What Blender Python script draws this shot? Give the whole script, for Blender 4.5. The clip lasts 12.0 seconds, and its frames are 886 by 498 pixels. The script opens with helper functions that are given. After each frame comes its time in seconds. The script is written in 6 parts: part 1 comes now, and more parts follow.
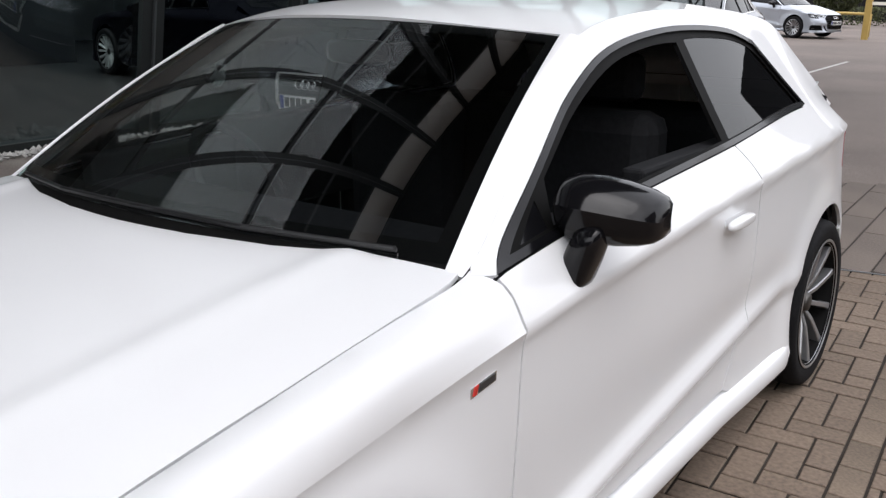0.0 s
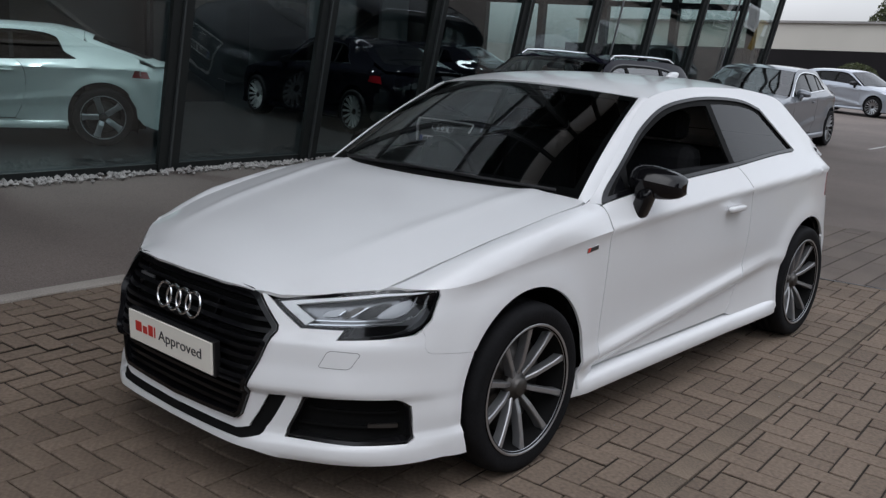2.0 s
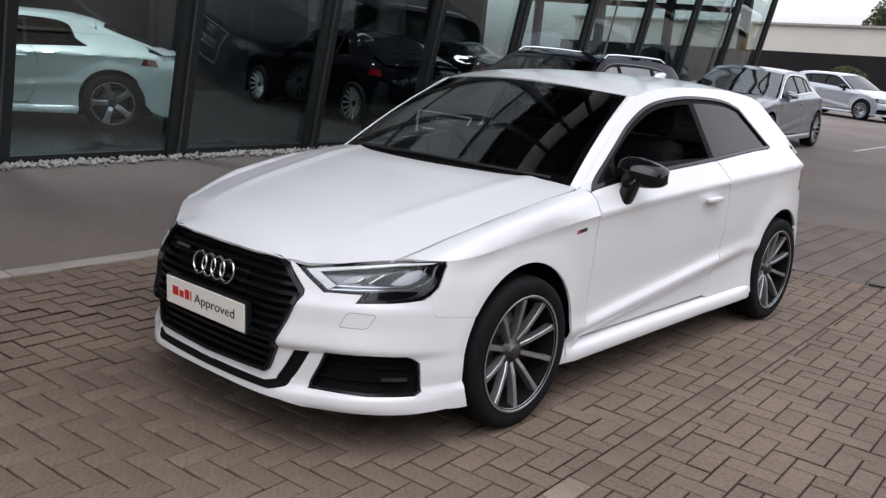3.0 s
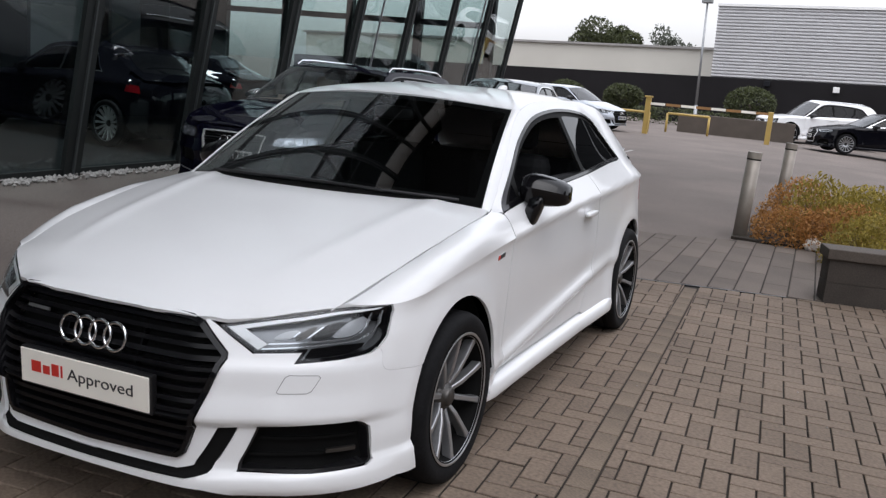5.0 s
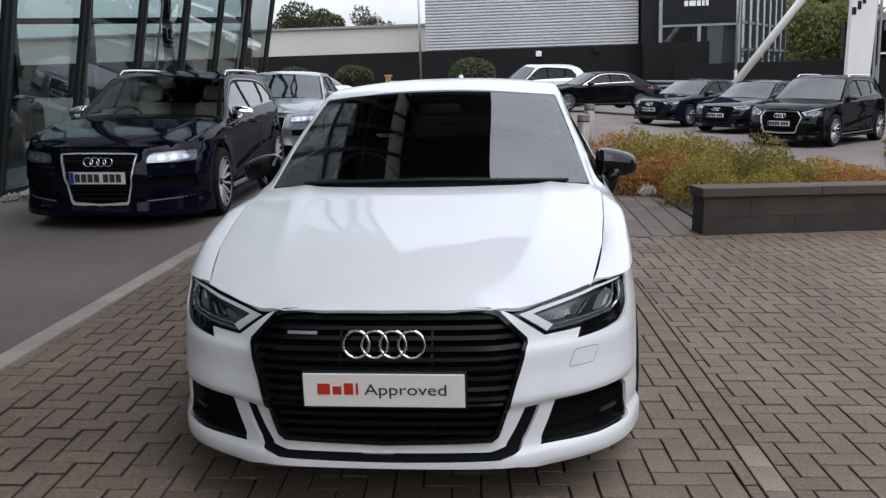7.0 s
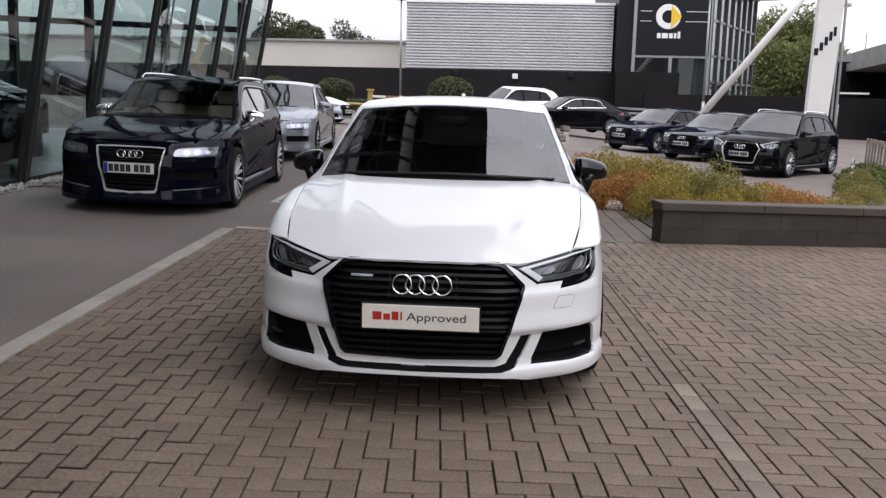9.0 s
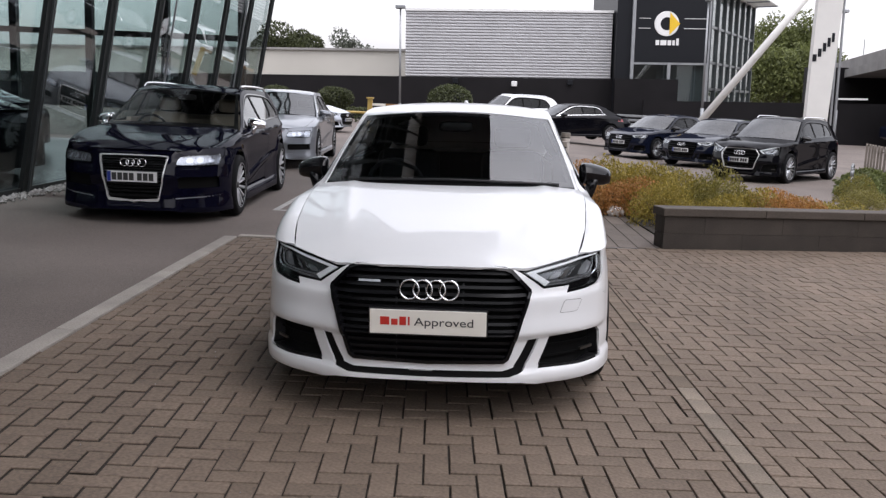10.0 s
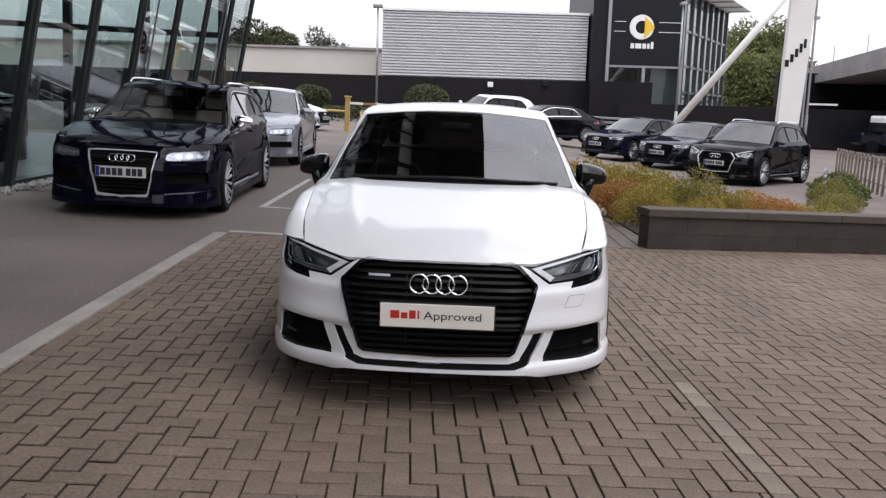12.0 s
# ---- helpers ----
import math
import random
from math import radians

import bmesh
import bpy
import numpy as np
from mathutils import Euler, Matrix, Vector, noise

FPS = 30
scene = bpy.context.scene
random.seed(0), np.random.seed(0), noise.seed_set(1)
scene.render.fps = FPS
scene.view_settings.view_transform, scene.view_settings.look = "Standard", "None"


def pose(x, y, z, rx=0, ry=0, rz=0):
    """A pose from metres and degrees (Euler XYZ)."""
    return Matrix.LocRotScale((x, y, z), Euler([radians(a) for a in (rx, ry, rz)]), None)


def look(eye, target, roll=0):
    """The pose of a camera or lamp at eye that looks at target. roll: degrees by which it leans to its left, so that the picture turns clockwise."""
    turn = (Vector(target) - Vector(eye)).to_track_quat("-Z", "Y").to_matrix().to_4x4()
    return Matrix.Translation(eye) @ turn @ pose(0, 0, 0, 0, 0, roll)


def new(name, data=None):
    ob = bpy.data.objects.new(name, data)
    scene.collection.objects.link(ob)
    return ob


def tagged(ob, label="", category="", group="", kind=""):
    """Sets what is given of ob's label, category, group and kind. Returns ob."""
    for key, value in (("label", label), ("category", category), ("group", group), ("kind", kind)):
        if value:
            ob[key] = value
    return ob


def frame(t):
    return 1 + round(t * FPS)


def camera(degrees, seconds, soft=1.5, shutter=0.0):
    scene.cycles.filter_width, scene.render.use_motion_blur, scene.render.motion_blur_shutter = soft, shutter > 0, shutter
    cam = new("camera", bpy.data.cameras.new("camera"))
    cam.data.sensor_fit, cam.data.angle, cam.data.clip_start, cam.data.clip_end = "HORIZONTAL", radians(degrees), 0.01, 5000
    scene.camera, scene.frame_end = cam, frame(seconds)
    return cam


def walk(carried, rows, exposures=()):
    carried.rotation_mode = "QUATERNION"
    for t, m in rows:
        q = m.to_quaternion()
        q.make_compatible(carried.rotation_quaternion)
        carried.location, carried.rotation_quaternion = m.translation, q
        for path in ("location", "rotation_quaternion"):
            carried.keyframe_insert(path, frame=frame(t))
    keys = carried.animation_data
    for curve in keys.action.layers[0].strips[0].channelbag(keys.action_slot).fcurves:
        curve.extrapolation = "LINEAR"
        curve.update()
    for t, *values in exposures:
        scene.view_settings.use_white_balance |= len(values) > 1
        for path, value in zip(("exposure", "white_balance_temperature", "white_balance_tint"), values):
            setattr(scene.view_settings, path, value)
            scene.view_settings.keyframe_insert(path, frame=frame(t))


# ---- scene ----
cam = camera(52.4, 12.0, soft=1.35)
PATH = [
    (0, (0.006, 0.061, 1.450), (-1.070, 1.647, 0.880), 1.25),
    (0.5, (0.274, -0.534, 1.513), (-0.814, 1.047, 0.951), 2.1),
    (1, (0.524, -0.986, 1.52), (-0.601, 0.577, 0.978), 3.4),
    (1.5, (0.736, -1.412, 1.543), (-0.461, 0.116, 1.061), 3.1),
    (2, (0.957, -1.7, 1.536), (-0.273, -0.191, 1.08), 4.1),
    (2.5, (1.174, -1.909, 1.559), (-0.055, -0.403, 1.087), 4.9),
    (4.5, (0.787, -2.142, 1.53), (-0.184, -0.437, 1.142), 5.9),
    (5, (0.341, -2.043, 1.475), (-0.384, -0.218, 1.092), 5.3),
    (5.5, (-0.088, -2.074, 1.5), (-0.506, -0.156, 1.12), 4.2),
    (6, (-0.574, -2.267, 1.515), (-0.743, -0.312, 1.128), 0.5),
    (6.5, (-1.003, -2.433, 1.455), (-1.141, -0.477, 1.061), -0.5),
    (8.5, (-1.428, -3.745, 1.45), (-1.467, -1.775, 1.106), 2.3),
    (9, (-1.427, -3.867, 1.454), (-1.478, -1.899, 1.106), 2.9),
    (9.5, (-1.441, -3.893, 1.453), (-1.507, -1.923, 1.11), 2.6),
    (10, (-1.459, -3.89, 1.444), (-1.51, -1.918, 1.113), 2.6),
    (10.5, (-1.499, -3.905, 1.442), (-1.536, -1.933, 1.107), 2.9),
    (11, (-1.525, -3.902, 1.429), (-1.59, -1.932, 1.09), 3.0),
    (11.5, (-1.595, -3.96, 1.426), (-1.632, -1.99, 1.084), 3.0),
    (12, (-1.625, -3.995, 1.433), (-1.614, -2.022, 1.105), 3.4),
]
EXPOSURES = [(0, 0.46, 6300, 13.5), (0.5, -0.05, 5950, 11), (1, -0.31, 6000, 10.5), (1.5, -0.48, 5950, 10.5), (2, -0.21, 6000, 11.5), (2.5, 0.30, 6100, 15), (4.5, 0.25, 6200, 14), (5.5, 0.20, 6050, 12.5), (6.5, 0.17, 5900, 11.5), (8.5, 0.34, 6200, 16), (12, 0.36, 6230, 16)]
walk(cam, [(t, look(eye, target, roll)) for t, eye, target, roll in PATH], EXPOSURES)

# ---------------------------------------------------------------- daylight, overcast
world = bpy.data.worlds.new("overcast_sky")
scene.world = world
world.use_nodes = True
wn, wl = world.node_tree.nodes, world.node_tree.links
sky = wn.new("ShaderNodeTexSky")
sky.sky_type, sky.sun_disc = "NISHITA", False
sky.sun_elevation, sky.sun_rotation = radians(70), radians(152)
sky.air_density, sky.dust_density, sky.ozone_density = 1.6, 8.0, 1.0
soften = wn.new("ShaderNodeHueSaturation")
soften.inputs["Saturation"].default_value = 0.40
wl.new(sky.outputs[0], soften.inputs["Color"])
even = wn.new("ShaderNodeGamma")  # cloud cover evens the sky out
even.inputs["Gamma"].default_value = 0.3
wl.new(soften.outputs[0], even.inputs["Color"])
cloud, cover, veil = wn.new("ShaderNodeTexNoise"), wn.new("ShaderNodeMapRange"), wn.new("ShaderNodeVectorMath")
cloud.inputs["Scale"].default_value, cloud.inputs["Detail"].default_value = 2.6, 5
wl.new(wn.new("ShaderNodeTexCoord").outputs["Generated"], cloud.inputs["Vector"])
cover.inputs[1].default_value, cover.inputs[2].default_value = 0.3, 0.7
cover.inputs[3].default_value, cover.inputs[4].default_value = 0.80, 1.20
wl.new(cloud.outputs[0], cover.inputs[0])
veil.operation = "SCALE"
wl.new(even.outputs[0], veil.inputs[0])
wl.new(cover.outputs[0], veil.inputs["Scale"])
wl.new(veil.outputs[0], wn["Background"].inputs["Color"])
wn["Background"].inputs["Strength"].default_value = 0.92
sun = new("sun", bpy.data.lights.new("sun", "SUN"))
sun.data.energy, sun.data.angle, sun.data.color = 0.6, radians(50), (1.0, 0.97, 0.93)
sun.matrix_world = look((2.2, -4.2, 13.2), (0, 0, 0))

# ---------------------------------------------------------------- materials
def mat(name, color, rough=0.5, metal=0.0, vary=0.0, scale=8.0, fine=0.0, fine_scale=90.0, bump=0.0, coat=0.0, spec=0.5,
        rand=0.0, island=False, tint=None, stretch=(1, 1, 1), leaf=0.0):
    """Principled surface with broad stains, fine grain, relief and a change from piece to piece."""
    m = bpy.data.materials.new(name)
    m.use_nodes = True
    n, l = m.node_tree.nodes, m.node_tree.links
    b = n["Principled BSDF"]
    b.inputs["Base Color"].default_value = (*color, 1)
    b.inputs["Roughness"].default_value, b.inputs["Metallic"].default_value = rough, metal
    b.inputs["Coat Weight"].default_value, b.inputs["Coat Roughness"].default_value = coat, 0.03
    b.inputs["Specular IOR Level"].default_value = spec
    if not (vary or fine or bump or rand):
        return m
    co = n.new("ShaderNodeTexCoord")
    mp = n.new("ShaderNodeMapping")
    mp.inputs["Scale"].default_value = stretch
    l.new(co.outputs["Object"], mp.inputs["Vector"])
    broad, grain = n.new("ShaderNodeTexNoise"), n.new("ShaderNodeTexNoise")
    broad.inputs["Scale"].default_value, broad.inputs["Detail"].default_value = scale, 5
    grain.inputs["Scale"].default_value, grain.inputs["Detail"].default_value = fine_scale, 4
    l.new(mp.outputs[0], broad.inputs["Vector"])
    l.new(mp.outputs[0], grain.inputs["Vector"])

    def scaled(value, low, high):
        r = n.new("ShaderNodeMapRange")
        r.inputs[1].default_value, r.inputs[2].default_value = 0.3, 0.7
        r.inputs[3].default_value, r.inputs[4].default_value = low, high
        l.new(value, r.inputs[0])
        return r.outputs[0]

    def times(a, c):
        k = n.new("ShaderNodeMath")
        k.operation = "MULTIPLY"
        l.new(a, k.inputs[0])
        l.new(c, k.inputs[1])
        return k.outputs[0]

    value = times(scaled(broad.outputs[0], 1 - vary, 1 + vary), scaled(grain.outputs[0], 1 - fine, 1 + fine))
    if rand:
        if island:
            source = n.new("ShaderNodeNewGeometry").outputs["Random Per Island"]
        else:
            source = n.new("ShaderNodeObjectInfo").outputs["Random"]
        r = n.new("ShaderNodeMapRange")
        r.inputs[3].default_value, r.inputs[4].default_value = 1 - rand, 1 + rand
        l.new(source, r.inputs[0])
        value = times(value, r.outputs[0])
    base = n.new("ShaderNodeMix")
    base.data_type = "RGBA"
    base.inputs[6].default_value = (*color, 1)
    base.inputs[7].default_value = (*(tint or color), 1)
    l.new(broad.outputs[0], base.inputs[0])
    mult = n.new("ShaderNodeVectorMath")
    mult.operation = "SCALE"
    l.new(base.outputs[2], mult.inputs[0])
    l.new(value, mult.inputs["Scale"])
    l.new(mult.outputs[0], b.inputs["Base Color"])
    if leaf:
        through_leaf, blend = n.new("ShaderNodeBsdfTranslucent"), n.new("ShaderNodeMixShader")
        blend.inputs[0].default_value = leaf
        l.new(mult.outputs[0], through_leaf.inputs["Color"])
        l.new(b.outputs[0], blend.inputs[1])
        l.new(through_leaf.outputs[0], blend.inputs[2])
        l.new(blend.outputs[0], n["Material Output"].inputs["Surface"])
    if bump:
        bp = n.new("ShaderNodeBump")
        bp.inputs["Strength"].default_value, bp.inputs["Distance"].default_value = bump, 0.01
        l.new(grain.outputs[0], bp.inputs["Height"])
        l.new(bp.outputs[0], b.inputs["Normal"])
    return m


def glass_mat(name, tint, ior=1.5, rough=0.0):
    """Thin pane: tinted see-through, gloss that grows with the slant."""
    m = bpy.data.materials.new(name)
    m.use_nodes = True
    n, l = m.node_tree.nodes, m.node_tree.links
    n.remove(n["Principled BSDF"])
    see, shine, mix = n.new("ShaderNodeBsdfTransparent"), n.new("ShaderNodeBsdfGlossy"), n.new("ShaderNodeMixShader")
    slant, steep, share = n.new("ShaderNodeLayerWeight"), n.new("ShaderNodeMath"), n.new("ShaderNodeMapRange")
    see.inputs[0].default_value = (*tint, 1)
    shine.inputs["Roughness"].default_value = rough
    slant.inputs["Blend"].default_value = 0.5
    steep.operation, steep.inputs[1].default_value = "POWER", 5.0
    l.new(slant.outputs["Facing"], steep.inputs[0])
    share.inputs[3].default_value, share.inputs[4].default_value = ((ior - 1) / (ior + 1)) ** 2, 1.0
    l.new(steep.outputs[0], share.inputs[0])
    l.new(share.outputs[0], mix.inputs[0])
    l.new(see.outputs[0], mix.inputs[1])
    l.new(shine.outputs[0], mix.inputs[2])
    l.new(mix.outputs[0], n["Material Output"].inputs["Surface"])
    return m


WHITE = mat("white_car_paint", (0.81, 0.82, 0.83), 0.32, coat=0.7, vary=0.01, scale=3)
NAVY = mat("navy_car_paint", (0.003, 0.003, 0.010), 0.3, spec=0.0, coat=0.40)
BLACKP = mat("black_car_paint", (0.004, 0.004, 0.006), 0.3, spec=0.0, coat=0.45)
DARKBLUE = mat("dark_blue_car_paint", (0.006, 0.008, 0.018), 0.3, spec=0.0, coat=0.7)
SILVER = mat("silver_car_paint", (0.42, 0.45, 0.50), 0.35, metal=0.55, coat=1.0)
# silver again, its colour darkened for a car that stands in shade
SHADEDSILVER = mat("shaded_silver_car_paint", (0.20, 0.215, 0.24), 0.35, metal=0.6, coat=0.8)
PALE = mat("pale_car_paint", (0.66, 0.74, 0.72), 0.35, coat=0.8)
GLOSSBLACK = mat("gloss_black_trim", (0.005, 0.005, 0.006), 0.12, coat=0.2, spec=0.22)
SATINBLACK = mat("satin_black_plastic", (0.010, 0.010, 0.011), 0.38, fine=0.1)
GRILLEBLACK = mat("grille_black", (0.005, 0.005, 0.006), 0.30, spec=0.22)
RUBBER = mat("tyre_rubber", (0.009, 0.009, 0.010), 0.75, spec=0.12, vary=0.2, scale=12, fine=0.2, bump=0.1)
SEAL = mat("black_rubber_seal", (0.007, 0.007, 0.007), 0.55, spec=0.05)
LINER = mat("dark_liner", (0.009, 0.009, 0.009), 0.9, spec=0.05)
SATINALU = mat("satin_aluminium", (0.80, 0.80, 0.80), 0.35, metal=0.6)
CHROME = mat("chrome", (0.85, 0.86, 0.88), 0.08, metal=1.0)
ALLOY = mat("grey_alloy", (0.36, 0.365, 0.375), 0.36, metal=0.75, coat=0.3)
ALLOYCUT = mat("bright_machined_alloy", (0.50, 0.51, 0.53), 0.28, metal=0.9)
WHEELSILVER = mat("silver_wheel_paint", (0.55, 0.56, 0.58), 0.35, metal=0.5)
STEEL = mat("brake_steel", (0.10, 0.095, 0.09), 0.45, metal=0.9, vary=0.2, scale=10)
INTERIOR = mat("black_cabin_cloth", (0.014, 0.0145, 0.016), 0.8, spec=0.15, fine=0.2, fine_scale=60)
TANCLOTH = mat("beige_cabin_trim", (0.42, 0.37, 0.30), 0.7, vary=0.08, scale=4)
LAMPDARK = mat("smoked_lamp_inside", (0.27, 0.275, 0.285), 0.25, metal=0.6)
LAMPBRIGHT = mat("bright_lamp_reflector", (0.68, 0.70, 0.73), 0.15, metal=0.8)
LAMPWHITE = mat("white_lamp_tube", (0.86, 0.87, 0.88), 0.25)
OLDLAMP = mat("silvered_lamp_inside", (0.50, 0.52, 0.55), 0.25, metal=0.75)
TAILRED = mat("red_tail_lens", (0.22, 0.006, 0.01), 0.12, coat=1.0)
PLATEWHITE = mat("cream_plate", (0.86, 0.83, 0.75), 0.45, vary=0.03, scale=6)
PLATERED = mat("red_plate_letter", (0.55, 0.03, 0.02), 0.45)
PLATEDARK = mat("charcoal_plate_letter", (0.03, 0.03, 0.03), 0.45)
PLATEBLUE = mat("blue_plate_band", (0.01, 0.03, 0.25), 0.45)
WINDSCREEN = glass_mat("tinted_windscreen", (0.70, 0.74, 0.75), 2.6)
SIDEGLASS = glass_mat("dark_side_glass", (0.10, 0.11, 0.11), 1.42)
LENS = glass_mat("clear_lamp_lens", (0.92, 0.94, 0.95), 1.35)
OLDLENS = glass_mat("aged_lamp_lens", (0.80, 0.82, 0.85), 1.9)
ESTATEGLASS = glass_mat("estate_side_glass", (0.45, 0.48, 0.48), 2.6)
CLEARSCREEN = glass_mat("clear_estate_screen", (0.80, 0.83, 0.82), 1.75)
FACADEGLASS = glass_mat("green_facade_glass", (0.82, 0.88, 0.875), 2.0)
SCREENGLASS = glass_mat("grey_car_screen", (0.22, 0.25, 0.26), 2.4)
SHOWCEIL = mat("white_showroom_ceiling", (0.72, 0.73, 0.72), 0.8, vary=0.05, scale=0.4)

BRICK = mat("brown_paver", (0.162, 0.119, 0.086), 0.85, vary=0.14, scale=3.0, fine=0.24, fine_scale=60, bump=0.35, rand=0.10, tint=(0.172, 0.132, 0.100))
BRICKS = mat("brown_pavers_field", (0.162, 0.119, 0.086), 0.85, vary=0.20, scale=0.9, fine=0.24, fine_scale=60, bump=0.35, rand=0.10, island=True, tint=(0.172, 0.132, 0.100))
JOINT = mat("dark_sandy_joint", (0.034, 0.027, 0.021), 0.95, vary=0.3, scale=2, fine=0.3)
STRIPPALE = mat("pale_channel_block", (0.222, 0.182, 0.142), 0.9, vary=0.22, scale=2, fine=0.2, bump=0.3, rand=0.14)
STRIPM = mat("weathered_channel_block", (0.148, 0.114, 0.084), 0.9, vary=0.22, scale=2, fine=0.2, bump=0.3, rand=0.14)
SLABM = mat("grey_brown_setts", (0.128, 0.104, 0.087), 0.85, vary=0.15, scale=1.5, fine=0.2, bump=0.3, rand=0.14)
KERBM = mat("pale_concrete_kerb", (0.33, 0.30, 0.265), 0.9, vary=0.2, scale=2, fine=0.15, bump=0.25, rand=0.1)
ASPHALT = mat("grey_asphalt", (0.148, 0.123, 0.108), 0.9, vary=0.18, scale=0.5, fine=0.3, fine_scale=120, bump=0.4)
PAINTLINE = mat("faded_white_road_paint", (0.40, 0.39, 0.37), 0.8, vary=0.3, scale=6, fine=0.2)
GRAVELM = mat("white_gravel", (0.31, 0.295, 0.28), 0.85, rand=0.3, island=True, fine=0.2)
SOIL = mat("dark_soil", (0.030, 0.024, 0.018), 0.95, vary=0.3, scale=4, fine=0.4, bump=0.6)
WALLBLOCK = mat("brown_planter_block", (0.050, 0.041, 0.034), 0.85, vary=0.25, scale=2.5, fine=0.25, bump=0.3, rand=0.06)
CAPSTONE = mat("brown_coping_stone", (0.078, 0.063, 0.051), 0.8, vary=0.15, scale=2, fine=0.2, bump=0.3)
MULLION = mat("dark_facade_metal", (0.030, 0.034, 0.034), 0.4, metal=0.5)
MULLIONLIGHT = mat("grey_facade_metal", (0.10, 0.11, 0.112), 0.35, metal=0.6)
SHOWFLOOR = mat("dark_showroom_tile", (0.010, 0.011, 0.012), 0.3, spec=0.3, vary=0.1, scale=1)
SHOWWALL = mat("grey_showroom_wall", (0.085, 0.09, 0.096), 0.7, vary=0.1, scale=0.5)
SHOWPALE = mat("pale_showroom_panel", (0.16, 0.17, 0.18), 0.6, vary=0.06, scale=0.6)
SHOWDARK = mat("black_showroom_panel", (0.012, 0.013, 0.016), 0.4)
CORRUGATED = mat("pale_corrugated_cladding", (0.52, 0.52, 0.53), 0.45, metal=0.2, vary=0.06, scale=0.4, stretch=(1, 1, 0.2))
CREAM = mat("cream_render_band", (0.50, 0.48, 0.43), 0.7, vary=0.05, scale=0.3)
DARKWALLM = mat("black_clad_wall", (0.010, 0.009, 0.010), 0.6, spec=0.15, vary=0.2, scale=0.6)
SIGNBLACK = mat("black_sign_panel", (0.009, 0.010, 0.013), 0.45, spec=0.2)
SIGNWHITE = mat("white_sign_enamel", (0.75, 0.75, 0.74), 0.4)
SIGNYELLOW = mat("yellow_sign_enamel", (0.75, 0.48, 0.02), 0.4)
GALV = mat("galvanised_steel", (0.30, 0.31, 0.32), 0.45, metal=0.6, vary=0.1, scale=4)
BOLLARDM = mat("weathered_bollard_steel", (0.30, 0.27, 0.235), 0.5, metal=0.3, vary=0.15, scale=6)
YELLOWP = mat("yellow_barrier_paint", (0.42, 0.29, 0.08), 0.5, vary=0.1, scale=5)
ORANGE = mat("orange_barrier_beam", (0.30, 0.16, 0.06), 0.5, vary=0.1, scale=5)
WOODGREY = mat("weathered_fence_wood", (0.19, 0.165, 0.14), 0.85, vary=0.25, scale=5, fine=0.2, stretch=(1, 1, 0.2))
WHITEPAINT = mat("off_white_steel_paint", (0.66, 0.65, 0.62), 0.5, vary=0.05, scale=1)
CONCRETE = mat("grey_concrete", (0.26, 0.25, 0.24), 0.85, vary=0.15, scale=0.8, fine=0.1)
BARK = mat("grey_bark", (0.10, 0.08, 0.065), 0.9, vary=0.3, scale=6, fine=0.3, bump=0.5)
LEAFGREEN = mat("mid_green_leaf", (0.145, 0.165, 0.048), 0.6, rand=0.4, island=True, tint=(0.12, 0.14, 0.05), leaf=0.4)
LEAFDARK = mat("dark_green_leaf", (0.060, 0.070, 0.028), 0.6, rand=0.4, island=True, leaf=0.4)
LEAFYELLOW = mat("yellow_green_leaf", (0.38, 0.29, 0.050), 0.6, rand=0.35, island=True, tint=(0.25, 0.205, 0.045), leaf=0.4)
LEAFOLIVE = mat("olive_leaf", (0.25, 0.215, 0.045), 0.6, rand=0.4, island=True, tint=(0.17, 0.155, 0.04), leaf=0.4)
LEAFORANGE = mat("golden_orange_leaf", (0.46, 0.205, 0.065), 0.6, rand=0.35, island=True, tint=(0.38, 0.215, 0.06), leaf=0.4)
LEAFPALE = mat("pale_grey_green_leaf", (0.10, 0.11, 0.085), 0.6, rand=0.4, island=True, leaf=0.4)
CARRIER = mat("white_crumpled_wrapper", (0.84, 0.81, 0.78), 0.6)

# ---------------------------------------------------------------- building tools
from mathutils.geometry import delaunay_2d_cdt

FAR = Matrix.Rotation(radians(-1.7), 4, "Y")  # the paving falls to one side; buildings stand plumb


def raw(name, verts, faces, material, parent=None, label="", smooth=True):
    me = bpy.data.meshes.new(name)
    me.from_pydata([tuple(v) for v in verts], [], [tuple(int(i) for i in q) for q in faces])
    me.materials.append(material)
    if smooth:
        me.polygons.foreach_set("use_smooth", [True] * len(me.polygons))
    me.update()
    if smooth:
        me.set_sharp_from_angle(angle=radians(52))
    ob = new(name, me)
    if parent:
        ob.parent = parent
    return tagged(ob, label)


def part(name, bm, material, parent=None, label="", smooth=False):
    me = bpy.data.meshes.new(name)
    bm.to_mesh(me)
    bm.free()
    me.materials.append(material)
    if smooth:
        me.polygons.foreach_set("use_smooth", [True] * len(me.polygons))
    ob = new(name, me)
    if parent:
        ob.parent = parent
    return tagged(ob, label)


def empty(name, label, category, group="", m=None, kind=""):
    ob = new(name)
    ob.empty_display_size = 0.1
    if m is not None:
        ob.matrix_world = m
    return tagged(ob, label, category, group, kind)


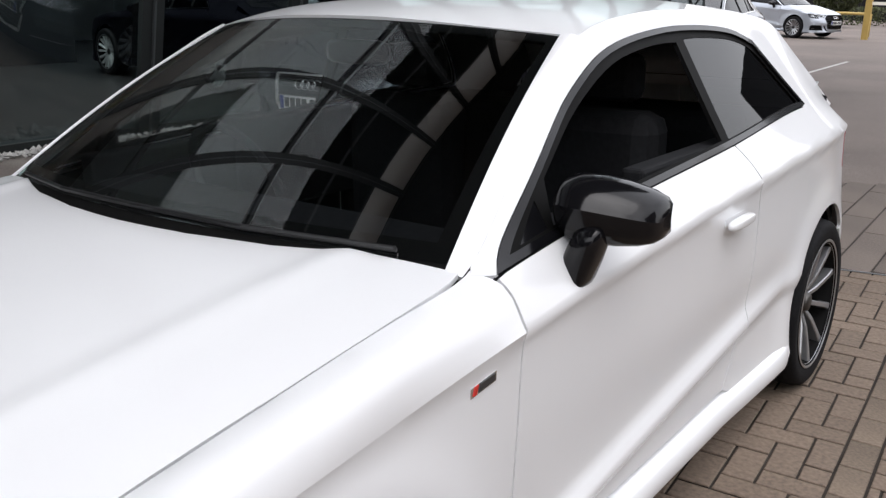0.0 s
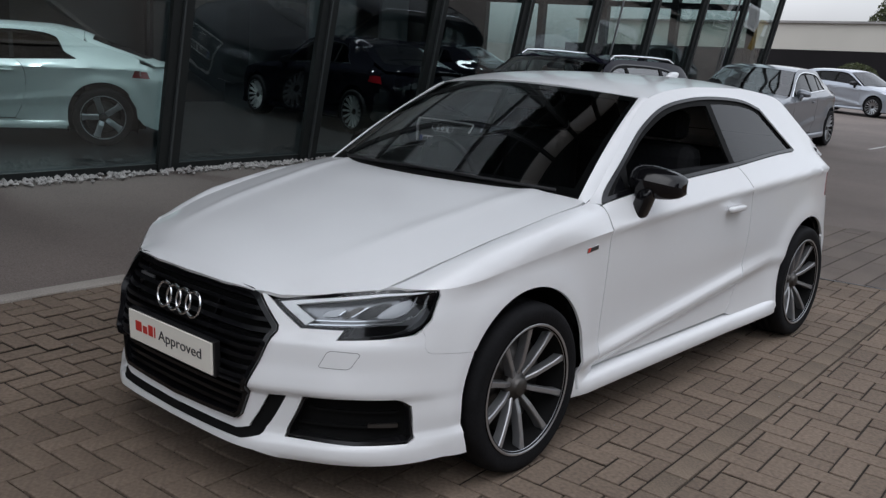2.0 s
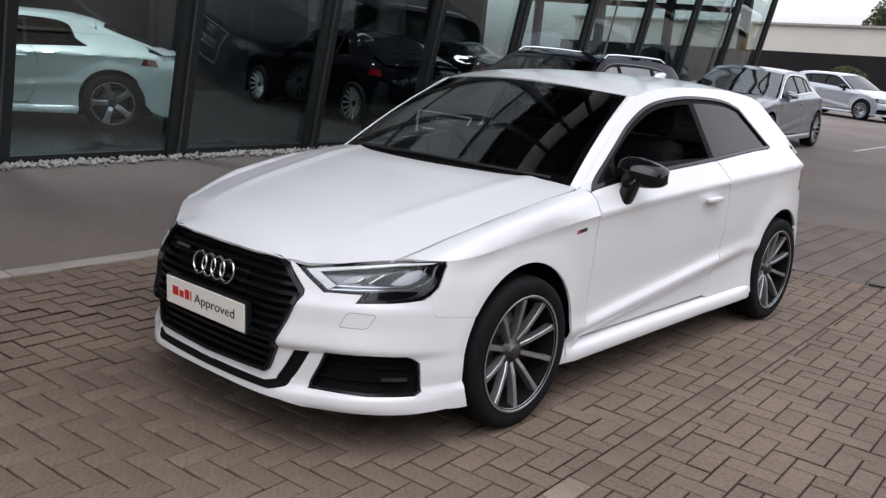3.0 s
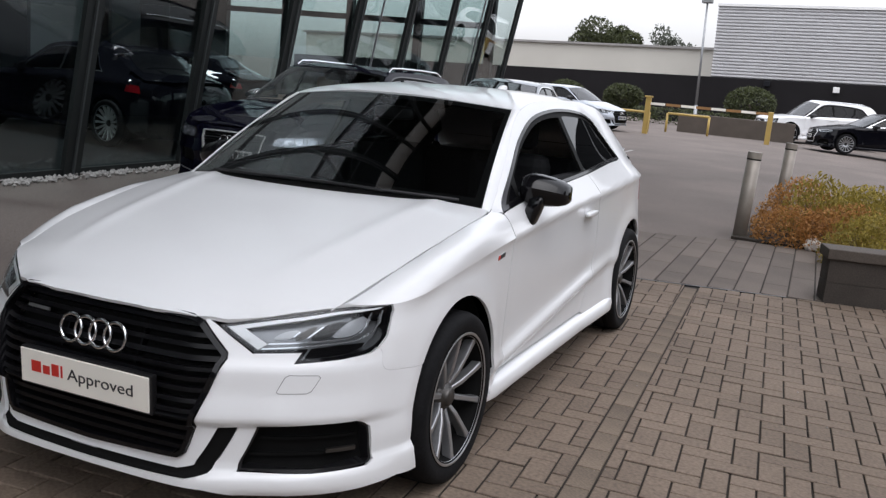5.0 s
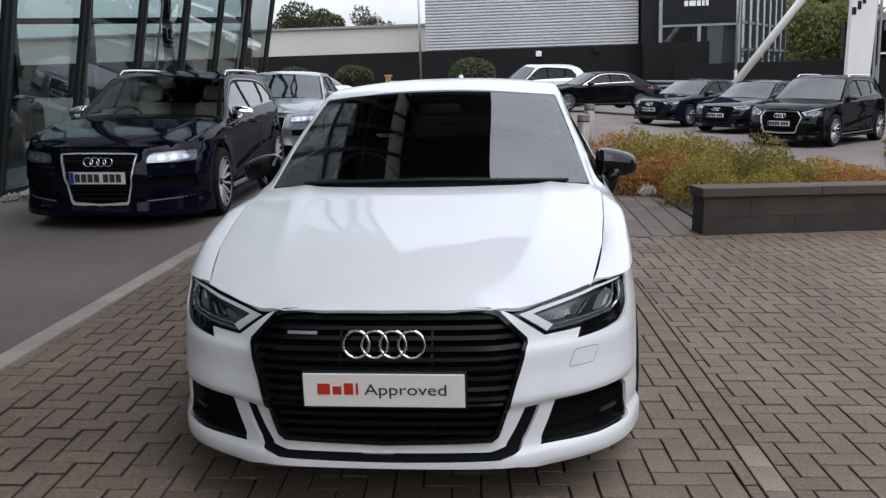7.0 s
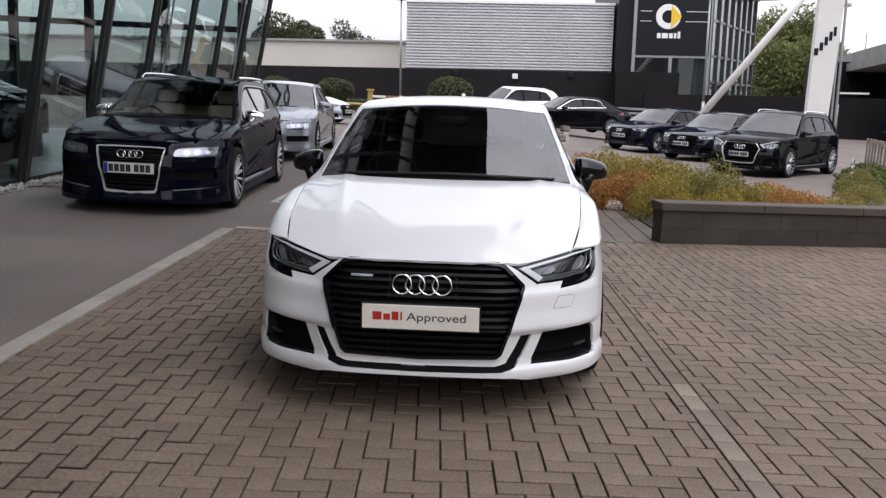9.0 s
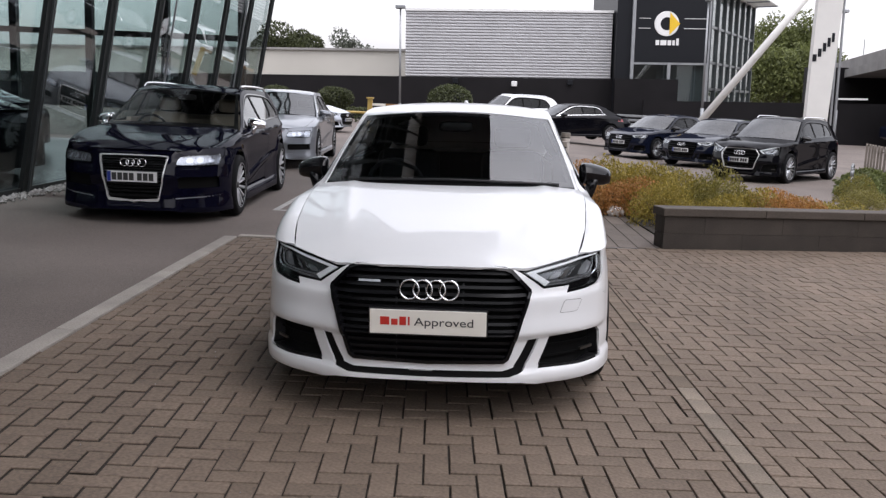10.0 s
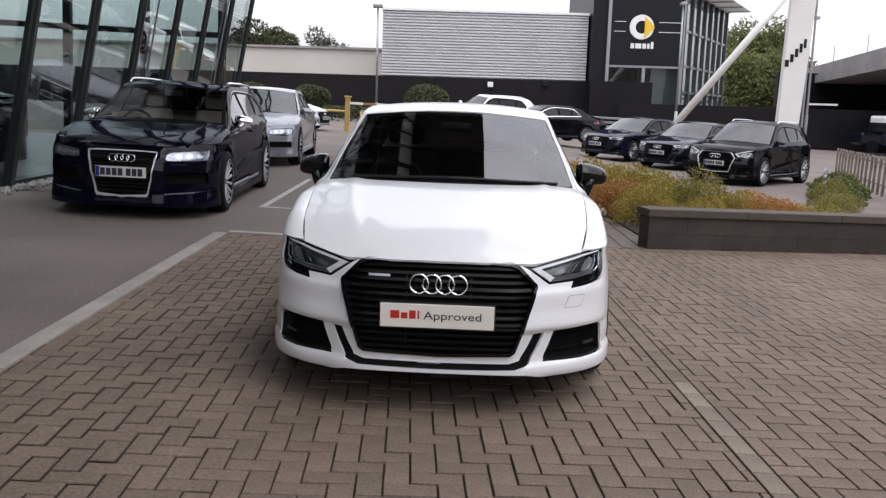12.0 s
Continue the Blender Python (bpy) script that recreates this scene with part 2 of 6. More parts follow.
def box(bm, lo, hi, bevel=0.0, m=None):
    c, d = (Vector(lo) + Vector(hi)) / 2, Vector(hi) - Vector(lo)
    made = bmesh.ops.create_cube(bm, size=1.0, matrix=Matrix.Translation(c) @ Matrix.Diagonal((*d, 1)))["verts"]
    if bevel:
        edges = {e for v in made for e in v.link_edges}
        made = bmesh.ops.bevel(bm, geom=list(edges), offset=bevel, segments=2, affect="EDGES", profile=0.5)["verts"]
    if m is not None:
        bmesh.ops.transform(bm, matrix=m, verts=list({v for v in made}))
    return made


def tube(bm, a, b, r1, r2=None, n=12):
    a, b = Vector(a), Vector(b)
    m = Matrix.Translation((a + b) / 2) @ (b - a).to_track_quat("Z", "Y").to_matrix().to_4x4()
    bmesh.ops.create_cone(bm, cap_ends=True, segments=n, radius1=r1, radius2=r1 if r2 is None else r2, depth=(b - a).length, matrix=m)


def one(name, material, parent, label="", smooth=False, boxes=(), tubes=(), bevel=0.0):
    bm = bmesh.new()
    for lo, hi in boxes:
        box(bm, lo, hi, bevel)
    for q in tubes:
        tube(bm, *q)
    return part(name, bm, material, parent, label, smooth)


def lathe(profile, n=48):
    """Verts and faces of a profile of (radius, along x) turned about the x axis."""
    verts, faces, k = [], [], len(profile)
    for i in range(n):
        a = 2 * math.pi * i / n
        verts += [(x, r * math.cos(a), r * math.sin(a)) for r, x in profile]
    for i in range(n):
        for j in range(k - 1):
            p, q = i * k + j, (i + 1) % n * k + j
            faces.append((p, p + 1, q + 1, q))
    return verts, faces


def pchip(xs, ys):
    """A smooth curve through points that never overshoots."""
    xs, ys = np.array(xs, float), np.array(ys, float)
    h, d = np.diff(xs), np.diff(ys) / np.diff(xs)
    m = np.zeros(len(xs))
    m[0], m[-1] = d[0], d[-1]
    for i in range(1, len(xs) - 1):
        if d[i - 1] * d[i] > 0:
            w1, w2 = 2 * h[i] + h[i - 1], h[i] + 2 * h[i - 1]
            m[i] = (w1 + w2) / (w1 / d[i - 1] + w2 / d[i])

    def at(x):
        x = np.clip(np.asarray(x, float), xs[0], xs[-1])
        i = np.clip(np.searchsorted(xs, x) - 1, 0, len(h) - 1)
        t = (x - xs[i]) / h[i]
        return ((1 + 2 * t) * (1 - t) ** 2 * ys[i] + t * (1 - t) ** 2 * h[i] * m[i] + t * t * (3 - 2 * t) * ys[i + 1] + t * t * (t - 1) * h[i] * m[i + 1])
    return at


def smooth_path(points, n=8, closed=False):
    """A Catmull-Rom path through 2D points."""
    p = [np.array(q, float) for q in points]
    k, out = len(p), []
    for i in range(k if closed else k - 1):
        if closed:
            a, b, c, d = p[i - 1], p[i], p[(i + 1) % k], p[(i + 2) % k]
        else:
            a, b, c, d = p[max(i - 1, 0)], p[i], p[i + 1], p[min(i + 2, k - 1)]
        for j in range(n):
            t = j / n
            out.append(tuple(0.5 * (2 * b + (c - a) * t + (2 * a - 5 * b + 4 * c - d) * t * t + (3 * b - a - 3 * c + d) * t ** 3)))
    if not closed:
        out.append(tuple(p[-1]))
    return out


def inside(poly, pts):
    poly, pts = np.array(poly), np.array(pts)
    x, y, hit = pts[:, 0], pts[:, 1], np.zeros(len(pts), bool)
    a, b = poly, np.roll(poly, -1, 0)
    for (x1, y1), (x2, y2) in zip(a, b):
        if y1 != y2:
            hit ^= ((y1 > y) != (y2 > y)) & (x < (x2 - x1) * (y - y1) / (y2 - y1) + x1)
    return hit


def fine_loop(poly, res):
    out = []
    for a, b in zip(poly, poly[1:] + poly[:1]):
        k = max(1, int(math.hypot(b[0] - a[0], b[1] - a[1]) / res + 0.5))
        out += [(a[0] + (b[0] - a[0]) * i / k, a[1] + (b[1] - a[1]) * i / k) for i in range(k)]
    return out


def sheet_2d(outline, res, holes=()):
    """A fine triangle net inside an outline, with holes left open."""
    loops = [fine_loop(list(q), res) for q in (outline, *holes)]
    pts, edges = [], []
    for q in loops:
        k = len(pts)
        pts += q
        edges += [(k + i, k + (i + 1) % len(q)) for i in range(len(q))]
    edge_pts = np.array(pts)
    lo, hi = edge_pts.min(0), edge_pts.max(0)
    gx, gy = np.meshgrid(np.arange(lo[0] + res / 2, hi[0], res), np.arange(lo[1] + res / 2, hi[1], res))
    grid = np.stack([gx.ravel(), gy.ravel()], 1)
    if len(grid):
        keep = inside(loops[0], grid)
        for q in loops[1:]:
            keep &= ~inside(q, grid)
        grid = grid[keep]
        if len(grid):
            near = np.array([np.min(np.sum((edge_pts - g) ** 2, 1)) for g in grid])
            grid = grid[near > (0.45 * res) ** 2]
            pts += [tuple(g) for g in grid]
    v, _, f, *_ = delaunay_2d_cdt([Vector(p) for p in pts], edges, [], 0, 1e-6)
    v, f = np.array([tuple(p) for p in v]), [tuple(q) for q in f]
    mid = np.array([v[list(q)].mean(0) for q in f])
    keep = inside(loops[0], mid)
    for q in loops[1:]:
        keep &= ~inside(q, mid)
    return v, [q for q, k in zip(f, keep) if k]


def skin(verts, faces, centre, thick):
    """Turns the faces outward from a centre line along y and folds the rim inward."""
    v = np.array(verts, float)
    f = np.array(faces)
    n = np.cross(v[f[:, 1]] - v[f[:, 0]], v[f[:, 2]] - v[f[:, 0]])
    out = v[f].mean(1) - np.array(centre)
    flip = np.sum(n * out, 1).sum() < 0
    if flip:
        f, n = f[:, ::-1], -n
    if not thick:
        return v, [tuple(q) for q in f]
    vn = np.zeros_like(v)
    for k in range(3):
        np.add.at(vn, f[:, k], n)
    vn /= np.linalg.norm(vn, axis=1)[:, None] + 1e-12
    seen = {}
    for q in f:
        for a, b in ((q[0], q[1]), (q[1], q[2]), (q[2], q[0])):
            seen[(a, b)] = True
    rim = [(a, b) for a, b in seen if (b, a) not in seen]
    index, extra, sides = {}, [], []
    for a, b in rim:
        for i in (a, b):
            if i not in index:
                index[i] = len(v) + len(extra)
                extra += [v[i], v[i] - vn[i] * thick]
        sides.append((index[b], index[a], index[a] + 1, index[b] + 1))
    return np.vstack([v, np.array(extra)]), [tuple(q) for q in f] + sides

# ---------------------------------------------------------------- the shape of a car body: x across, y back from the nose, z up
AXLE_F, AXLE_R, AXLE_Z, ARCH = 0.893, 3.494, 0.318, 0.380
PLAN = [(0, 0), (0.18, 0.003), (0.35, 0.014), (0.43, 0.042), (0.53, 0.100), (0.65, 0.172), (0.74, 0.250), (0.81, 0.345), (0.85, 0.45), (0.868, 0.60),
        (0.874, 0.895), (0.876, 1.4), (0.880, 2.2), (0.884, 2.9), (0.884, 3.45), (0.858, 3.80), (0.80, 3.98), (0.68, 4.10), (0.45, 4.18), (0, 4.22)]
_p = np.array(PLAN)
_s = np.concatenate([[0], np.cumsum(np.hypot(*np.diff(_p, axis=0).T))])
plan_x, plan_y = pchip(_s, _p[:, 0]), pchip(_s, _p[:, 1])
S_ALL = np.linspace(0, _s[-1], 900)
Y_ALL = plan_y(S_ALL)
lean = pchip([0.14, 0.172, 0.188, 0.215, 0.240, 0.256, 0.30, 0.394, 0.410, 0.424, 0.45, 0.50, 0.572, 0.60, 0.68, 0.72, 0.76, 0.80],
             [0.06, 0.01, -0.024, -0.030, -0.026, -0.004, -0.003, -0.005, -0.026, -0.032, -0.027, -0.013, -0.002, 0.018, 0.05, 0.075, 0.12, 0.2])
z_crease = pchip([0, 0.15, 0.29, 0.36, 0.485, 0.9, 1.43, 2.5, 3.77, 4.3], [0.768, 0.762, 0.750, 0.749, 0.757, 0.800, 0.850, 0.905, 0.945, 0.94])
r_crease = pchip([0, 0.36, 0.485, 0.9, 1.3, 2.0, 3.0, 3.77, 4.3], [0.97, 0.970, 0.972, 0.976, 0.980, 0.982, 0.982, 0.964, 0.95])
z_belt = pchip([0, 0.36, 0.6, 0.9, 1.2, 1.33, 1.40, 2.516, 3.384, 3.8, 4.3], [0.70, 0.729, 0.796, 0.858, 0.912, 0.930, 0.946, 1.022, 1.060, 1.03, 0.96])
r_belt = pchip([0, 0.36, 0.9, 1.3, 1.42, 2.5, 3.38, 3.8, 4.3], [0.925, 0.93, 0.92, 0.912, 0.910, 0.906, 0.870, 0.862, 0.90])
z_rail = pchip([0, 0.36, 0.6, 0.9, 1.15, 1.33, 1.37, 1.6, 1.8, 1.98, 2.2, 2.5, 2.9, 3.3, 3.5, 3.7, 3.9, 4.05, 4.3],
               [0.715, 0.759, 0.827, 0.889, 0.931, 0.946, 0.958, 1.110, 1.238, 1.336, 1.376, 1.392, 1.389, 1.360, 1.330, 1.228, 1.085, 0.985, 0.965])
x_rail = pchip([0, 0.14, 0.22, 0.30, 0.36, 0.6, 0.9, 1.15, 1.33, 1.37, 1.6, 1.98, 2.4, 2.9, 3.3, 3.5, 3.7, 3.9, 4.05, 4.3],
               [0.37, 0.44, 0.58, 0.667, 0.689, 0.731, 0.757, 0.769, 0.758, 0.752, 0.704, 0.617, 0.600, 0.598, 0.598, 0.592, 0.62, 0.68, 0.72, 0.70])


def rows_pchip(k, v, z):
    """Interpolates each row's own knots k, values v at z."""
    h = np.diff(k, axis=1)
    d = np.diff(v, axis=1) / h
    m = np.zeros_like(k)
    m[:, 0], m[:, -1] = d[:, 0], d[:, -1]
    a, b = d[:, :-1], d[:, 1:]
    same = a * b > 0
    w1, w2 = 2 * h[:, 1:] + h[:, :-1], h[:, 1:] + 2 * h[:, :-1]
    with np.errstate(divide="ignore", invalid="ignore"):
        m[:, 1:-1] = np.where(same, (w1 + w2) / (w1 / a + w2 / b), 0)
    z = np.clip(z, k[:, 0], k[:, -1])
    i = np.clip((z[:, None] >= k).sum(1) - 1, 0, k.shape[1] - 2)
    r = np.arange(len(z))
    t, hh = (z - k[r, i]) / h[r, i], h[r, i]
    return (1 + 2 * t) * (1 - t) ** 2 * v[r, i] + t * (1 - t) ** 2 * hh * m[r, i] + t * t * (3 - 2 * t) * v[r, i + 1] + t * t * (t - 1) * hh * m[r, i + 1]


def section(yq, z):
    """Width at a height, as a share of the plan's width."""
    one_ = np.ones_like(yq)
    zc, rc = z_crease(yq), r_crease(yq)
    mid = np.clip((yq - 0.9) / 0.5, 0, 1) * np.clip((3.46 - yq) / 0.9, 0, 1)
    sill = np.clip((yq - 1.22) / 0.25, 0, 1) * np.clip((3.20 - yq) / 0.6, 0, 1)
    zl = 0.335 + 0.175 * np.clip((yq - 1.4) / 1.6, 0, 1)  # the lower door line rises to the rear
    lower = rows_pchip(np.stack([0.14 * one_, 0.19 * one_, 0.26 * one_, zl - 0.055, zl, zl + 0.060, 0.64 * one_, zc - 0.03, zc], 1),
                       np.stack([0.965 + 0.0 * mid, 0.990 - 0.012 * mid, 0.990 - 0.047 * mid, 0.975 - 0.036 * mid, 0.978 - 0.002 * mid, 0.975 - 0.008 * mid - 0.016 * sill, 0.972 - 0.004 * mid - 0.006 * sill, rc - 0.009 - 0.003 * sill, rc], 1), z)
    zb, zr = np.maximum(z_belt(yq), zc + 0.004), z_rail(yq)
    zr = np.maximum(zr, zb + 0.006)
    ratio = x_rail(yq) / np.maximum(plan_x(np.interp(yq, Y_ALL, S_ALL)), 0.3)
    ratio = np.where(yq > 3.9, np.minimum(ratio, 0.90), ratio)
    upper = rows_pchip(np.stack([zc, zb, zr], 1), np.stack([rc, np.minimum(r_belt(yq), rc), ratio], 1), z)
    return np.where(z <= zc, lower, upper)


def nose_weight(yq):
    t = np.clip((0.80 - yq) / 0.6, 0, 1)
    return t * t * (3 - 2 * t)


def by_girth(q):
    """Surface point from girth along the plan and height."""
    s, z = np.abs(q[:, 0]), q[:, 1]
    yq = plan_y(s)
    x = plan_x(s) * section(yq, z)
    y = yq + nose_weight(yq) * lean(z) - 0.25 * np.clip(z - 0.75, 0, 1) * (yq > 3.9)
    for ay in (AXLE_F, AXLE_R):
        r = np.hypot(y - ay, z - AXLE_Z)
        x = x + 0.012 * np.exp(-((r - ARCH - 0.01) / 0.07) ** 2) * (z > 0.12)
    return np.stack([np.sign(q[:, 0] + 1e-9) * x, y, z], 1)


def by_side(q):
    """Surface point from (y, z) of the side view."""
    y, z = q[:, 0], q[:, 1]
    yq = y.copy()
    for _ in range(6):
        yq = y - nose_weight(yq) * lean(z)
    return by_girth(np.stack([np.interp(yq, Y_ALL, S_ALL), z], 1))


def by_slope(q):
    """by_side with heights counted from the rising door line, so that the mesh follows that line."""
    return by_side(np.stack([q[:, 0], q[:, 1] + 0.109375 * (q[:, 0] - 1.4)], 1))


def sloped(outline):
    return [(y, z - 0.109375 * (y - 1.4)) for y, z in outline]


hood_mid = pchip([0.0, 0.05, 0.08, 0.14, 0.3, 0.6, 0.9, 1.1, 1.35], [0.706, 0.722, 0.742, 0.764, 0.815, 0.880, 0.934, 0.969, 0.993])
hood_edge = pchip([0.0, 0.09, 0.14, 0.22, 0.36, 0.6, 0.9, 1.15, 1.35], [0.706, 0.708, 0.711, 0.725, 0.756, 0.825, 0.888, 0.931, 0.956])
roof_mid = pchip([1.7, 1.82, 1.95, 2.1, 2.5, 3.0, 3.4, 3.6, 3.8, 4.0, 4.3], [1.332, 1.380, 1.404, 1.420, 1.434, 1.429, 1.405, 1.384, 1.235, 1.08, 0.99])


def by_hood(q):
    x, y = q[:, 0], q[:, 1]
    u = np.clip(np.abs(x) / x_rail(y), 0, 1)
    c = 0.60 + 0.12 * np.clip(y / 1.3, 0, 1)
    shape = 0.30 * (u / c) ** 2 * (u < c) + (u >= c) * (0.30 + 0.70 * (np.clip(u - c, 0, 1) / (1 - c)) ** 1.35)
    rise = hood_mid(y) - hood_edge(y)
    return np.stack([x, y, hood_edge(y) + rise * (1 - shape) + 0.007 * np.exp(-((u - c) / 0.045) ** 2) * np.clip((y - 0.2) * 3, 0, 1)], 1)


def by_roof(q):
    x, y = q[:, 0], q[:, 1]
    u = np.clip(np.abs(x) / x_rail(y), 0, 1)
    return np.stack([x, y, z_rail(y) + np.maximum(roof_mid(y) - z_rail(y), 0.01) * (1 - u ** 2.3)], 1)


def by_screen(q):
    u, v = q[:, 0], q[:, 1]
    a = np.stack([0.750 * u, 1.165 + 0.170 * u ** 2, 0.984 - 0.030 * u ** 2], 1)
    b = np.stack([0.611 * u, 1.820 + 0.162 * u ** 2, 1.377 - 0.038 * u ** 2], 1)
    w = v[:, None]
    return a * (1 - w) + b * w + np.outer(np.sin(math.pi * np.clip(v, 0, 1)) * 0.020, [0, -0.5, 0.86])


def by_pillar(q):
    """The windscreen pillar, from the door frame's line (0) to the glass (0.1)."""
    t, v = q[:, :1] / 0.1, q[:, 1]
    y = 1.338 + 0.660 * v
    edge = np.stack([x_rail(y) - 0.001, y, z_rail(y) - 0.001], 1)
    glass = by_screen(np.stack([0.972 - 0.014 * v, v * 1.01 - 0.01], 1)) + [0, -0.002, 0.003]
    return edge * (1 - t) + glass * t + np.sin(math.pi * t) * np.array([[0.002, -0.003, 0.003]])


def inset(mapping, depth, centre=(0, 2.0, 0.6)):
    """The same surface set in towards the car's middle."""
    def at(q):
        p = mapping(q)
        e = 1e-3
        a, b = mapping(q + [e, 0]) - p, mapping(q + [0, e]) - p
        n = np.cross(a, b)
        n /= np.linalg.norm(n, axis=1)[:, None] + 1e-12
        side = np.sign(np.sum(n * (p - np.array(centre)), 1))
        return p - n * side[:, None] * depth
    return at


def arc(cy, r, a0, a1, n=20):
    """A wheel arch: closer to the tyre low down than at the crown."""
    out = []
    for i in range(n + 1):
        a = radians(a0 + (a1 - a0) * i / n)
        k = r - 0.022 * (1 - max(math.sin(a), 0))
        out.append((cy + k * math.cos(a), AXLE_Z + k * math.sin(a)))
    return out


def shrink(poly, d):
    """An outline drawn in by d."""
    p = np.array(poly, float)
    area = np.sum(p[:, 0] * np.roll(p[:, 1], -1) - np.roll(p[:, 0], -1) * p[:, 1])
    a, b = np.roll(p, 1, 0), np.roll(p, -1, 0)
    e1, e2 = p - a, b - p
    e1 /= np.linalg.norm(e1, axis=1)[:, None] + 1e-12
    e2 /= np.linalg.norm(e2, axis=1)[:, None] + 1e-12
    n1, n2 = np.stack([-e1[:, 1], e1[:, 0]], 1), np.stack([-e2[:, 1], e2[:, 0]], 1)
    k = n1 + n2
    k /= np.maximum(np.sum(k * n1, 1), 0.35)[:, None]
    return [tuple(q) for q in p + np.sign(area) * d * k]


def along(fn, a, b, n=24, dz=0.0):
    return [(a + (b - a) * i / n, float(fn(a + (b - a) * i / n)) + dz) for i in range(n + 1)]


def from_front(pairs):
    """(girth, height) of points given by half width and height as seen from the front."""
    out = []
    for x, z in pairs:
        g = abs(x)
        for _ in range(8):
            yq = plan_y(np.array([g]))
            k = float(section(yq, np.array([z]))[0])
            g = float(np.interp(abs(x) / k, plan_x(S_ALL[:400]), S_ALL[:400]))
        out.append((math.copysign(g, x), z))
    return out


LAMP = from_front([(0.414, 0.692), (0.553, 0.721), (0.684, 0.743), (0.740, 0.7485), (0.774, 0.7510), (0.787, 0.7500), (0.7945, 0.7445), (0.798, 0.732), (0.8005, 0.70), (0.801, 0.672), (0.798, 0.647), (0.787, 0.626), (0.765, 0.6115), (0.726, 0.604), (0.629, 0.596), (0.640, 0.626), (0.517, 0.620)])
GRILLE = from_front([(0.0, 0.722), (0.22, 0.720), (0.335, 0.715), (0.366, 0.704), (0.452, 0.618), (0.455, 0.600), (0.362, 0.306), (0.340, 0.288), (0.0, 0.278)])
GRILLE_ALL = GRILLE + [(-s, z) for s, z in GRILLE[-2:0:-1]]
INTAKE = from_front([(0.502, 0.258), (0.69, 0.254), (0.800, 0.258), (0.803, 0.272), (0.795, 0.375), (0.775, 0.402), (0.69, 0.404), (0.548, 0.394)])
SLOT = from_front([(0.0, 0.252), (0.06, 0.252), (0.20, 0.253), (0.335, 0.254), (0.385, 0.270), (0.412, 0.32), (0.447, 0.392), (0.498, 0.394), (0.455, 0.30), (0.428, 0.250), (0.37, 0.230), (0.20, 0.2265), (0.06, 0.2245), (0.0, 0.224)])
SLOT_ALL = SLOT[1:-1] + [(-s, z) for s, z in SLOT[-2:0:-1]]
SEAM = [(0.583, 0.529), (0.52, 0.535), (0.45, 0.543), (0.415, 0.548), (0.398, 0.556), (0.390, 0.572)] + [(float(p[1]), float(p[2])) for p in by_girth(np.array(from_front([(0.803, 0.609), (0.797, 0.625)])))]  # wing over bumper, as (y, z)


def yz_of(pairs):
    return [(float(p[1]), float(p[2])) for p in by_girth(np.array(pairs, float))]


def girth_of(y, z):
    yq = y
    for _ in range(6):
        yq = y - float(nose_weight(np.array(yq))) * float(lean(z))
    return float(np.interp(yq, Y_ALL, S_ALL))


BUMPER = [(0, 0.207), (0.36, 0.207), (0.43, 0.202), (0.52, 0.184), (0.66, 0.182), (0.85, 0.185), (1.06, 0.190)] + [(girth_of(y, z), z) for y, z in arc(AXLE_F, ARCH, 203, 151, 12)] + [(girth_of(y, z), z - 0.0012) for y, z in SEAM] + from_front([(0.789, 0.612), (0.726, 0.599), (0.622, 0.590), (0.633, 0.621), (0.512, 0.615), (0.408, 0.690), (0.385, 0.702), (0.345, 0.719), (0.22, 0.725), (0, 0.727)])
BUMPER_ALL = BUMPER + [(-s, z) for s, z in BUMPER[-2:0:-1]]
HOOD = [(0, 0.042), (0.2, 0.047), (0.345, 0.066)] + [(float(p[0]), float(p[1]) + 0.003) for p in by_girth(np.array(from_front([(0.385, 0.700), (0.43, 0.697), (0.50, 0.711), (0.553, 0.7225), (0.62, 0.734), (0.676, 0.7435)])))] + [
        (0.7300, 0.6), (0.7558, 0.9), (0.7655, 1.08), (0.7675, 1.17), (0.7655, 1.25), (0.760, 1.30), (0.7515, 1.334), (0.6, 1.290), (0.4, 1.214), (0.2, 1.172), (0, 1.158)]
HOOD_ALL = HOOD + [(-x, y) for x, y in HOOD[-2:0:-1]]
WIN_TOP = smooth_path([(1.388, 0.9445), (1.62, 1.085), (1.88, 1.230), (2.10, 1.310), (2.40, 1.345), (2.68, 1.348), (2.95, 1.330), (3.13, 1.288)], 5)
WIN_REAR = smooth_path([(3.13, 1.288), (3.27, 1.178), (3.385, 1.075), (3.375, 1.063)], 4)
OPENING = WIN_TOP + WIN_REAR[1:] + along(z_belt, 3.36, 1.42, 20)
OPENING_IN = shrink(OPENING, 0.015)
TRIM_HOLE = [(1.450, 0.9655)] + [q for q in OPENING_IN if q[0] > 1.475]
DOORGLASS = ([(1.62, float(z_belt(1.62)) + 0.022), (1.66, 1.075)] + smooth_path([(1.66, 1.075), (1.90, 1.20), (2.12, 1.276), (2.36, 1.306), (2.52, 1.309)], 4)[1:]
             + along(z_belt, 2.545, 1.66, 12, 0.022))
CORNERGLASS = [(1.50, float(z_belt(1.5)) + 0.020), (1.60, float(z_belt(1.6)) + 0.022), (1.60, 1.042)]
QUARTER = ([(2.595, float(z_belt(2.6)) + 0.018), (2.575, 1.315)] + smooth_path([(2.68, 1.316), (2.93, 1.302), (3.11, 1.262), (3.24, 1.170), (3.345, 1.080)], 4) + along(z_belt, 3.32, 2.65, 10, 0.018))
DOOR_F = smooth_path([(1.388, 0.940), (1.400, 0.90), (1.402, 0.80), (1.396, 0.60), (1.386, 0.40), (1.376, 0.290)], 5)
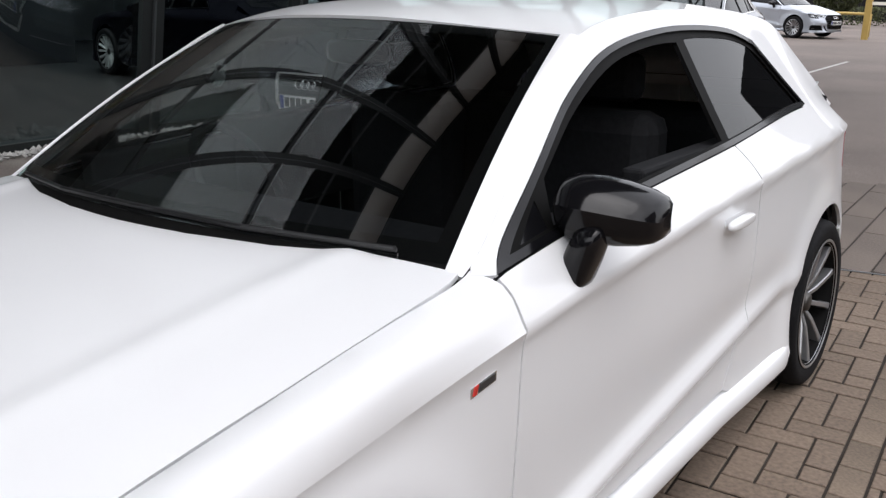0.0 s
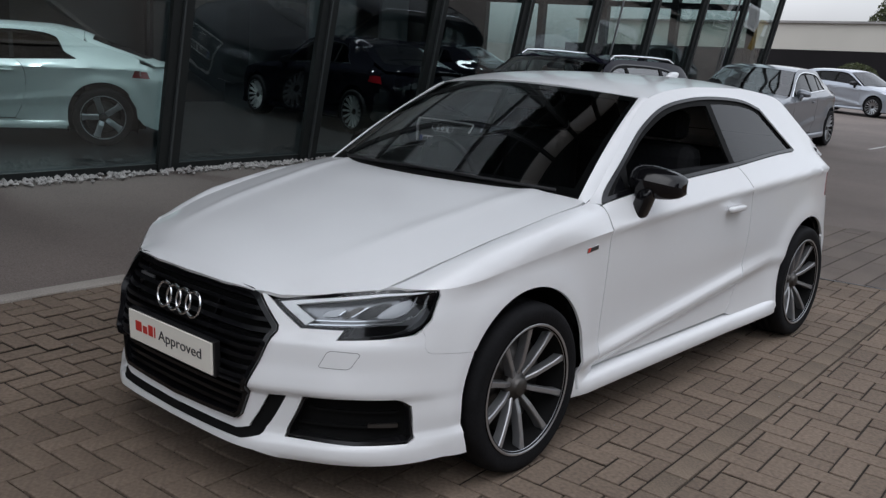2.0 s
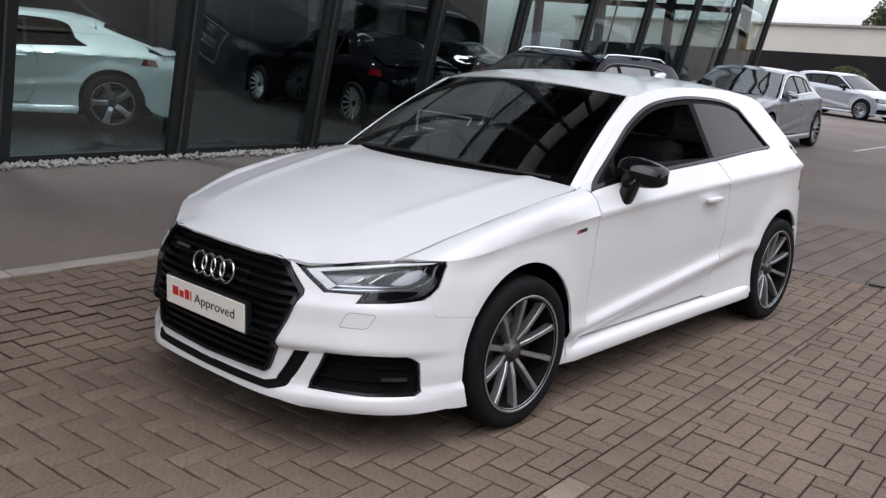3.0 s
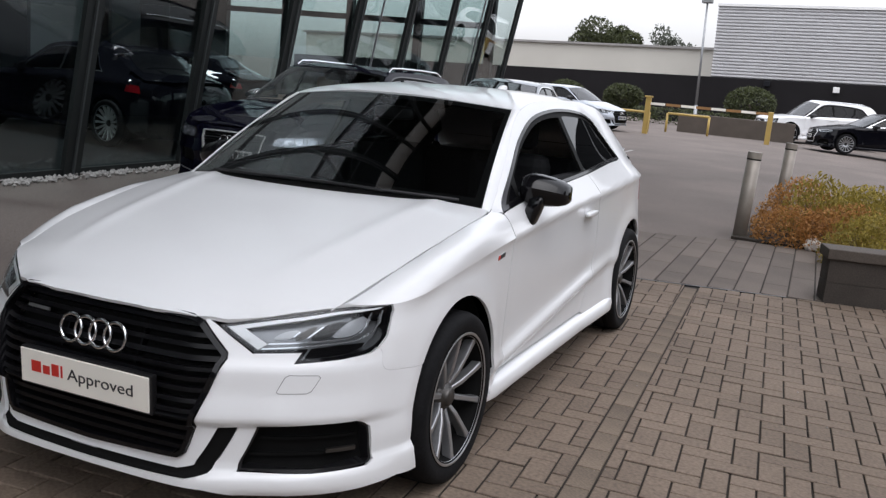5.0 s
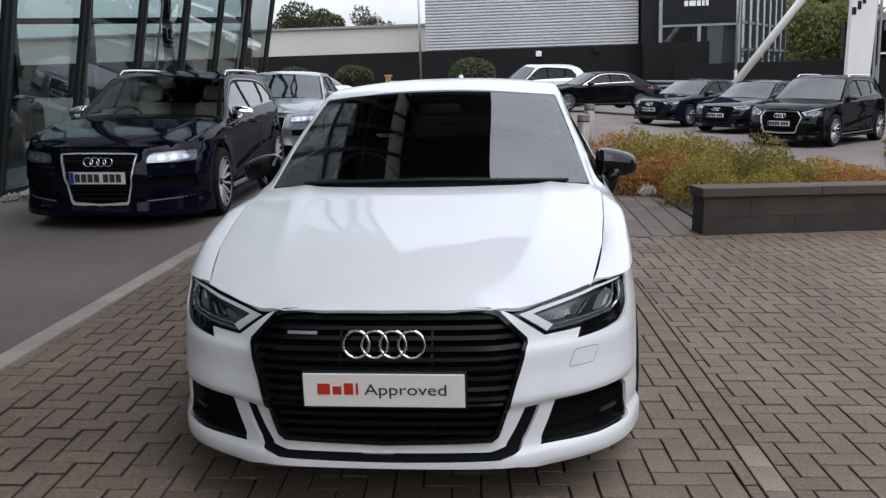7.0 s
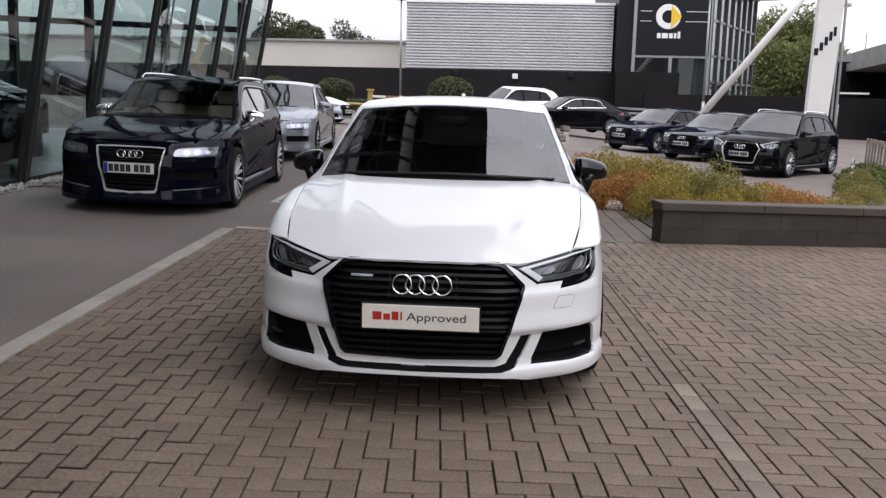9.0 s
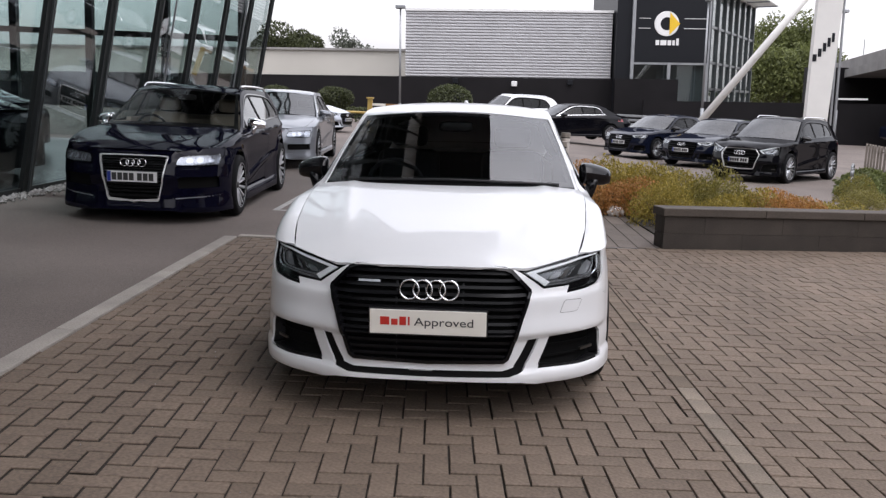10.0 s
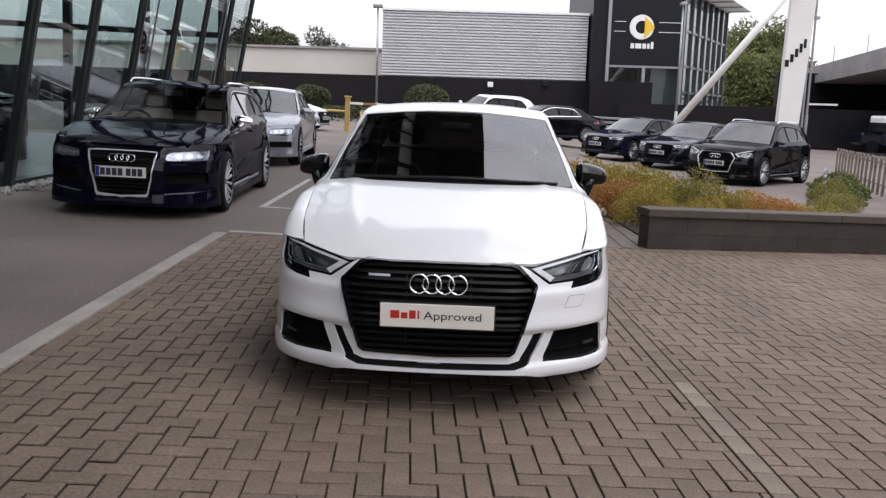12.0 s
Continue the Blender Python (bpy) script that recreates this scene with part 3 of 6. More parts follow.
DOOR_R = smooth_path([(2.585, 0.290), (2.66, 0.42), (2.70, 0.60), (2.70, 0.80), (2.665, 0.95), (2.60, 1.022)], 5)


def crease_side(y):
    """Height of the wing's crease at y of the side view."""
    yc = np.array([float(y)])
    for _ in range(5):
        yc = y - nose_weight(yc) * lean(z_crease(yc))
    return float(z_crease(yc)[0])


WING = (along(crease_side, 0.485, 1.345, 34) + [(1.396, float(z_crease(1.400)))] + [q for q in [(q[0] - 0.006, q[1]) for q in DOOR_F] if q[1] < float(z_crease(1.400)) - 0.004] + [(1.374, 0.27), (1.250, 0.250)]
        + arc(AXLE_F, ARCH, -14, 145, 36) + SEAM + yz_of(from_front([(0.807, 0.655), (0.803, 0.731), (0.799, 0.749)])))
DOOR = DOOR_F + [(1.39, 0.286)] + DOOR_R + along(z_belt, 2.59, 1.42, 24, -0.003)
SIDE = ([(1.352, 0.948)] + along(z_rail, 1.37, 3.50, 60) + along(z_rail, 3.55, 4.02, 12) + [(3.965, 0.90), (3.97, 0.80), (3.96, 0.62), (3.90, 0.60), (3.80, 0.595), (3.765, 0.55)]
        + arc(AXLE_R, ARCH, 39, 193, 34) + [(3.10, 0.22), (2.70, 0.24), (2.592, 0.288)] + [(q[0] + 0.006, q[1]) for q in DOOR_R]
        + along(z_belt, 2.61, 3.36, 14, -0.003) + WIN_REAR[::-1][1:] + WIN_TOP[::-1][1:] + [(1.394, 0.945)])
ROOF = [(0.611 * u, 1.824 + 0.162 * u * u) for u in np.linspace(-1, 1, 21)]
ROOF = ROOF + [(float(x_rail(y)) - 0.003, float(y)) for y in np.linspace(2.02, 3.635, 25)] + [(0.45, 3.638), (0, 3.641), (-0.45, 3.638)] + [(-float(x_rail(y)) + 0.003, float(y)) for y in np.linspace(3.635, 2.02, 25)]
HATCH = [(0.47, 3.645)] + [(float(x_rail(y)) - 0.004, float(y)) for y in np.linspace(3.66, 4.0, 8)] + [(0.60, 4.08), (0.46, 4.14), (0.0, 4.17)]
HATCH = HATCH + [(-x, y) for x, y in HATCH[-2::-1]]
REAR_WINDOW = [(0.46, 3.685), (0.50, 3.80), (0.545, 3.92), (0.30, 3.965), (0.0, 3.975), (-0.30, 3.965), (-0.545, 3.92), (-0.50, 3.80), (-0.46, 3.685), (0.0, 3.70)]
S_TAIL0 = float(np.interp(3.80, Y_ALL, S_ALL))
S_END = float(S_ALL[-1])
TAIL = [(S_TAIL0 - 0.034, 0.549), (S_TAIL0 - 0.002, 0.592), (S_TAIL0 + 0.10, 0.598), (S_TAIL0 + 0.165, 0.617), (S_TAIL0 + 0.175, 0.985), (S_TAIL0 + 0.4, 1.02), (S_END, 1.05), (S_END, 0.20), (S_TAIL0 + 0.25, 0.20), (S_TAIL0 + 0.12, 0.25), (S_TAIL0 + 0.057, 0.32), (S_TAIL0 + 0.045, 0.42)]
TAIL_LAMP = [(3.80, 0.79), (3.978, 0.77), (3.985, 0.905), (3.83, 0.925)]

_sheets = {}


def shaped(key, outline, mapping, res, holes=(), thick=0.012, sink=0.0, sides=(1, -1)):
    """Verts and faces of a body panel, kept for the next car."""
    k = (key, res)
    if k not in _sheets:
        v2, f = sheet_2d(outline, res, holes)
        fn = inset(mapping, sink) if sink else mapping
        p = fn(v2)
        _sheets[k] = skin(p, f, (0, 2.0, 0.55), thick) if sides != (0,) else skin(p, f, (0, 2.0, 0.3), thick)
    return _sheets[k]


def by_shoulder(q):
    """The top of the wing, from the crease (0) to the bonnet's edge (0.16)."""
    y, t = q[:, 0], np.clip(q[:, 1] / 0.16, 0, 1)
    yq = y.copy()
    for _ in range(4):
        zc = z_crease(yq)
        zr = np.maximum(z_rail(yq), np.maximum(z_belt(yq), zc + 0.004) + 0.006)
        z = zc + (zr - 0.001 - zc) * t
        yq = y - nose_weight(yq) * lean(z)
    p = by_girth(np.stack([np.interp(yq, Y_ALL, S_ALL), z + 1e-5], 1))
    # ahead of the axle the wing's top runs straight from the crease to the bonnet's edge
    yc = y.copy()
    for _ in range(4):
        yc = y - nose_weight(yc) * lean(z_crease(yc))
    low = by_girth(np.stack([np.interp(yc, Y_ALL, S_ALL), z_crease(yc)], 1))
    top = np.stack([x_rail(y) + 0.001, y, hood_edge(y) - 0.0015], 1)
    plain = low * (1 - t[:, None]) + top * t[:, None] 
    k = np.clip((1.0 - y) / 0.3, 0, 1)[:, None]
    k = k * k * (3 - 2 * k)
    swell = np.sin(math.pi * t) ** 0.8 * 0.038 * np.clip((y - 0.38) / 0.3, 0, 1) * np.clip((1.38 - y) / 0.35, 0, 1)
    return p * (1 - k) + plain * k + np.outer(swell, [0.55, 0, 0.83])


SHOULDER = ([(0.362, 0.0), (0.38, 0.0), (0.40, 0.0), (0.44, 0.0)] + [(0.47 + 0.875 * i / 30, 0.0) for i in range(31)] + [(1.395, 0.0), (1.393, 0.08), (1.386, 0.115), (1.36, 0.16)]
            + [(1.345 - 1.045 * i / 30, 0.16) for i in range(31)])
SKIRT_PROFILE = [(-0.04, 0.280), (-0.004, 0.270), (0.014, 0.258), (0.022, 0.250), (0.028, 0.228), (0.030, 0.202), (0.025, 0.192), (-0.06, 0.182)]


def skirt_mesh(n=40):
    ys = np.linspace(1.222, 3.128, n)
    base = by_side(np.stack([np.clip(ys, 1.52, 3.08), np.full(n, 0.285)], 1))[:, 0]
    base = np.maximum(base, 0.828)
    fade = np.clip(np.minimum((3.18 - ys) / 0.18, (ys - 1.17) / 0.14), 0.3, 1)
    rise = 0.012 * np.clip((ys - 2.2) / 0.9, 0, 1) ** 2
    v = [(base[i] + dx * fade[i], ys[i], z + rise[i]) for i in range(n) for dx, z in SKIRT_PROFILE]
    k = len(SKIRT_PROFILE)
    f = [(i * k + j, (i + 1) * k + j, (i + 1) * k + j + 1, i * k + j + 1) for i in range(n - 1) for j in range(k - 1)]
    f += [tuple(range(k)), tuple(range((n - 1) * k, n * k))[::-1]]
    return np.array(v), f

# ---------------------------------------------------------------- cars
def blob(size, power=0.6, n=20, flat_back=False):
    """A rounded block (superellipsoid): verts and faces."""
    verts, faces = [], []
    f = lambda w: math.copysign(abs(w) ** power, w)
    for i in range(n + 1):
        a = math.pi * (i / n - 0.5)
        for j in range(2 * n):
            b = math.pi * j / n
            x, y, z = f(math.cos(a)) * f(math.cos(b)), f(math.cos(a)) * f(math.sin(b)), f(math.sin(a))
            verts.append((x * size[0] / 2, (min(y, 0.25) if flat_back else y) * size[1] / 2, z * size[2] / 2))
    for i in range(n):
        for j in range(2 * n):
            p, q = i * 2 * n + j, i * 2 * n + (j + 1) % (2 * n)
            faces.append((p, q, q + 2 * n, p + 2 * n))
    return np.array(verts), faces


def mirror_shell():
    """A wing mirror's housing: angular, with two ridges along its front."""
    runs = [smooth_path([(0.050, -0.052), (0.0, -0.064), (-0.045, -0.060), (-0.070, -0.034)], 3), [(-0.070, -0.034), (-0.080, -0.010), (-0.082, 0.014)],
            smooth_path([(-0.082, 0.014), (-0.060, 0.044), (-0.025, 0.062), (0.020, 0.068), (0.052, 0.060)], 3), [(0.052, 0.060), (0.046, 0.0), (0.050, -0.052)]]
    along_x = [(0.776, 0.30, 0.50), (0.782, 0.62, 0.74), (0.797, 0.84, 0.90), (0.825, 0.97, 0.99), (0.87, 1.0, 1.0), (0.92, 0.97, 0.93), (0.965, 0.90, 0.81), (0.995, 0.78, 0.66), (1.008, 0.60, 0.50), (1.013, 0.30, 0.26)]
    verts, faces = [], []
    for run in runs:
        base, k = len(verts), len(run)
        for x, deep, tall in along_x:
            for y, z in run:
                verts.append((0.776 + (x - 0.776) * 0.84, 1.665 + 0.28 * (x - 0.8) + y * deep, 1.018 - 0.10 * (x - 0.87) + z * tall))
        n = len(along_x)
        faces += [(base + i * k + j, base + i * k + j + 1, base + (i + 1) * k + j + 1, base + (i + 1) * k + j) for i in range(n - 1) for j in range(k - 1)]
    for i, flip in ((0, 1), (len(along_x) - 1, -1)):
        ring = []
        for r, run in enumerate(runs):
            base = sum(len(q) for q in runs[:r]) * len(along_x)
            ring += [base + i * len(run) + j for j in range(len(run) - 1)]
        faces.append(tuple(ring[::flip]))
    return np.array(verts), faces


def ring_torus(c, R, r, n=28, k=8, axis_tilt=0.0):
    verts, faces = [], []
    for i in range(n):
        a = 2 * math.pi * i / n
        for j in range(k):
            b = 2 * math.pi * j / k
            d = R + r * math.cos(b)
            z = d * math.sin(a)
            verts.append((c[0] + d * math.cos(a), c[1] + r * math.sin(b) + axis_tilt * z, c[2] + z))
    for i in range(n):
        for j in range(k):
            p, q = i * k + j, (i + 1) % n * k + j
            p2, q2 = i * k + (j + 1) % k, (i + 1) % n * k + (j + 1) % k
            faces.append((p, p2, q2, q))
    return verts, faces


def letters(text, height, name, material, parent, m):
    cu = bpy.data.curves.new("lettering", "FONT")
    cu.body, cu.size, cu.extrude, cu.align_x = text, height, 0.0008, "LEFT"
    tmp = new("lettering", cu)
    me = bpy.data.meshes.new_from_object(tmp.evaluated_get(bpy.context.evaluated_depsgraph_get()))
    bpy.data.objects.remove(tmp)
    me.materials.clear()
    me.materials.append(material)
    me.transform(m)
    ob = new(name, me)
    ob.parent = parent
    return ob


_wheels = {}
# an older front: tall rounded grille, box lamps, slim lower inlets
OLD_GRILLE = [(0.0, 0.655), (0.2, 0.654), (0.325, 0.649), (0.348, 0.641), (0.350, 0.620), (0.300, 0.38), (0.268, 0.272), (0.244, 0.256), (0.0, 0.248)]
OLD_GRILLE_ALL = OLD_GRILLE + [(-s, z) for s, z in OLD_GRILLE[-2:0:-1]]
OLD_LAMP = [(0.425, 0.560), (0.436, 0.612), (0.465, 0.640), (0.70, 0.660), (0.890, 0.668), (0.910, 0.656), (0.900, 0.568), (0.880, 0.554), (0.70, 0.544), (0.44, 0.548)]
OLD_INLET = [(0.45, 0.335), (0.90, 0.342), (0.90, 0.425), (0.88, 0.437), (0.47, 0.433), (0.445, 0.41)]


def add_wheel(parent, x, y, r, style, face, detail):
    """A wheel with its outer face towards +x (or -x on the other side)."""
    s = 1 if x > 0 else -1
    key = (round(r, 3), style, face.name, detail)
    if key not in _wheels:
        w, rim = 0.112, r * (0.762 if detail else 0.735)
        tyre = lathe([(rim - 0.012, -w), (rim, -w), (r * 0.9, -w - 0.006), (r * 0.975, -w + 0.006), (r, -w + 0.030), (r + 0.0015, -0.05), (r - 0.006, -0.048), (r - 0.006, -0.040), (r + 0.002, -0.038),
                      (r + 0.002, -0.004), (r - 0.006, -0.003), (r - 0.006, 0.003), (r + 0.002, 0.004), (r + 0.002, 0.038), (r - 0.006, 0.040), (r - 0.006, 0.048), (r + 0.0015, 0.05),
                      (r, w - 0.030), (r * 0.975, w - 0.006), (r * 0.92, w + 0.005), (r * 0.86, w + 0.003), (rim + 0.012, w + 0.002), (rim, w - 0.004), (rim - 0.012, w - 0.010)], 64 if detail else 32)
        barrel = lathe([(rim - 0.004, w - 0.012), (rim + 0.004, w - 0.002), (rim + 0.001, w + 0.004), (rim - 0.010, w + 0.001), (rim - 0.016, w - 0.03), (rim - 0.035, 0.02), (rim - 0.04, -w)], 64 if detail else 32)
        bm = bmesh.new()
        count = {"ten": 10, "five": 5, "multi": 15}[style]
        for a in (0.0,):
            hub_w, rim_w = {"ten": (0.0090, 0.0112), "five": (0.028, 0.034), "multi": (0.010, 0.014)}[style]
            prof = [(0.045, w - 0.050, hub_w), (0.10, w - 0.030, hub_w * 1.15), (rim - 0.06, w - 0.014, rim_w * 0.9), (rim - 0.004, w - 0.006, rim_w * 1.3)]
            rows = []
            for d, xx, hw in prof:
                row = []
                for side, dx in ((-1.12, -0.035), (-1.0, -0.004), (-0.72, 0.0), (0.72, 0.0), (1.0, -0.004), (1.12, -0.035)):
                    t, u = d, side * hw
                    row.append(bm.verts.new((xx + dx, t * math.cos(a) - u * math.sin(a), t * math.sin(a) + u * math.cos(a))))
                rows.append(row)
            for p, q in zip(rows, rows[1:]):
                for j in range(5):
                    bm.faces.new((p[j], p[j + 1], q[j + 1], q[j]))
        bmesh.ops.recalc_face_normals(bm, faces=bm.faces)
        spoke = bpy.data.meshes.new("spoke")
        bm.to_mesh(spoke)
        bm.free()
        spoke.materials.append(face)
        hub = lathe([(0.0, w - 0.030), (0.030, w - 0.030), (0.034, w - 0.034), (0.036, w - 0.045), (0.058, w - 0.052), (0.064, w - 0.07), (0.05, -0.02)], 24)
        disc = lathe([(0.05, 0.02), (rim * 0.74, 0.02), (rim * 0.74, -0.004), (0.05, -0.004)], 32)
        back = lathe([(0.0, -0.03), (rim - 0.045, -0.03)], 32)
        made = []
        # rim barrel and backplate are coloured dark for the shade behind the spokes
        for name, (v, f), material in (("tyre", tyre, RUBBER), ("rim", barrel, LINER), ("hub", hub, STEEL if detail else SATINBLACK), ("brake_disc", disc, STEEL), ("backplate", back, LINER)):
            me = bpy.data.meshes.new(name)
            me.from_pydata(v, [], f)
            me.materials.append(material)
            me.polygons.foreach_set("use_smooth", [True] * len(me.polygons))
            made.append((name, me))
        lip = lathe([(rim - 0.012, w - 0.004), (rim - 0.006, w + 0.002), (rim - 0.001, w + 0.0055), (rim + 0.004, w + 0.003)], 64)
        me = bpy.data.meshes.new("rim_lip")
        me.from_pydata(lip[0], [], lip[1])
        me.materials.append(ALLOYCUT)
        me.polygons.foreach_set("use_smooth", [True] * len(me.polygons))
        made.append(("rim_lip", me))
        _wheels[key] = (made, spoke, count)
    wheel = new("wheel")
    wheel.empty_display_size = 0.1
    wheel.parent = parent
    wheel.matrix_local = pose(x, y, r, 0, 0, 0 if s > 0 else 180)
    made, spoke, count = _wheels[key]
    for name, me in made:
        ob = new(name, me)
        ob.parent = wheel
    for i in range(count):
        ob = new("spoke", spoke)
        ob.parent = wheel
        ob.matrix_local = Matrix.Rotation(2 * math.pi * (i + 0.5) / count, 4, "X")
    return wheel


def make_car(name, label, category, m, paint, group="", warp=None, kx=1.0, axles=(AXLE_F, AXLE_R), radius=AXLE_Z, style="ten", face=None, hero=False, res=0.05,
             chrome_frame=False, rails=False, mirror=None, four_door=True, glass=None, cabin=None, screen_glass=None, drl=True, bright_trim=False):
    car = empty(name, label, category, group, m)
    face = face or ALLOYCUT
    fit = warp or (lambda p: p)
    glass = glass or SIDEGLASS
    t = 0.012

    def panel(nm, key, outline, mapping, material, parent=None, holes=(), thick=t, sink=0.0, side=1, label="", fine=1.0):
        v, f = shaped(key, outline, mapping, res * fine, holes, thick, sink)
        p = fit(np.array(v) * [side, 1, 1])
        if side < 0:
            f = [q[::-1] for q in f]
        return raw(nm, p, f, material, parent or car, label)

    panel("bonnet", "hood", HOOD_ALL, by_hood, paint)
    panel("roof", "roof", ROOF, by_roof, paint)
    if hero:
        panel("headlining", "roofliner", ROOF, by_roof, INTERIOR, sink=0.03, thick=0, fine=2)
    gate = panel("tailgate", "hatch", HATCH, by_roof, paint)
    panel("rear_window", "hatchglass", REAR_WINDOW, by_roof, GLOSSBLACK, gate, sink=-0.003, thick=0.006)
    grille_shape = GRILLE_ALL if drl else OLD_GRILLE_ALL
    grille_holes = [shrink(INTAKE, -0.004), [(-s, z) for s, z in shrink(INTAKE, -0.004)], SLOT_ALL, GRILLE_ALL] if drl else [OLD_GRILLE_ALL, OLD_INLET, [(-s, z) for s, z in OLD_INLET]]
    panel("front_bumper", "bumper%d" % drl, BUMPER_ALL, by_girth, paint, holes=grille_holes, thick=0.022, fine=0.42 if hero else 0.8)
    wide = 0.974 if hero else 0.985
    screen = panel("windscreen", "screen%d" % hero, [(u, 0.02) for u in np.linspace(-wide, wide, 13)] + [(u, 0.985) for u in np.linspace(wide - 0.012, 0.012 - wide, 13)], by_screen, WINDSCREEN if hero else screen_glass or SCREENGLASS, thick=0, fine=2.5)
    outer = [(-wide - 0.004, -0.03), (wide + 0.004, -0.03), (wide - 0.012, 1.0), (0.012 - wide, 1.0)]
    inner = [(-0.925, 0.085), (0.925, 0.085), (0.925, 0.955), (-0.925, 0.955)]
    panel("screen_border", "border%d" % hero, outer, by_screen, SEAL, screen, holes=[inner], thick=0, sink=0.004, fine=2.0)
    if hero:
        for sd in (1, -1):
            panel("pillar_cover", "pillarcover", [(0, v) for v in np.linspace(0, 1, 15)] + [(0.1, v) for v in np.linspace(1, 0, 15)], by_pillar, paint, side=sd, thick=0.010, fine=0.5)
    cowl = [(0.0, 1.090), (0.2, 1.104), (0.4, 1.148), (0.6, 1.228), (0.73, 1.295), (0.715, 1.34), (0.6, 1.305), (0.4, 1.23), (0.2, 1.19), (0, 1.18)]
    cowl = cowl + [(-x, y) for x, y in cowl[-2:0:-1]]
    panel("cowl", "cowl", cowl, by_hood, SATINBLACK, sink=0.012, thick=0)
    # grille
    back = panel("grille", "grille_back%d" % drl, shrink(grille_shape, -0.01), by_girth, LINER, sink=0.055, thick=0)
    gw = shrink(grille_shape, (0.018 if not chrome_frame else 0.019) if drl else 0.016)
    panel("grille_frame", "grille_frame%d%d" % (chrome_frame, drl), shrink(grille_shape, 0.003), by_girth, SATINALU if chrome_frame else GLOSSBLACK, back, holes=[gw], thick=0.05 if hero else 0.03, sink=-0.014 if hero else -0.006, fine=0.7)
    zs = np.linspace(0.318 if drl else 0.285, 0.692 if drl else 0.635, 13 if hero else 7 if drl else 15)
    left = np.array(GRILLE[2:8] if drl else OLD_GRILLE[2:8])
    order = np.argsort(left[:, 1])
    for i, z in enumerate(zs):
        half = float(np.interp(z, left[order, 1], left[order, 0])) - 0.016
        h = 0.0065 if hero else 0.010 if drl else 0.006
        panel("slat", "slat%d%d_%d" % (hero, drl, i), [(-half, z - h), (half, z - h), (half, z + h), (-half, z + h)], by_girth, GRILLEBLACK, back, sink=0.006 if hero else 0.012, thick=0.03)
    if hero:
        for i in (-0.155, 0.155):
            panel("grille_rib", "rib%d" % (i * 1000), [(i - 0.004, 0.30), (i + 0.004, 0.30), (i + 0.004, 0.66), (i - 0.004, 0.66)], by_girth, GRILLEBLACK, back, sink=0.03, thick=0.02)
        panel("badge_bar", "tag", [(-0.335, 0.640), (-0.232, 0.640), (-0.232, 0.650), (-0.335, 0.650)], by_girth, ALLOYCUT, back, sink=0.004, thick=0.006)
    er, eg, ez = (0.0465, 0.0595, 0.617) if hero else (0.043, 0.056, 0.625) if drl else (0.044, 0.057, 0.565)
    for i in range(4):
        v, f = ring_torus((eg * (i - 1.5), 0.006, ez), er - 0.004, 0.0052, axis_tilt=0.18)
        raw("emblem_ring", fit(np.array(v)), f, CHROME, back, "chrome ring")
    # lower openings
    if drl:
        for s in (1, -1):
            pit = panel("air_intake", "intake_back", shrink(INTAKE, -0.008), by_girth, LINER, sink=0.06, thick=0, side=s)
            panel("intake_frame", "intake_rim", shrink(INTAKE, -0.002), by_girth, SATINBLACK, pit, holes=[shrink(INTAKE, 0.004)], thick=0.05, sink=0.010, side=s, fine=0.7)
            for k, z in enumerate((0.292, 0.345)):
                panel("blade", "blade%d" % k, [(0.54 + (z - 0.256) * 0.5, z - 0.004), (0.912, z - 0.004), (0.908, z + 0.004), (0.542 + (z - 0.256) * 0.5, z + 0.004)], by_girth, LINER, pit, sink=0.04, thick=0.01, side=s)
            panel("fog_bar", "fogbar", [(0.80, 0.300), (0.90, 0.300), (0.90, 0.312), (0.80, 0.312)], by_girth, STEEL, pit, sink=0.018, thick=0.01, side=s)
        panel("lower_slot", "slot_back", shrink(SLOT_ALL, -0.003), by_girth, LINER, sink=0.012, thick=0, fine=0.4)
    for s in () if drl else (1, -1):
        pit = panel("air_intake", "old_inlet", shrink(OLD_INLET, -0.008), by_girth, LINER, sink=0.035, thick=0, side=s)
        panel("chrome_lip", "old_lip", [(0.42, 0.272), (0.95, 0.285), (0.95, 0.291), (0.42, 0.277)], by_girth, ALLOY, pit, sink=-0.003, thick=0.008, side=s)
    # sides
    for s in (1, -1):
        v1, f1 = shaped("wing", WING, by_side, res, (), t, 0.0)
        v2, f2 = shaped("shoulder", SHOULDER, by_shoulder, res, (), t, 0.0)
        f = list(f1) + [tuple(i + len(v1) for i in q) for q in f2]
        raw("front_wing", fit(np.vstack([v1, v2]) * [s, 1, 1]), f if s > 0 else [q[::-1] for q in f], paint, car)
        side = panel("rear_quarter", "side", sloped(SIDE), by_slope, paint, side=s, fine=0.75)
        door = panel("door", "door", sloped(DOOR), by_slope, paint, side=s, fine=0.6)
        kv, kf = skirt_mesh()
        raw("side_skirt", fit(kv * [s, 1, 1]), kf if s > 0 else [q[::-1] for q in kf], paint, car)
        if hero:
            panel("door_lining", "doorlining", DOOR, by_side, INTERIOR, door, sink=0.035, thick=0, side=s, fine=2)
            panel("side_lining", "sidelining", SIDE, by_side, INTERIOR, side, sink=0.035, thick=0, side=s, fine=2)
        surround = panel("window_surround", "surround", shrink(OPENING, -0.004), by_side, SEAL, side=s, holes=[DOORGLASS, QUARTER, CORNERGLASS], sink=0.006, thick=0.012, fine=0.8)
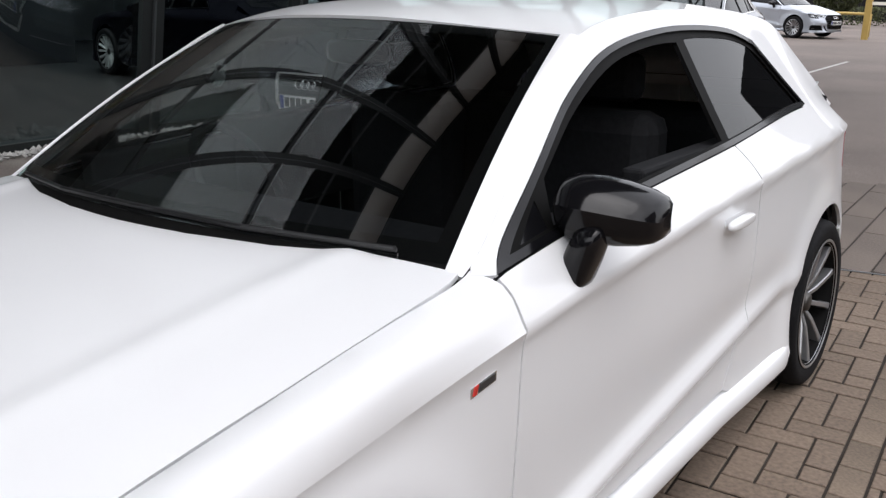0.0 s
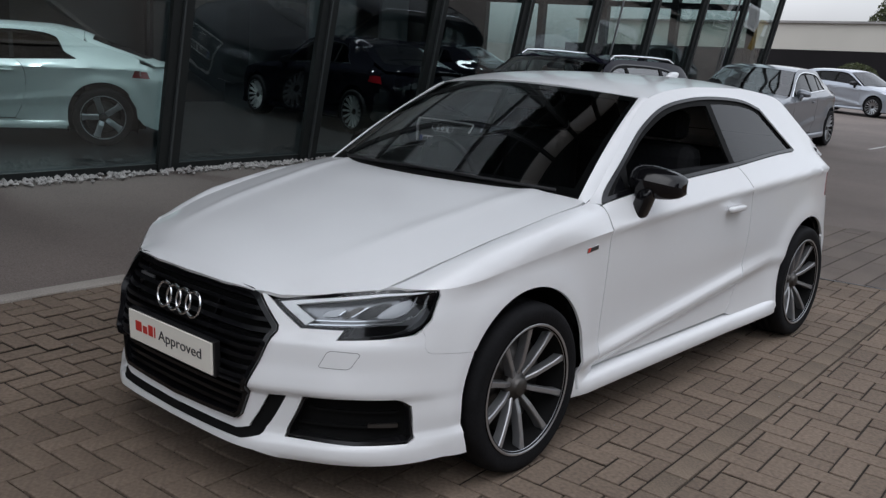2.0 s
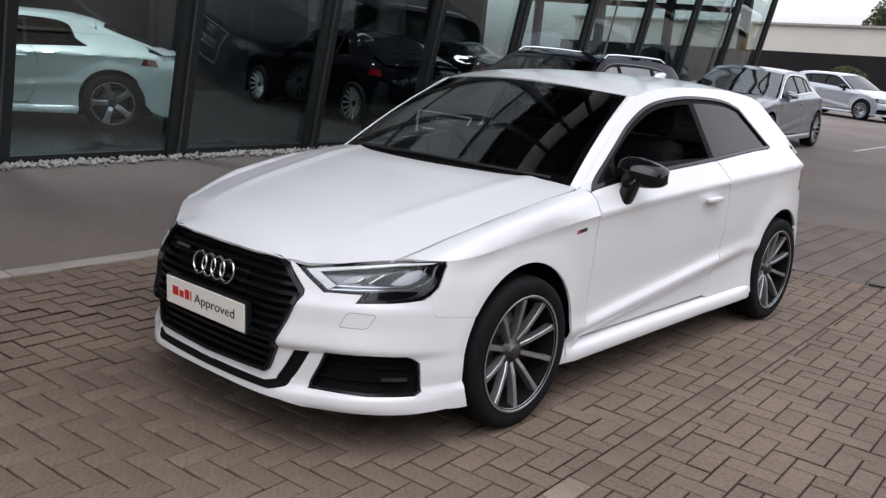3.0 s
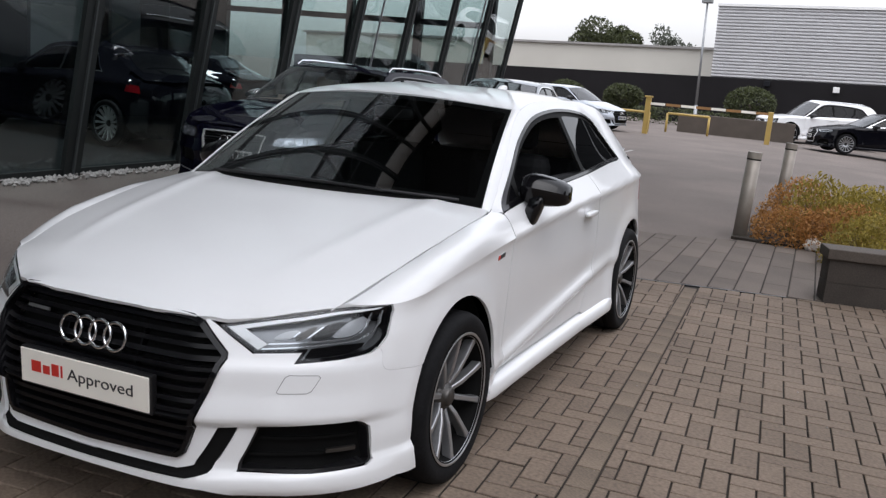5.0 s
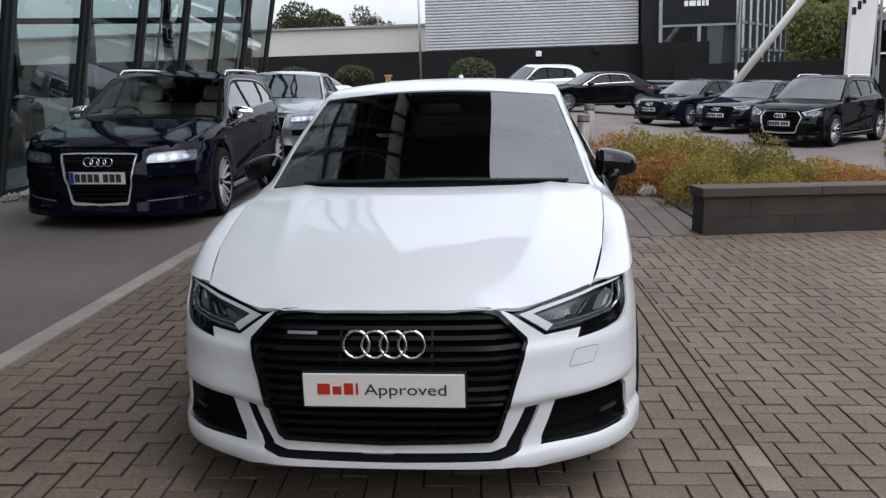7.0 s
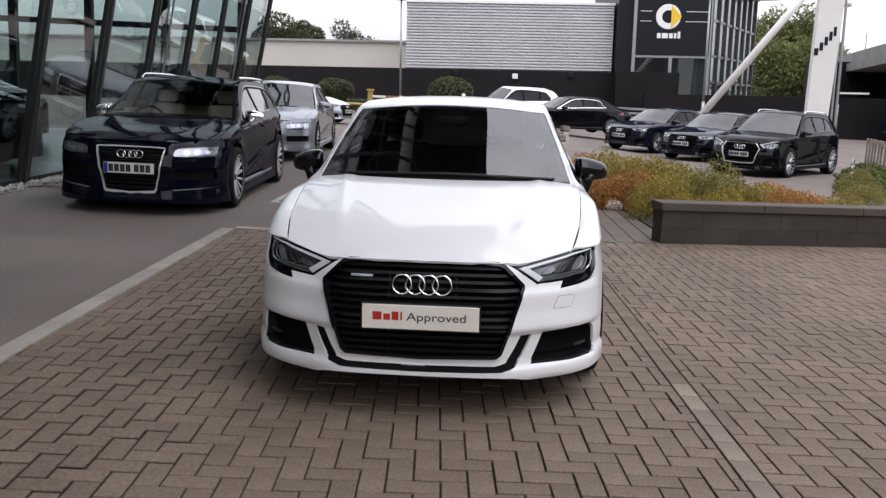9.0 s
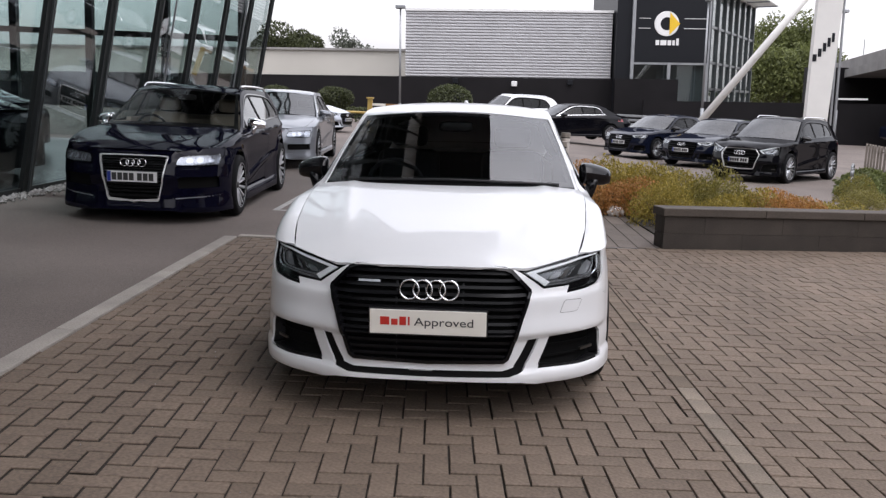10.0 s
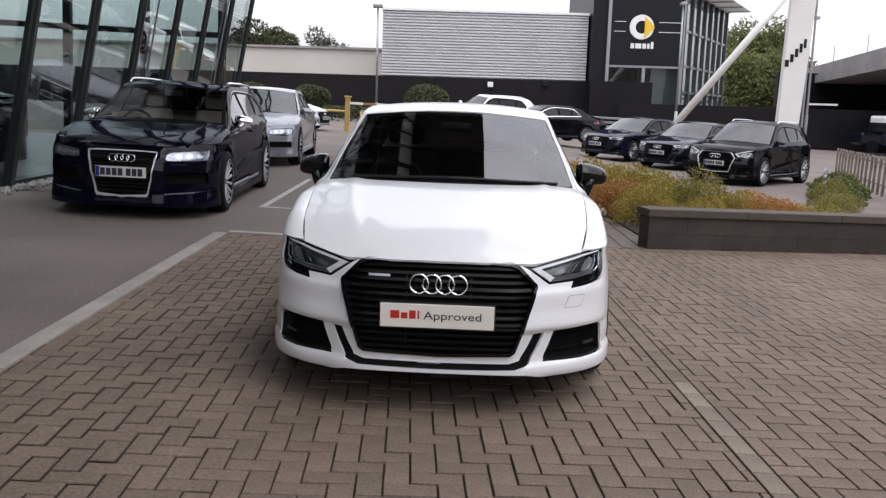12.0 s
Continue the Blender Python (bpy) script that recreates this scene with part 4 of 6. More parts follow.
        panel("window_trim", "wintrim", shrink(OPENING, 0.001), by_side, CHROME if bright_trim else GLOSSBLACK, surround, holes=[TRIM_HOLE], sink=-0.003, thick=0.008, side=s, fine=0.8)
        if not hero or s < 0:
            panel("door_window", "doorglass", DOORGLASS, by_side, CLEARSCREEN if hero else glass, door, sink=0.014, thick=0, side=s, fine=2)
        panel("corner_window", "cornerglass", CORNERGLASS, by_side, GLOSSBLACK, door, sink=0.008, thick=0, side=s)
        panel("quarter_window", "quarterglass", QUARTER, by_side, glass, side, sink=0.008, thick=0, side=s, fine=2)
        tail = panel("rear_bumper", "tail", TAIL, by_girth, paint, side=s)
        panel("tail_lamp", "taillamp", TAIL_LAMP, by_side, TAILRED, tail, sink=-0.002, thick=0.01, side=s)
        if four_door:
            panel("pillar_strip", "rearpillar", [(2.93, 1.075), (2.965, 1.075), (2.99, 1.318), (2.955, 1.318)], by_side, SEAL, side, sink=0.001, thick=0.006, side=s)
        # handle: a cup and a bar
        hy, hz = 2.492, 0.832
        panel("handle_cup", "cup", [(hy - 0.075, hz - 0.022), (hy + 0.07, hz - 0.022), (hy + 0.08, hz), (hy + 0.07, hz + 0.022), (hy - 0.075, hz + 0.022)], by_side, paint, door, sink=-0.001, thick=0.002, side=s)
        v, f = blob((0.030, 0.180, 0.028), 0.55, 10)
        px = float(by_side(np.array([[hy, hz]]))[0, 0])
        raw("door_handle", fit((v + [px + 0.022, hy, hz + 0.004]) * [s, 1, 1]), f if s > 0 else [q[::-1] for q in f], paint, door)
        if hero and s > 0:
            bd = panel("side_badge", "sidebadge", [(1.232, 0.775), (1.312, 0.783), (1.312, 0.802), (1.232, 0.794)], by_side, CHROME, sink=-0.001, thick=0.004, side=s)
            panel("red_mark", "redmark", [(1.240, 0.7785), (1.249, 0.7795), (1.255, 0.7955), (1.246, 0.7945)], by_side, PLATERED, bd, sink=-0.003, thick=0.003, side=s)
            panel("badge_infill", "badgedark", [(1.256, 0.7805), (1.306, 0.7855), (1.306, 0.799), (1.262, 0.7950)], by_side, PLATEDARK, bd, sink=-0.003, thick=0.003, side=s)
            # washer cover outline on the bumper
            flap = from_front([(0.592, 0.508), (0.610, 0.553), (0.620, 0.560), (0.688, 0.558), (0.694, 0.551), (0.676, 0.509), (0.666, 0.503), (0.598, 0.503)])
            panel("washer_flap_seam", "flapseam", flap, by_girth, LINER, holes=[shrink(flap, 0.0013)], sink=-0.0008, thick=0.001, side=s)
            panel("jet_cover", "flap", shrink(flap, 0.0013), by_girth, paint, sink=-0.001, thick=0.001, side=s)
        # headlamp
        if drl:
            lamp = panel("headlamp", "lamp_back", shrink(LAMP, -0.004), by_girth, LAMPDARK, sink=0.05, thick=0, side=s, fine=0.7)
            panel("lamp_rim", "lamp_rim", shrink(LAMP, -0.003), by_girth, GLOSSBLACK, lamp, holes=[shrink(LAMP, 0.006)], sink=0.004, thick=0.05, side=s, fine=0.6)
            guide = from_front([(0.432, 0.690), (0.56, 0.7135), (0.69, 0.7365), (0.789, 0.7450), (0.772, 0.7375), (0.69, 0.7285), (0.57, 0.7050), (0.478, 0.6860), (0.543, 0.6430), (0.522, 0.6265)])
            panel("light_guide", "guide", guide, by_girth, LAMPWHITE, lamp, sink=0.005, thick=0.012, side=s, fine=0.5)
            for k, line in enumerate(([(0.789, 0.742), (0.787, 0.695), (0.778, 0.668), (0.755, 0.652), (0.66, 0.6405), (0.53, 0.629)], [(0.768, 0.735), (0.766, 0.695), (0.757, 0.674), (0.738, 0.661), (0.65, 0.6515), (0.545, 0.644)])):
                low = [(x - 0.0022, z - 0.0022) for x, z in line]
                high = [(x + 0.0016, z + 0.0018) for x, z in line]
                panel("lower_strip", "strip%d" % k, from_front(high + low[::-1]), by_girth, LAMPBRIGHT, lamp, sink=0.010 + 0.006 * k, thick=0.008, side=s, fine=0.4)
            for k, (a, b) in enumerate((((0.602, 0.667), (0.614, 0.684)), ((0.637, 0.664), (0.667, 0.698)))):
                panel("reflector_bar", "bar%d" % k, from_front([(a[0], a[1]), (a[0] + 0.005, a[1]), (b[0] + 0.005, b[1]), (b[0], b[1])]), by_girth, LAMPBRIGHT, lamp, sink=0.020, thick=0.01, side=s, fine=0.4)
            for k, (x0, x1, z0, z1, material) in enumerate(((0.556, 0.596, 0.660, 0.690, ALLOY), (0.610, 0.634, 0.661, 0.700, STEEL), (0.650, 0.694, 0.663, 0.712, SATINBLACK), (0.700, 0.748, 0.668, 0.722, ALLOY))):
                lean_x = 0.55 * (z1 - z0)
                cell = smooth_path([(x0, z0), (x1, z0 + 0.003), (x1 + lean_x, z1), (x0 + lean_x, z1 - 0.008)], 4, True)
                panel("projector", "proj%d" % k, from_front(cell), by_girth, material, lamp, sink=0.034, thick=0.016, side=s, fine=0.4)
            panel("indicator", "indic", from_front([(0.645, 0.606), (0.70, 0.608), (0.745, 0.615), (0.770, 0.627), (0.776, 0.640), (0.72, 0.640), (0.655, 0.632)]), by_girth, GLOSSBLACK, lamp, sink=0.028, thick=0.01, side=s, fine=0.4)
            panel("lens", "lens", shrink(LAMP, 0.001), by_girth, LENS, lamp, sink=0.0015, thick=0, side=s, fine=0.7)
        else:
            lamp = panel("headlamp", "old_lamp_back", LAMP, by_girth, paint, sink=0.002, thick=0.01, side=s)
            panel("lamp_reflector", "old_lamp", OLD_LAMP, by_girth, OLDLAMP, lamp, sink=-0.002, thick=0.004, side=s, fine=0.6)
            panel("lamp_rim", "old_lamp_rim", shrink(OLD_LAMP, -0.004), by_girth, GLOSSBLACK, lamp, holes=[shrink(OLD_LAMP, 0.004)], sink=-0.012, thick=0.014, side=s, fine=0.6)
            for k, a in enumerate((0.56, 0.67, 0.79)):
                panel("projector", "old_proj%d" % k, [(a + 0.036 * math.cos(q), 0.600 + (a - 0.6) * 0.06 + 0.034 * math.sin(q)) for q in np.linspace(0, 2 * math.pi, 18)[:-1]], by_girth, LAMPBRIGHT, lamp, sink=-0.005, thick=0.004, side=s, fine=0.5)
            panel("lens", "old_lens", OLD_LAMP, by_girth, OLDLENS, lamp, sink=-0.012, thick=0, side=s, fine=0.7)
        # wing mirror
        v, f = mirror_shell()
        mr = raw("wing_mirror", fit(v * [s, 1, 1]), f if s > 0 else [q[::-1] for q in f], mirror or GLOSSBLACK)
        mr.parent = car
        v2, f2 = blob((0.07, 0.085, 0.15), 0.6, 10)
        v2[:, 0] -= 0.35 * v2[:, 2] * -1
        raw("mirror_stalk", fit((v2 + [0.840, 1.632, 0.925]) * [s, 1, 1]), f2 if s > 0 else [q[::-1] for q in f2], mirror if mirror and not hero else GLOSSBLACK, mr)
        # wheel housings
        for ay in (AXLE_F, AXLE_R):
            vv, ff = [], []
            for i, a in enumerate(np.linspace(-25, 205, 24)):
                for xx in (0.52, 0.800):
                    vv.append((s * xx, ay + (ARCH + 0.012) * math.cos(radians(a)), AXLE_Z + (ARCH + 0.012) * math.sin(radians(a))))
            ff = [(2 * i, 2 * i + 1, 2 * i + 3, 2 * i + 2) for i in range(23)] + [tuple(range(0, 48, 2))]
            raw("wheel_housing", fit(np.array(vv)), ff, LINER, car, smooth=False)
        for ay in axles:
            add_wheel(car, s * (0.755 if hero else 0.79 * kx - 0.02), ay, radius, style, face, hero)
    # underside and cabin
    bm = bmesh.new()
    box(bm, (-0.50, 0.30, 0.17), (0.50, 3.95, 0.30), 0.02)
    box(bm, (-0.80, 1.28, 0.185), (0.80, 3.08, 0.27), 0.02)
    box(bm, (-0.70, 0.40, 0.30), (0.70, 1.30, 0.60), 0.02)
    v = np.array([tuple(q.co) for q in bm.verts])
    for q, p in zip(bm.verts, fit(v)):
        q.co = p
    part("underbody", bm, LINER, car)
    inside = [("dashboard", [((-0.68, 1.32, 0.62), (0.68, 1.72, 0.925), 0.05)]), ("rear_bench", [((-0.62, 3.02, 0.5), (0.62, 3.31, 1.05), 0.06)]), ("parcel_shelf", [((-0.62, 3.3, 0.55), (0.62, 3.93, 0.985), 0.02)])]
    for s in (1, -1):
        inside.append(("front_seat", [((s * 0.37 - 0.24, 2.02, 0.42), (s * 0.37 + 0.24, 2.55, 0.62), 0.06), ((s * 0.37 - 0.22, 2.50, 0.55), (s * 0.37 + 0.22, 2.68, 1.10), 0.06), ((s * 0.37 - 0.13, 2.58, 1.12), (s * 0.37 + 0.13, 2.68, 1.27), 0.04)]))
        inside.append(("belt_lining", [((s * 0.735 - 0.03, 1.55, 0.70), (s * 0.735 + 0.03, 2.1, 0.985), 0.01), ((s * 0.730 - 0.03, 2.08, 0.70), (s * 0.730 + 0.03, 3.4, 1.028), 0.01)]))
    for nm, lumps in inside:
        bm = bmesh.new()
        for lo, hi, b in lumps:
            box(bm, lo, hi, b)
        v = np.array([tuple(q.co) for q in bm.verts])
        for q, p in zip(bm.verts, fit(v)):
            q.co = p
        part(nm, bm, cabin if cabin and nm != "dashboard" else INTERIOR, car)
    sv, sf = ring_torus((-0.37, 1.80, 0.90), 0.175, 0.015, axis_tilt=-0.35)
    raw("steering_wheel", fit(np.array(sv)), sf, INTERIOR, car)
    mv, mf = blob((0.22, 0.03, 0.065), 0.5, 8)
    raw("rear_view_mirror", fit(mv + [0, 1.92, 1.285]), mf, SATINBLACK, car)
    # number plate
    pz = 0.4765 if hero else 0.47 if drl else 0.428
    holder = new("number_plate")
    holder.empty_display_size = 0.1
    holder.parent = car
    base = fit(np.array([[0.0, -0.027 if hero else -0.030, pz]]))[0]
    holder.matrix_local = Matrix.Translation(base) @ pose(0, 0, 0, 2, 0, 0)
    one("plate_holder", SATINBLACK, holder, boxes=[((-0.266, -0.002, -0.064), (0.266, 0.022, 0.060))], bevel=0.003)
    one("plate_sheet", PLATEWHITE if hero else SIGNWHITE, holder, boxes=[((-0.260, -0.010, -0.0555), (0.260, -0.003, 0.0555))], bevel=0.002)
    face_up = Matrix.Translation((0, -0.0108, 0)) @ Matrix.Rotation(radians(90), 4, "X")
    if hero:
        x = -0.213
        for w, h in ((0.041, 0.037), (0.029, 0.028), (0.030, 0.039), (0.008, 0.039)):
            one("brand_block", PLATERED, holder, boxes=[((x, -0.0116, -0.014), (x + w, -0.0100, -0.014 + h))], bevel=0.0006)
            x += w + 0.008
        letters("Approved", 0.0525, "lettering", PLATEDARK, holder, Matrix.Translation((-0.062, 0, -0.014)) @ face_up @ Matrix.Diagonal((1.26, 1, 1, 1)))
    else:
        one("blue_band", PLATEBLUE, holder, boxes=[((-0.256, -0.0116, -0.052), (-0.218, -0.0100, 0.052))])
        for i in range(7):
            x = -0.210 + i * 0.060 + (0.025 if i > 3 else 0)
            one("plate_bar", PLATEDARK, holder, boxes=[((x, -0.0116, -0.0385), (x + 0.049, -0.0100, 0.0385))])
    if hero:
        # wipers at rest on the screen's foot, aerial on the roof
        for a, b in (((-0.55, 1.30), (0.02, 1.185)), ((0.02, 1.225), (0.62, 1.325))):
            bm = bmesh.new()
            steps = [by_screen(np.array([[u / 0.73, w]]))[0] for u, w in ((a[0], 0.035), ((a[0] + b[0]) / 2, 0.03), (b[0], 0.035))]
            for p, q in zip(steps, steps[1:]):
                tube(bm, Vector(p) + Vector((0, -0.008, 0.010)), Vector(q) + Vector((0, -0.008, 0.010)), 0.005, n=8)
                tube(bm, Vector(p) + Vector((0, -0.004, 0.006)), Vector(q) + Vector((0, -0.004, 0.006)), 0.005, n=6)
            part("wiper", bm, SATINBLACK, screen)
        v, f = blob((0.035, 0.13, 0.05), 0.8, 10)
        v[:, 1] += v[:, 2] * 0.9
        z = float(by_roof(np.array([[0.0, 3.35]]))[0, 2])
        raw("aerial", v + [0, 3.35, z + 0.018], f, paint, car)
    if rails:
        for s in (1, -1):
            bm = bmesh.new()
            pts = [fit(np.array([[s * (float(x_rail(y)) - 0.03), y, float(z_rail(y)) + (0.045 if 2.25 < y < 3.2 else 0.012)]]))[0] for y in (2.15, 2.3, 2.6, 2.9, 3.15, 3.28)]
            for p, q in zip(pts, pts[1:]):
                tube(bm, p, q, 0.014, n=8)
            part("roof_rail", bm, CHROME, car, "bright metal roof rail")
    return car


def warp_of(y_low, y_up, z_map, kx):
    """Carries the body onto another car's lengths, heights and width."""
    lo, up, zz = pchip(*zip(*y_low)), pchip(*zip(*y_up)), pchip(*zip(*z_map))

    def fn(p):
        t = np.clip((p[:, 2] - 0.93) / 0.22, 0, 1)
        y0, y1 = p[:, 1], p[:, 1]
        below = lo(y0) + np.minimum(y0, 0)
        return np.stack([p[:, 0] * kx, below * (1 - t) + (up(y1) + np.minimum(y1, 0)) * t, zz(p[:, 2])], 1)
    return fn


def size_of(length, wheelbase, front, radius, height, belt, kx, nose=0.72, roof_end=None, base_end=None, screen=(1.40, 2.0), sill=0.20):
    """A warp from main sizes; also the axles and the wheel radius."""
    k = radius / AXLE_Z
    a = ARCH * k
    f, r = front, front + wheelbase
    low = [(0, 0), (AXLE_F - ARCH, f - a), (AXLE_F, f), (AXLE_F + ARCH, f + a), (1.40, screen[0]), (2.6, (f + r) / 2 + 0.32), (AXLE_R - ARCH, r - a), (AXLE_R, r), (AXLE_R + ARCH, r + a), (4.22, length)]
    up = [(0, 0), (AXLE_F, f), (1.40, screen[0]), (1.98, screen[1]), (2.58, (f + r) / 2 + 0.30), (3.13, (f + r) / 2 + 0.30 + ((roof_end or r) - (f + r) / 2 - 0.30) * 0.72), (3.55, roof_end or r), (4.03, base_end or length - 0.15), (4.22, length)]
    zz = [(0, 0), (0.20, sill), (AXLE_Z, radius), (AXLE_Z + ARCH, radius + a), (0.735, max(nose, radius + a + 0.03)), (1.0, belt), (1.424, height), (1.6, height + 0.17)]
    return dict(warp=warp_of(low, up, zz, kx), kx=kx, axles=(f, r), radius=radius)

# ---------------------------------------------------------------- ground
def fall(x, y):
    """The car park drops a little beyond the planting."""
    a = min(max((x - 0.5) / 4, 0), 1) * min(max((y - 9) / 7, 0), 1)
    return -0.25 * a * a * (3 - 2 * a) * min(max((60 - y) / 25, 0), 1)


def dip(x):
    """The paving sags a little under one side of the white car."""
    t = min(max((-0.75 - x) / 1.65, 0), 1) if x > -2.4 else min(max((x + 3.72) / 1.32, 0), 1)
    return -0.038 * t * t * (3 - 2 * t)


def edge_line(x):
    """The far edge of the block paving, in line with the planter wall."""
    return 5.42 + 0.2126 * (x - 0.58)


def ground_sheet():
    xs = sorted(set([-900, -300, -100, -50] + list(range(-30, 41, 2)) + [60, 120, 300, 900]))
    ys = sorted(set([-900, -300, -100, -40] + list(range(-20, 71, 2)) + [100, 160, 300, 900]))
    verts = [(x, y, fall(x, y) - (0.12 if -3 < x < 1 and -9 < y < 5 else 0.012)) for y in ys for x in xs]
    k = len(xs)
    faces = [(j * k + i, j * k + i + 1, (j + 1) * k + i + 1, (j + 1) * k + i) for j in range(len(ys) - 1) for i in range(k - 1)]
    return tagged(raw("ground", verts, faces, ASPHALT), "grey worn asphalt of the forecourt and car park", "ground", kind="structure")


ground_sheet()


def flat(name, corners, z, material, label, category, kind="structure", thick=0.0):
    bm = bmesh.new()
    f = bm.faces.new([bm.verts.new((x, y, z)) for x, y in corners])
    if thick:
        r = bmesh.ops.extrude_face_region(bm, geom=[f])
        bmesh.ops.translate(bm, vec=(0, 0, -thick), verts=[q for q in r["geom"] if isinstance(q, bmesh.types.BMVert)])
    bmesh.ops.recalc_face_normals(bm, faces=bm.faces)
    return tagged(part(name, bm, material), label, category, kind=kind)


bed_x = [-3.72 + 0.17 * i for i in range(19)] + [-0.4, 0.58, 9.0]
bed_v, bed_f = [], []
for i, x in enumerate(bed_x):
    far_y = edge_line(x) if x > -1.7 else 4.86
    bed_v += [(x, -9, dip(x) - 0.0100), (x, far_y, dip(x) - 0.0100), (x, -9, -0.3), (x, far_y, -0.3)]
    if i:
        a, b = 4 * i - 4, 4 * i
        bed_f += [(a, b, b + 1, a + 1), (a + 1, b + 1, b + 3, a + 3), (b, a, a + 2, b + 2)]
pavement = tagged(raw("pavement", bed_v, bed_f, JOINT, smooth=False), "brown herringbone block paving with dark sandy joints", "pavement", kind="structure")
slab_bed = flat("pavement_setts", [(-1.7, edge_line(-1.7)), (0.58, edge_line(0.58)), (0.62, 8.25), (-0.15, 8.08), (-1.7, 7.42)], -0.005, JOINT, "grey-brown long setts laid side by side", "pavement")

# flush kerb round the paving
kerb = empty("kerb", "pale flush concrete kerb beside the brown paving", "kerb", kind="structure")
for i in range(15):
    one("kerb_stone", KERBM, kerb, boxes=[((-3.845, -8.9 + i * 0.915, -0.05), (-3.722, -8.9 + i * 0.915 + 0.907, 0.010))], bevel=0.006)
for i in range(2):
    one("kerb_stone", KERBM, kerb, boxes=[((-3.72 + i * 1.01, 4.862, -0.05), (-3.72 + i * 1.01 + 1.003, 4.965, 0.010))], bevel=0.006)

# painted bay lines on the asphalt
for a, b, c, d in ((-3.86, 7.02, -3.78, 11.0), (-3.78, 7.02, -1.9, 7.10), (-3.95, 17.2, -3.87, 21.0)):
    flat("bay_line", [(a, b), (c, b), (c, d), (a, d)], -0.008, PAINTLINE, "faded white bay line painted on the asphalt", "road marking")

# ---------------------------------------------------------------- leaning glass front of the showroom
LEAN_X, BASE_X = 0.168, -7.15


def on_front(y, z, out=0.0):
    return (BASE_X + LEAN_X * z + out, y, z)


def front_bar(name, y0, y1, z0, z1, deep, material, parent, out=0.0):
    bm = bmesh.new()
    v = []
    for o in (out - deep, out):
        for y, z in ((y0, z0), (y1, z0), (y1, z1), (y0, z1)):
            v.append(bm.verts.new(on_front(y, z, o)))
    for q in ((0, 1, 2, 3), (7, 6, 5, 4), (0, 4, 5, 1), (1, 5, 6, 2), (2, 6, 7, 3), (3, 7, 4, 0)):
        bm.faces.new([v[i] for i in q])
    bmesh.ops.recalc_face_normals(bm, faces=bm.faces)
    return part(name, bm, material, parent)


facade = empty("wall_glass_front", "outward-leaning showroom front of dark metal and green-tinted glass", "glass facade", kind="structure")
BAYS = [3.62 + 1.915 * i for i in range(-11, 9)]
TOP = 14.0
for i, y in enumerate(BAYS):
    front_bar("mullion", y - 0.115, y + 0.125, -0.02, TOP, 0.06, MULLION, facade, 0.02)
    front_bar("mullion_cap", y - 0.005, y + 0.015, 0.0, TOP, 0.035, MULLIONLIGHT, facade, 0.05)
for y0, y1 in zip(BAYS, BAYS[1:]):
    for z0, z1 in ((0.06, 3.72), (3.84, 7.5), (7.62, 9.7), (9.82, 11.9), (12.06, TOP - 0.12)):
        # top row is opaque white instead of glass, to mirror bright in the windscreen
        front_bar("pane", y0 + 0.10, y1 - 0.09, z0, z1, 0.012, FACADEGLASS if z0 < 12 else SHOWCEIL, facade, -0.05)
    for z in (0.0, 3.72, 7.5, 9.7, 11.92, TOP - 0.12):
        front_bar("transom", y0 + 0.102, y1 - 0.092, z, z + 0.12 if z else 0.07, 0.14, MULLION, facade, -0.005)
for y in (12.05, 16.70):
    front_bar("glazing_bead", y, y + 0.02, 0.07, 3.72, 0.03, GALV, facade, 0.0)
Y0, Y1 = BAYS[0], BAYS[-1]
room = [("floor_showroom", (-19, Y0, -0.03), (BASE_X - 0.3, Y1, 0.0), SHOWFLOOR, "dark polished tile floor of the showroom", "floor"),
        # added unseen wall, pale so the glazing looks brighter in the windscreen
        ("wall_upper", (-9.0, Y0, 7.62), (-8.8, Y1, 11.9), SHOWCEIL, "added unseen pale wall that brightens the upper glazing", "wall"),
        ("wall_back", (-19.2, Y0, 0), (-19, Y1, 7.2), SHOWWALL, "grey back wall of the showroom", "wall"),
        ("wall_end_near", (-19, Y0 - 0.2, 0), (-6.9, Y0, 7.4), SHOWWALL, "plain near end wall of the showroom", "wall"),
        ("ceiling", (-19, Y0, 7.2), (-8.7, Y1, 7.4), SHOWCEIL, "white showroom ceiling", "ceiling"),
        ("roof_showroom", (-19.2, Y0 - 0.2, 11.92), (-5.3, Y1 + 0.2, 12.06), MULLION, "flat dark metal showroom roof", "roof")]
for nm, lo, hi, material, label, cat in room:
    bm = bmesh.new()
    box(bm, lo, hi)
    tagged(part(nm, bm, material), label, cat, kind="structure")
end = empty("wall_glass_end", "glazed far end of the showroom with dark mullions", "glass facade", kind="structure")
for i in range(7):
    x = -18.9 + i * 1.93
    one("mullion", MULLION, end, boxes=[((x - 0.09, Y1 + 0.02, 0), (x + 0.09, Y1 + 0.2, 7.4))])
    if i < 6:
        for z0, z1 in ((0.08, 2.6), (2.74, 5.1), (5.24, 7.3)):
            one("pane" if i > 1 else "panel", FACADEGLASS if i > 1 else SHOWDARK, end, boxes=[((x + 0.09, Y1 + 0.1, z0), (x + 1.84, Y1 + 0.112, z1))])
        for z in (2.6, 5.1):
            one("transom", MULLION, end, boxes=[((x + 0.09, Y1 + 0.04, z), (x + 1.84, Y1 + 0.16, z + 0.14))])
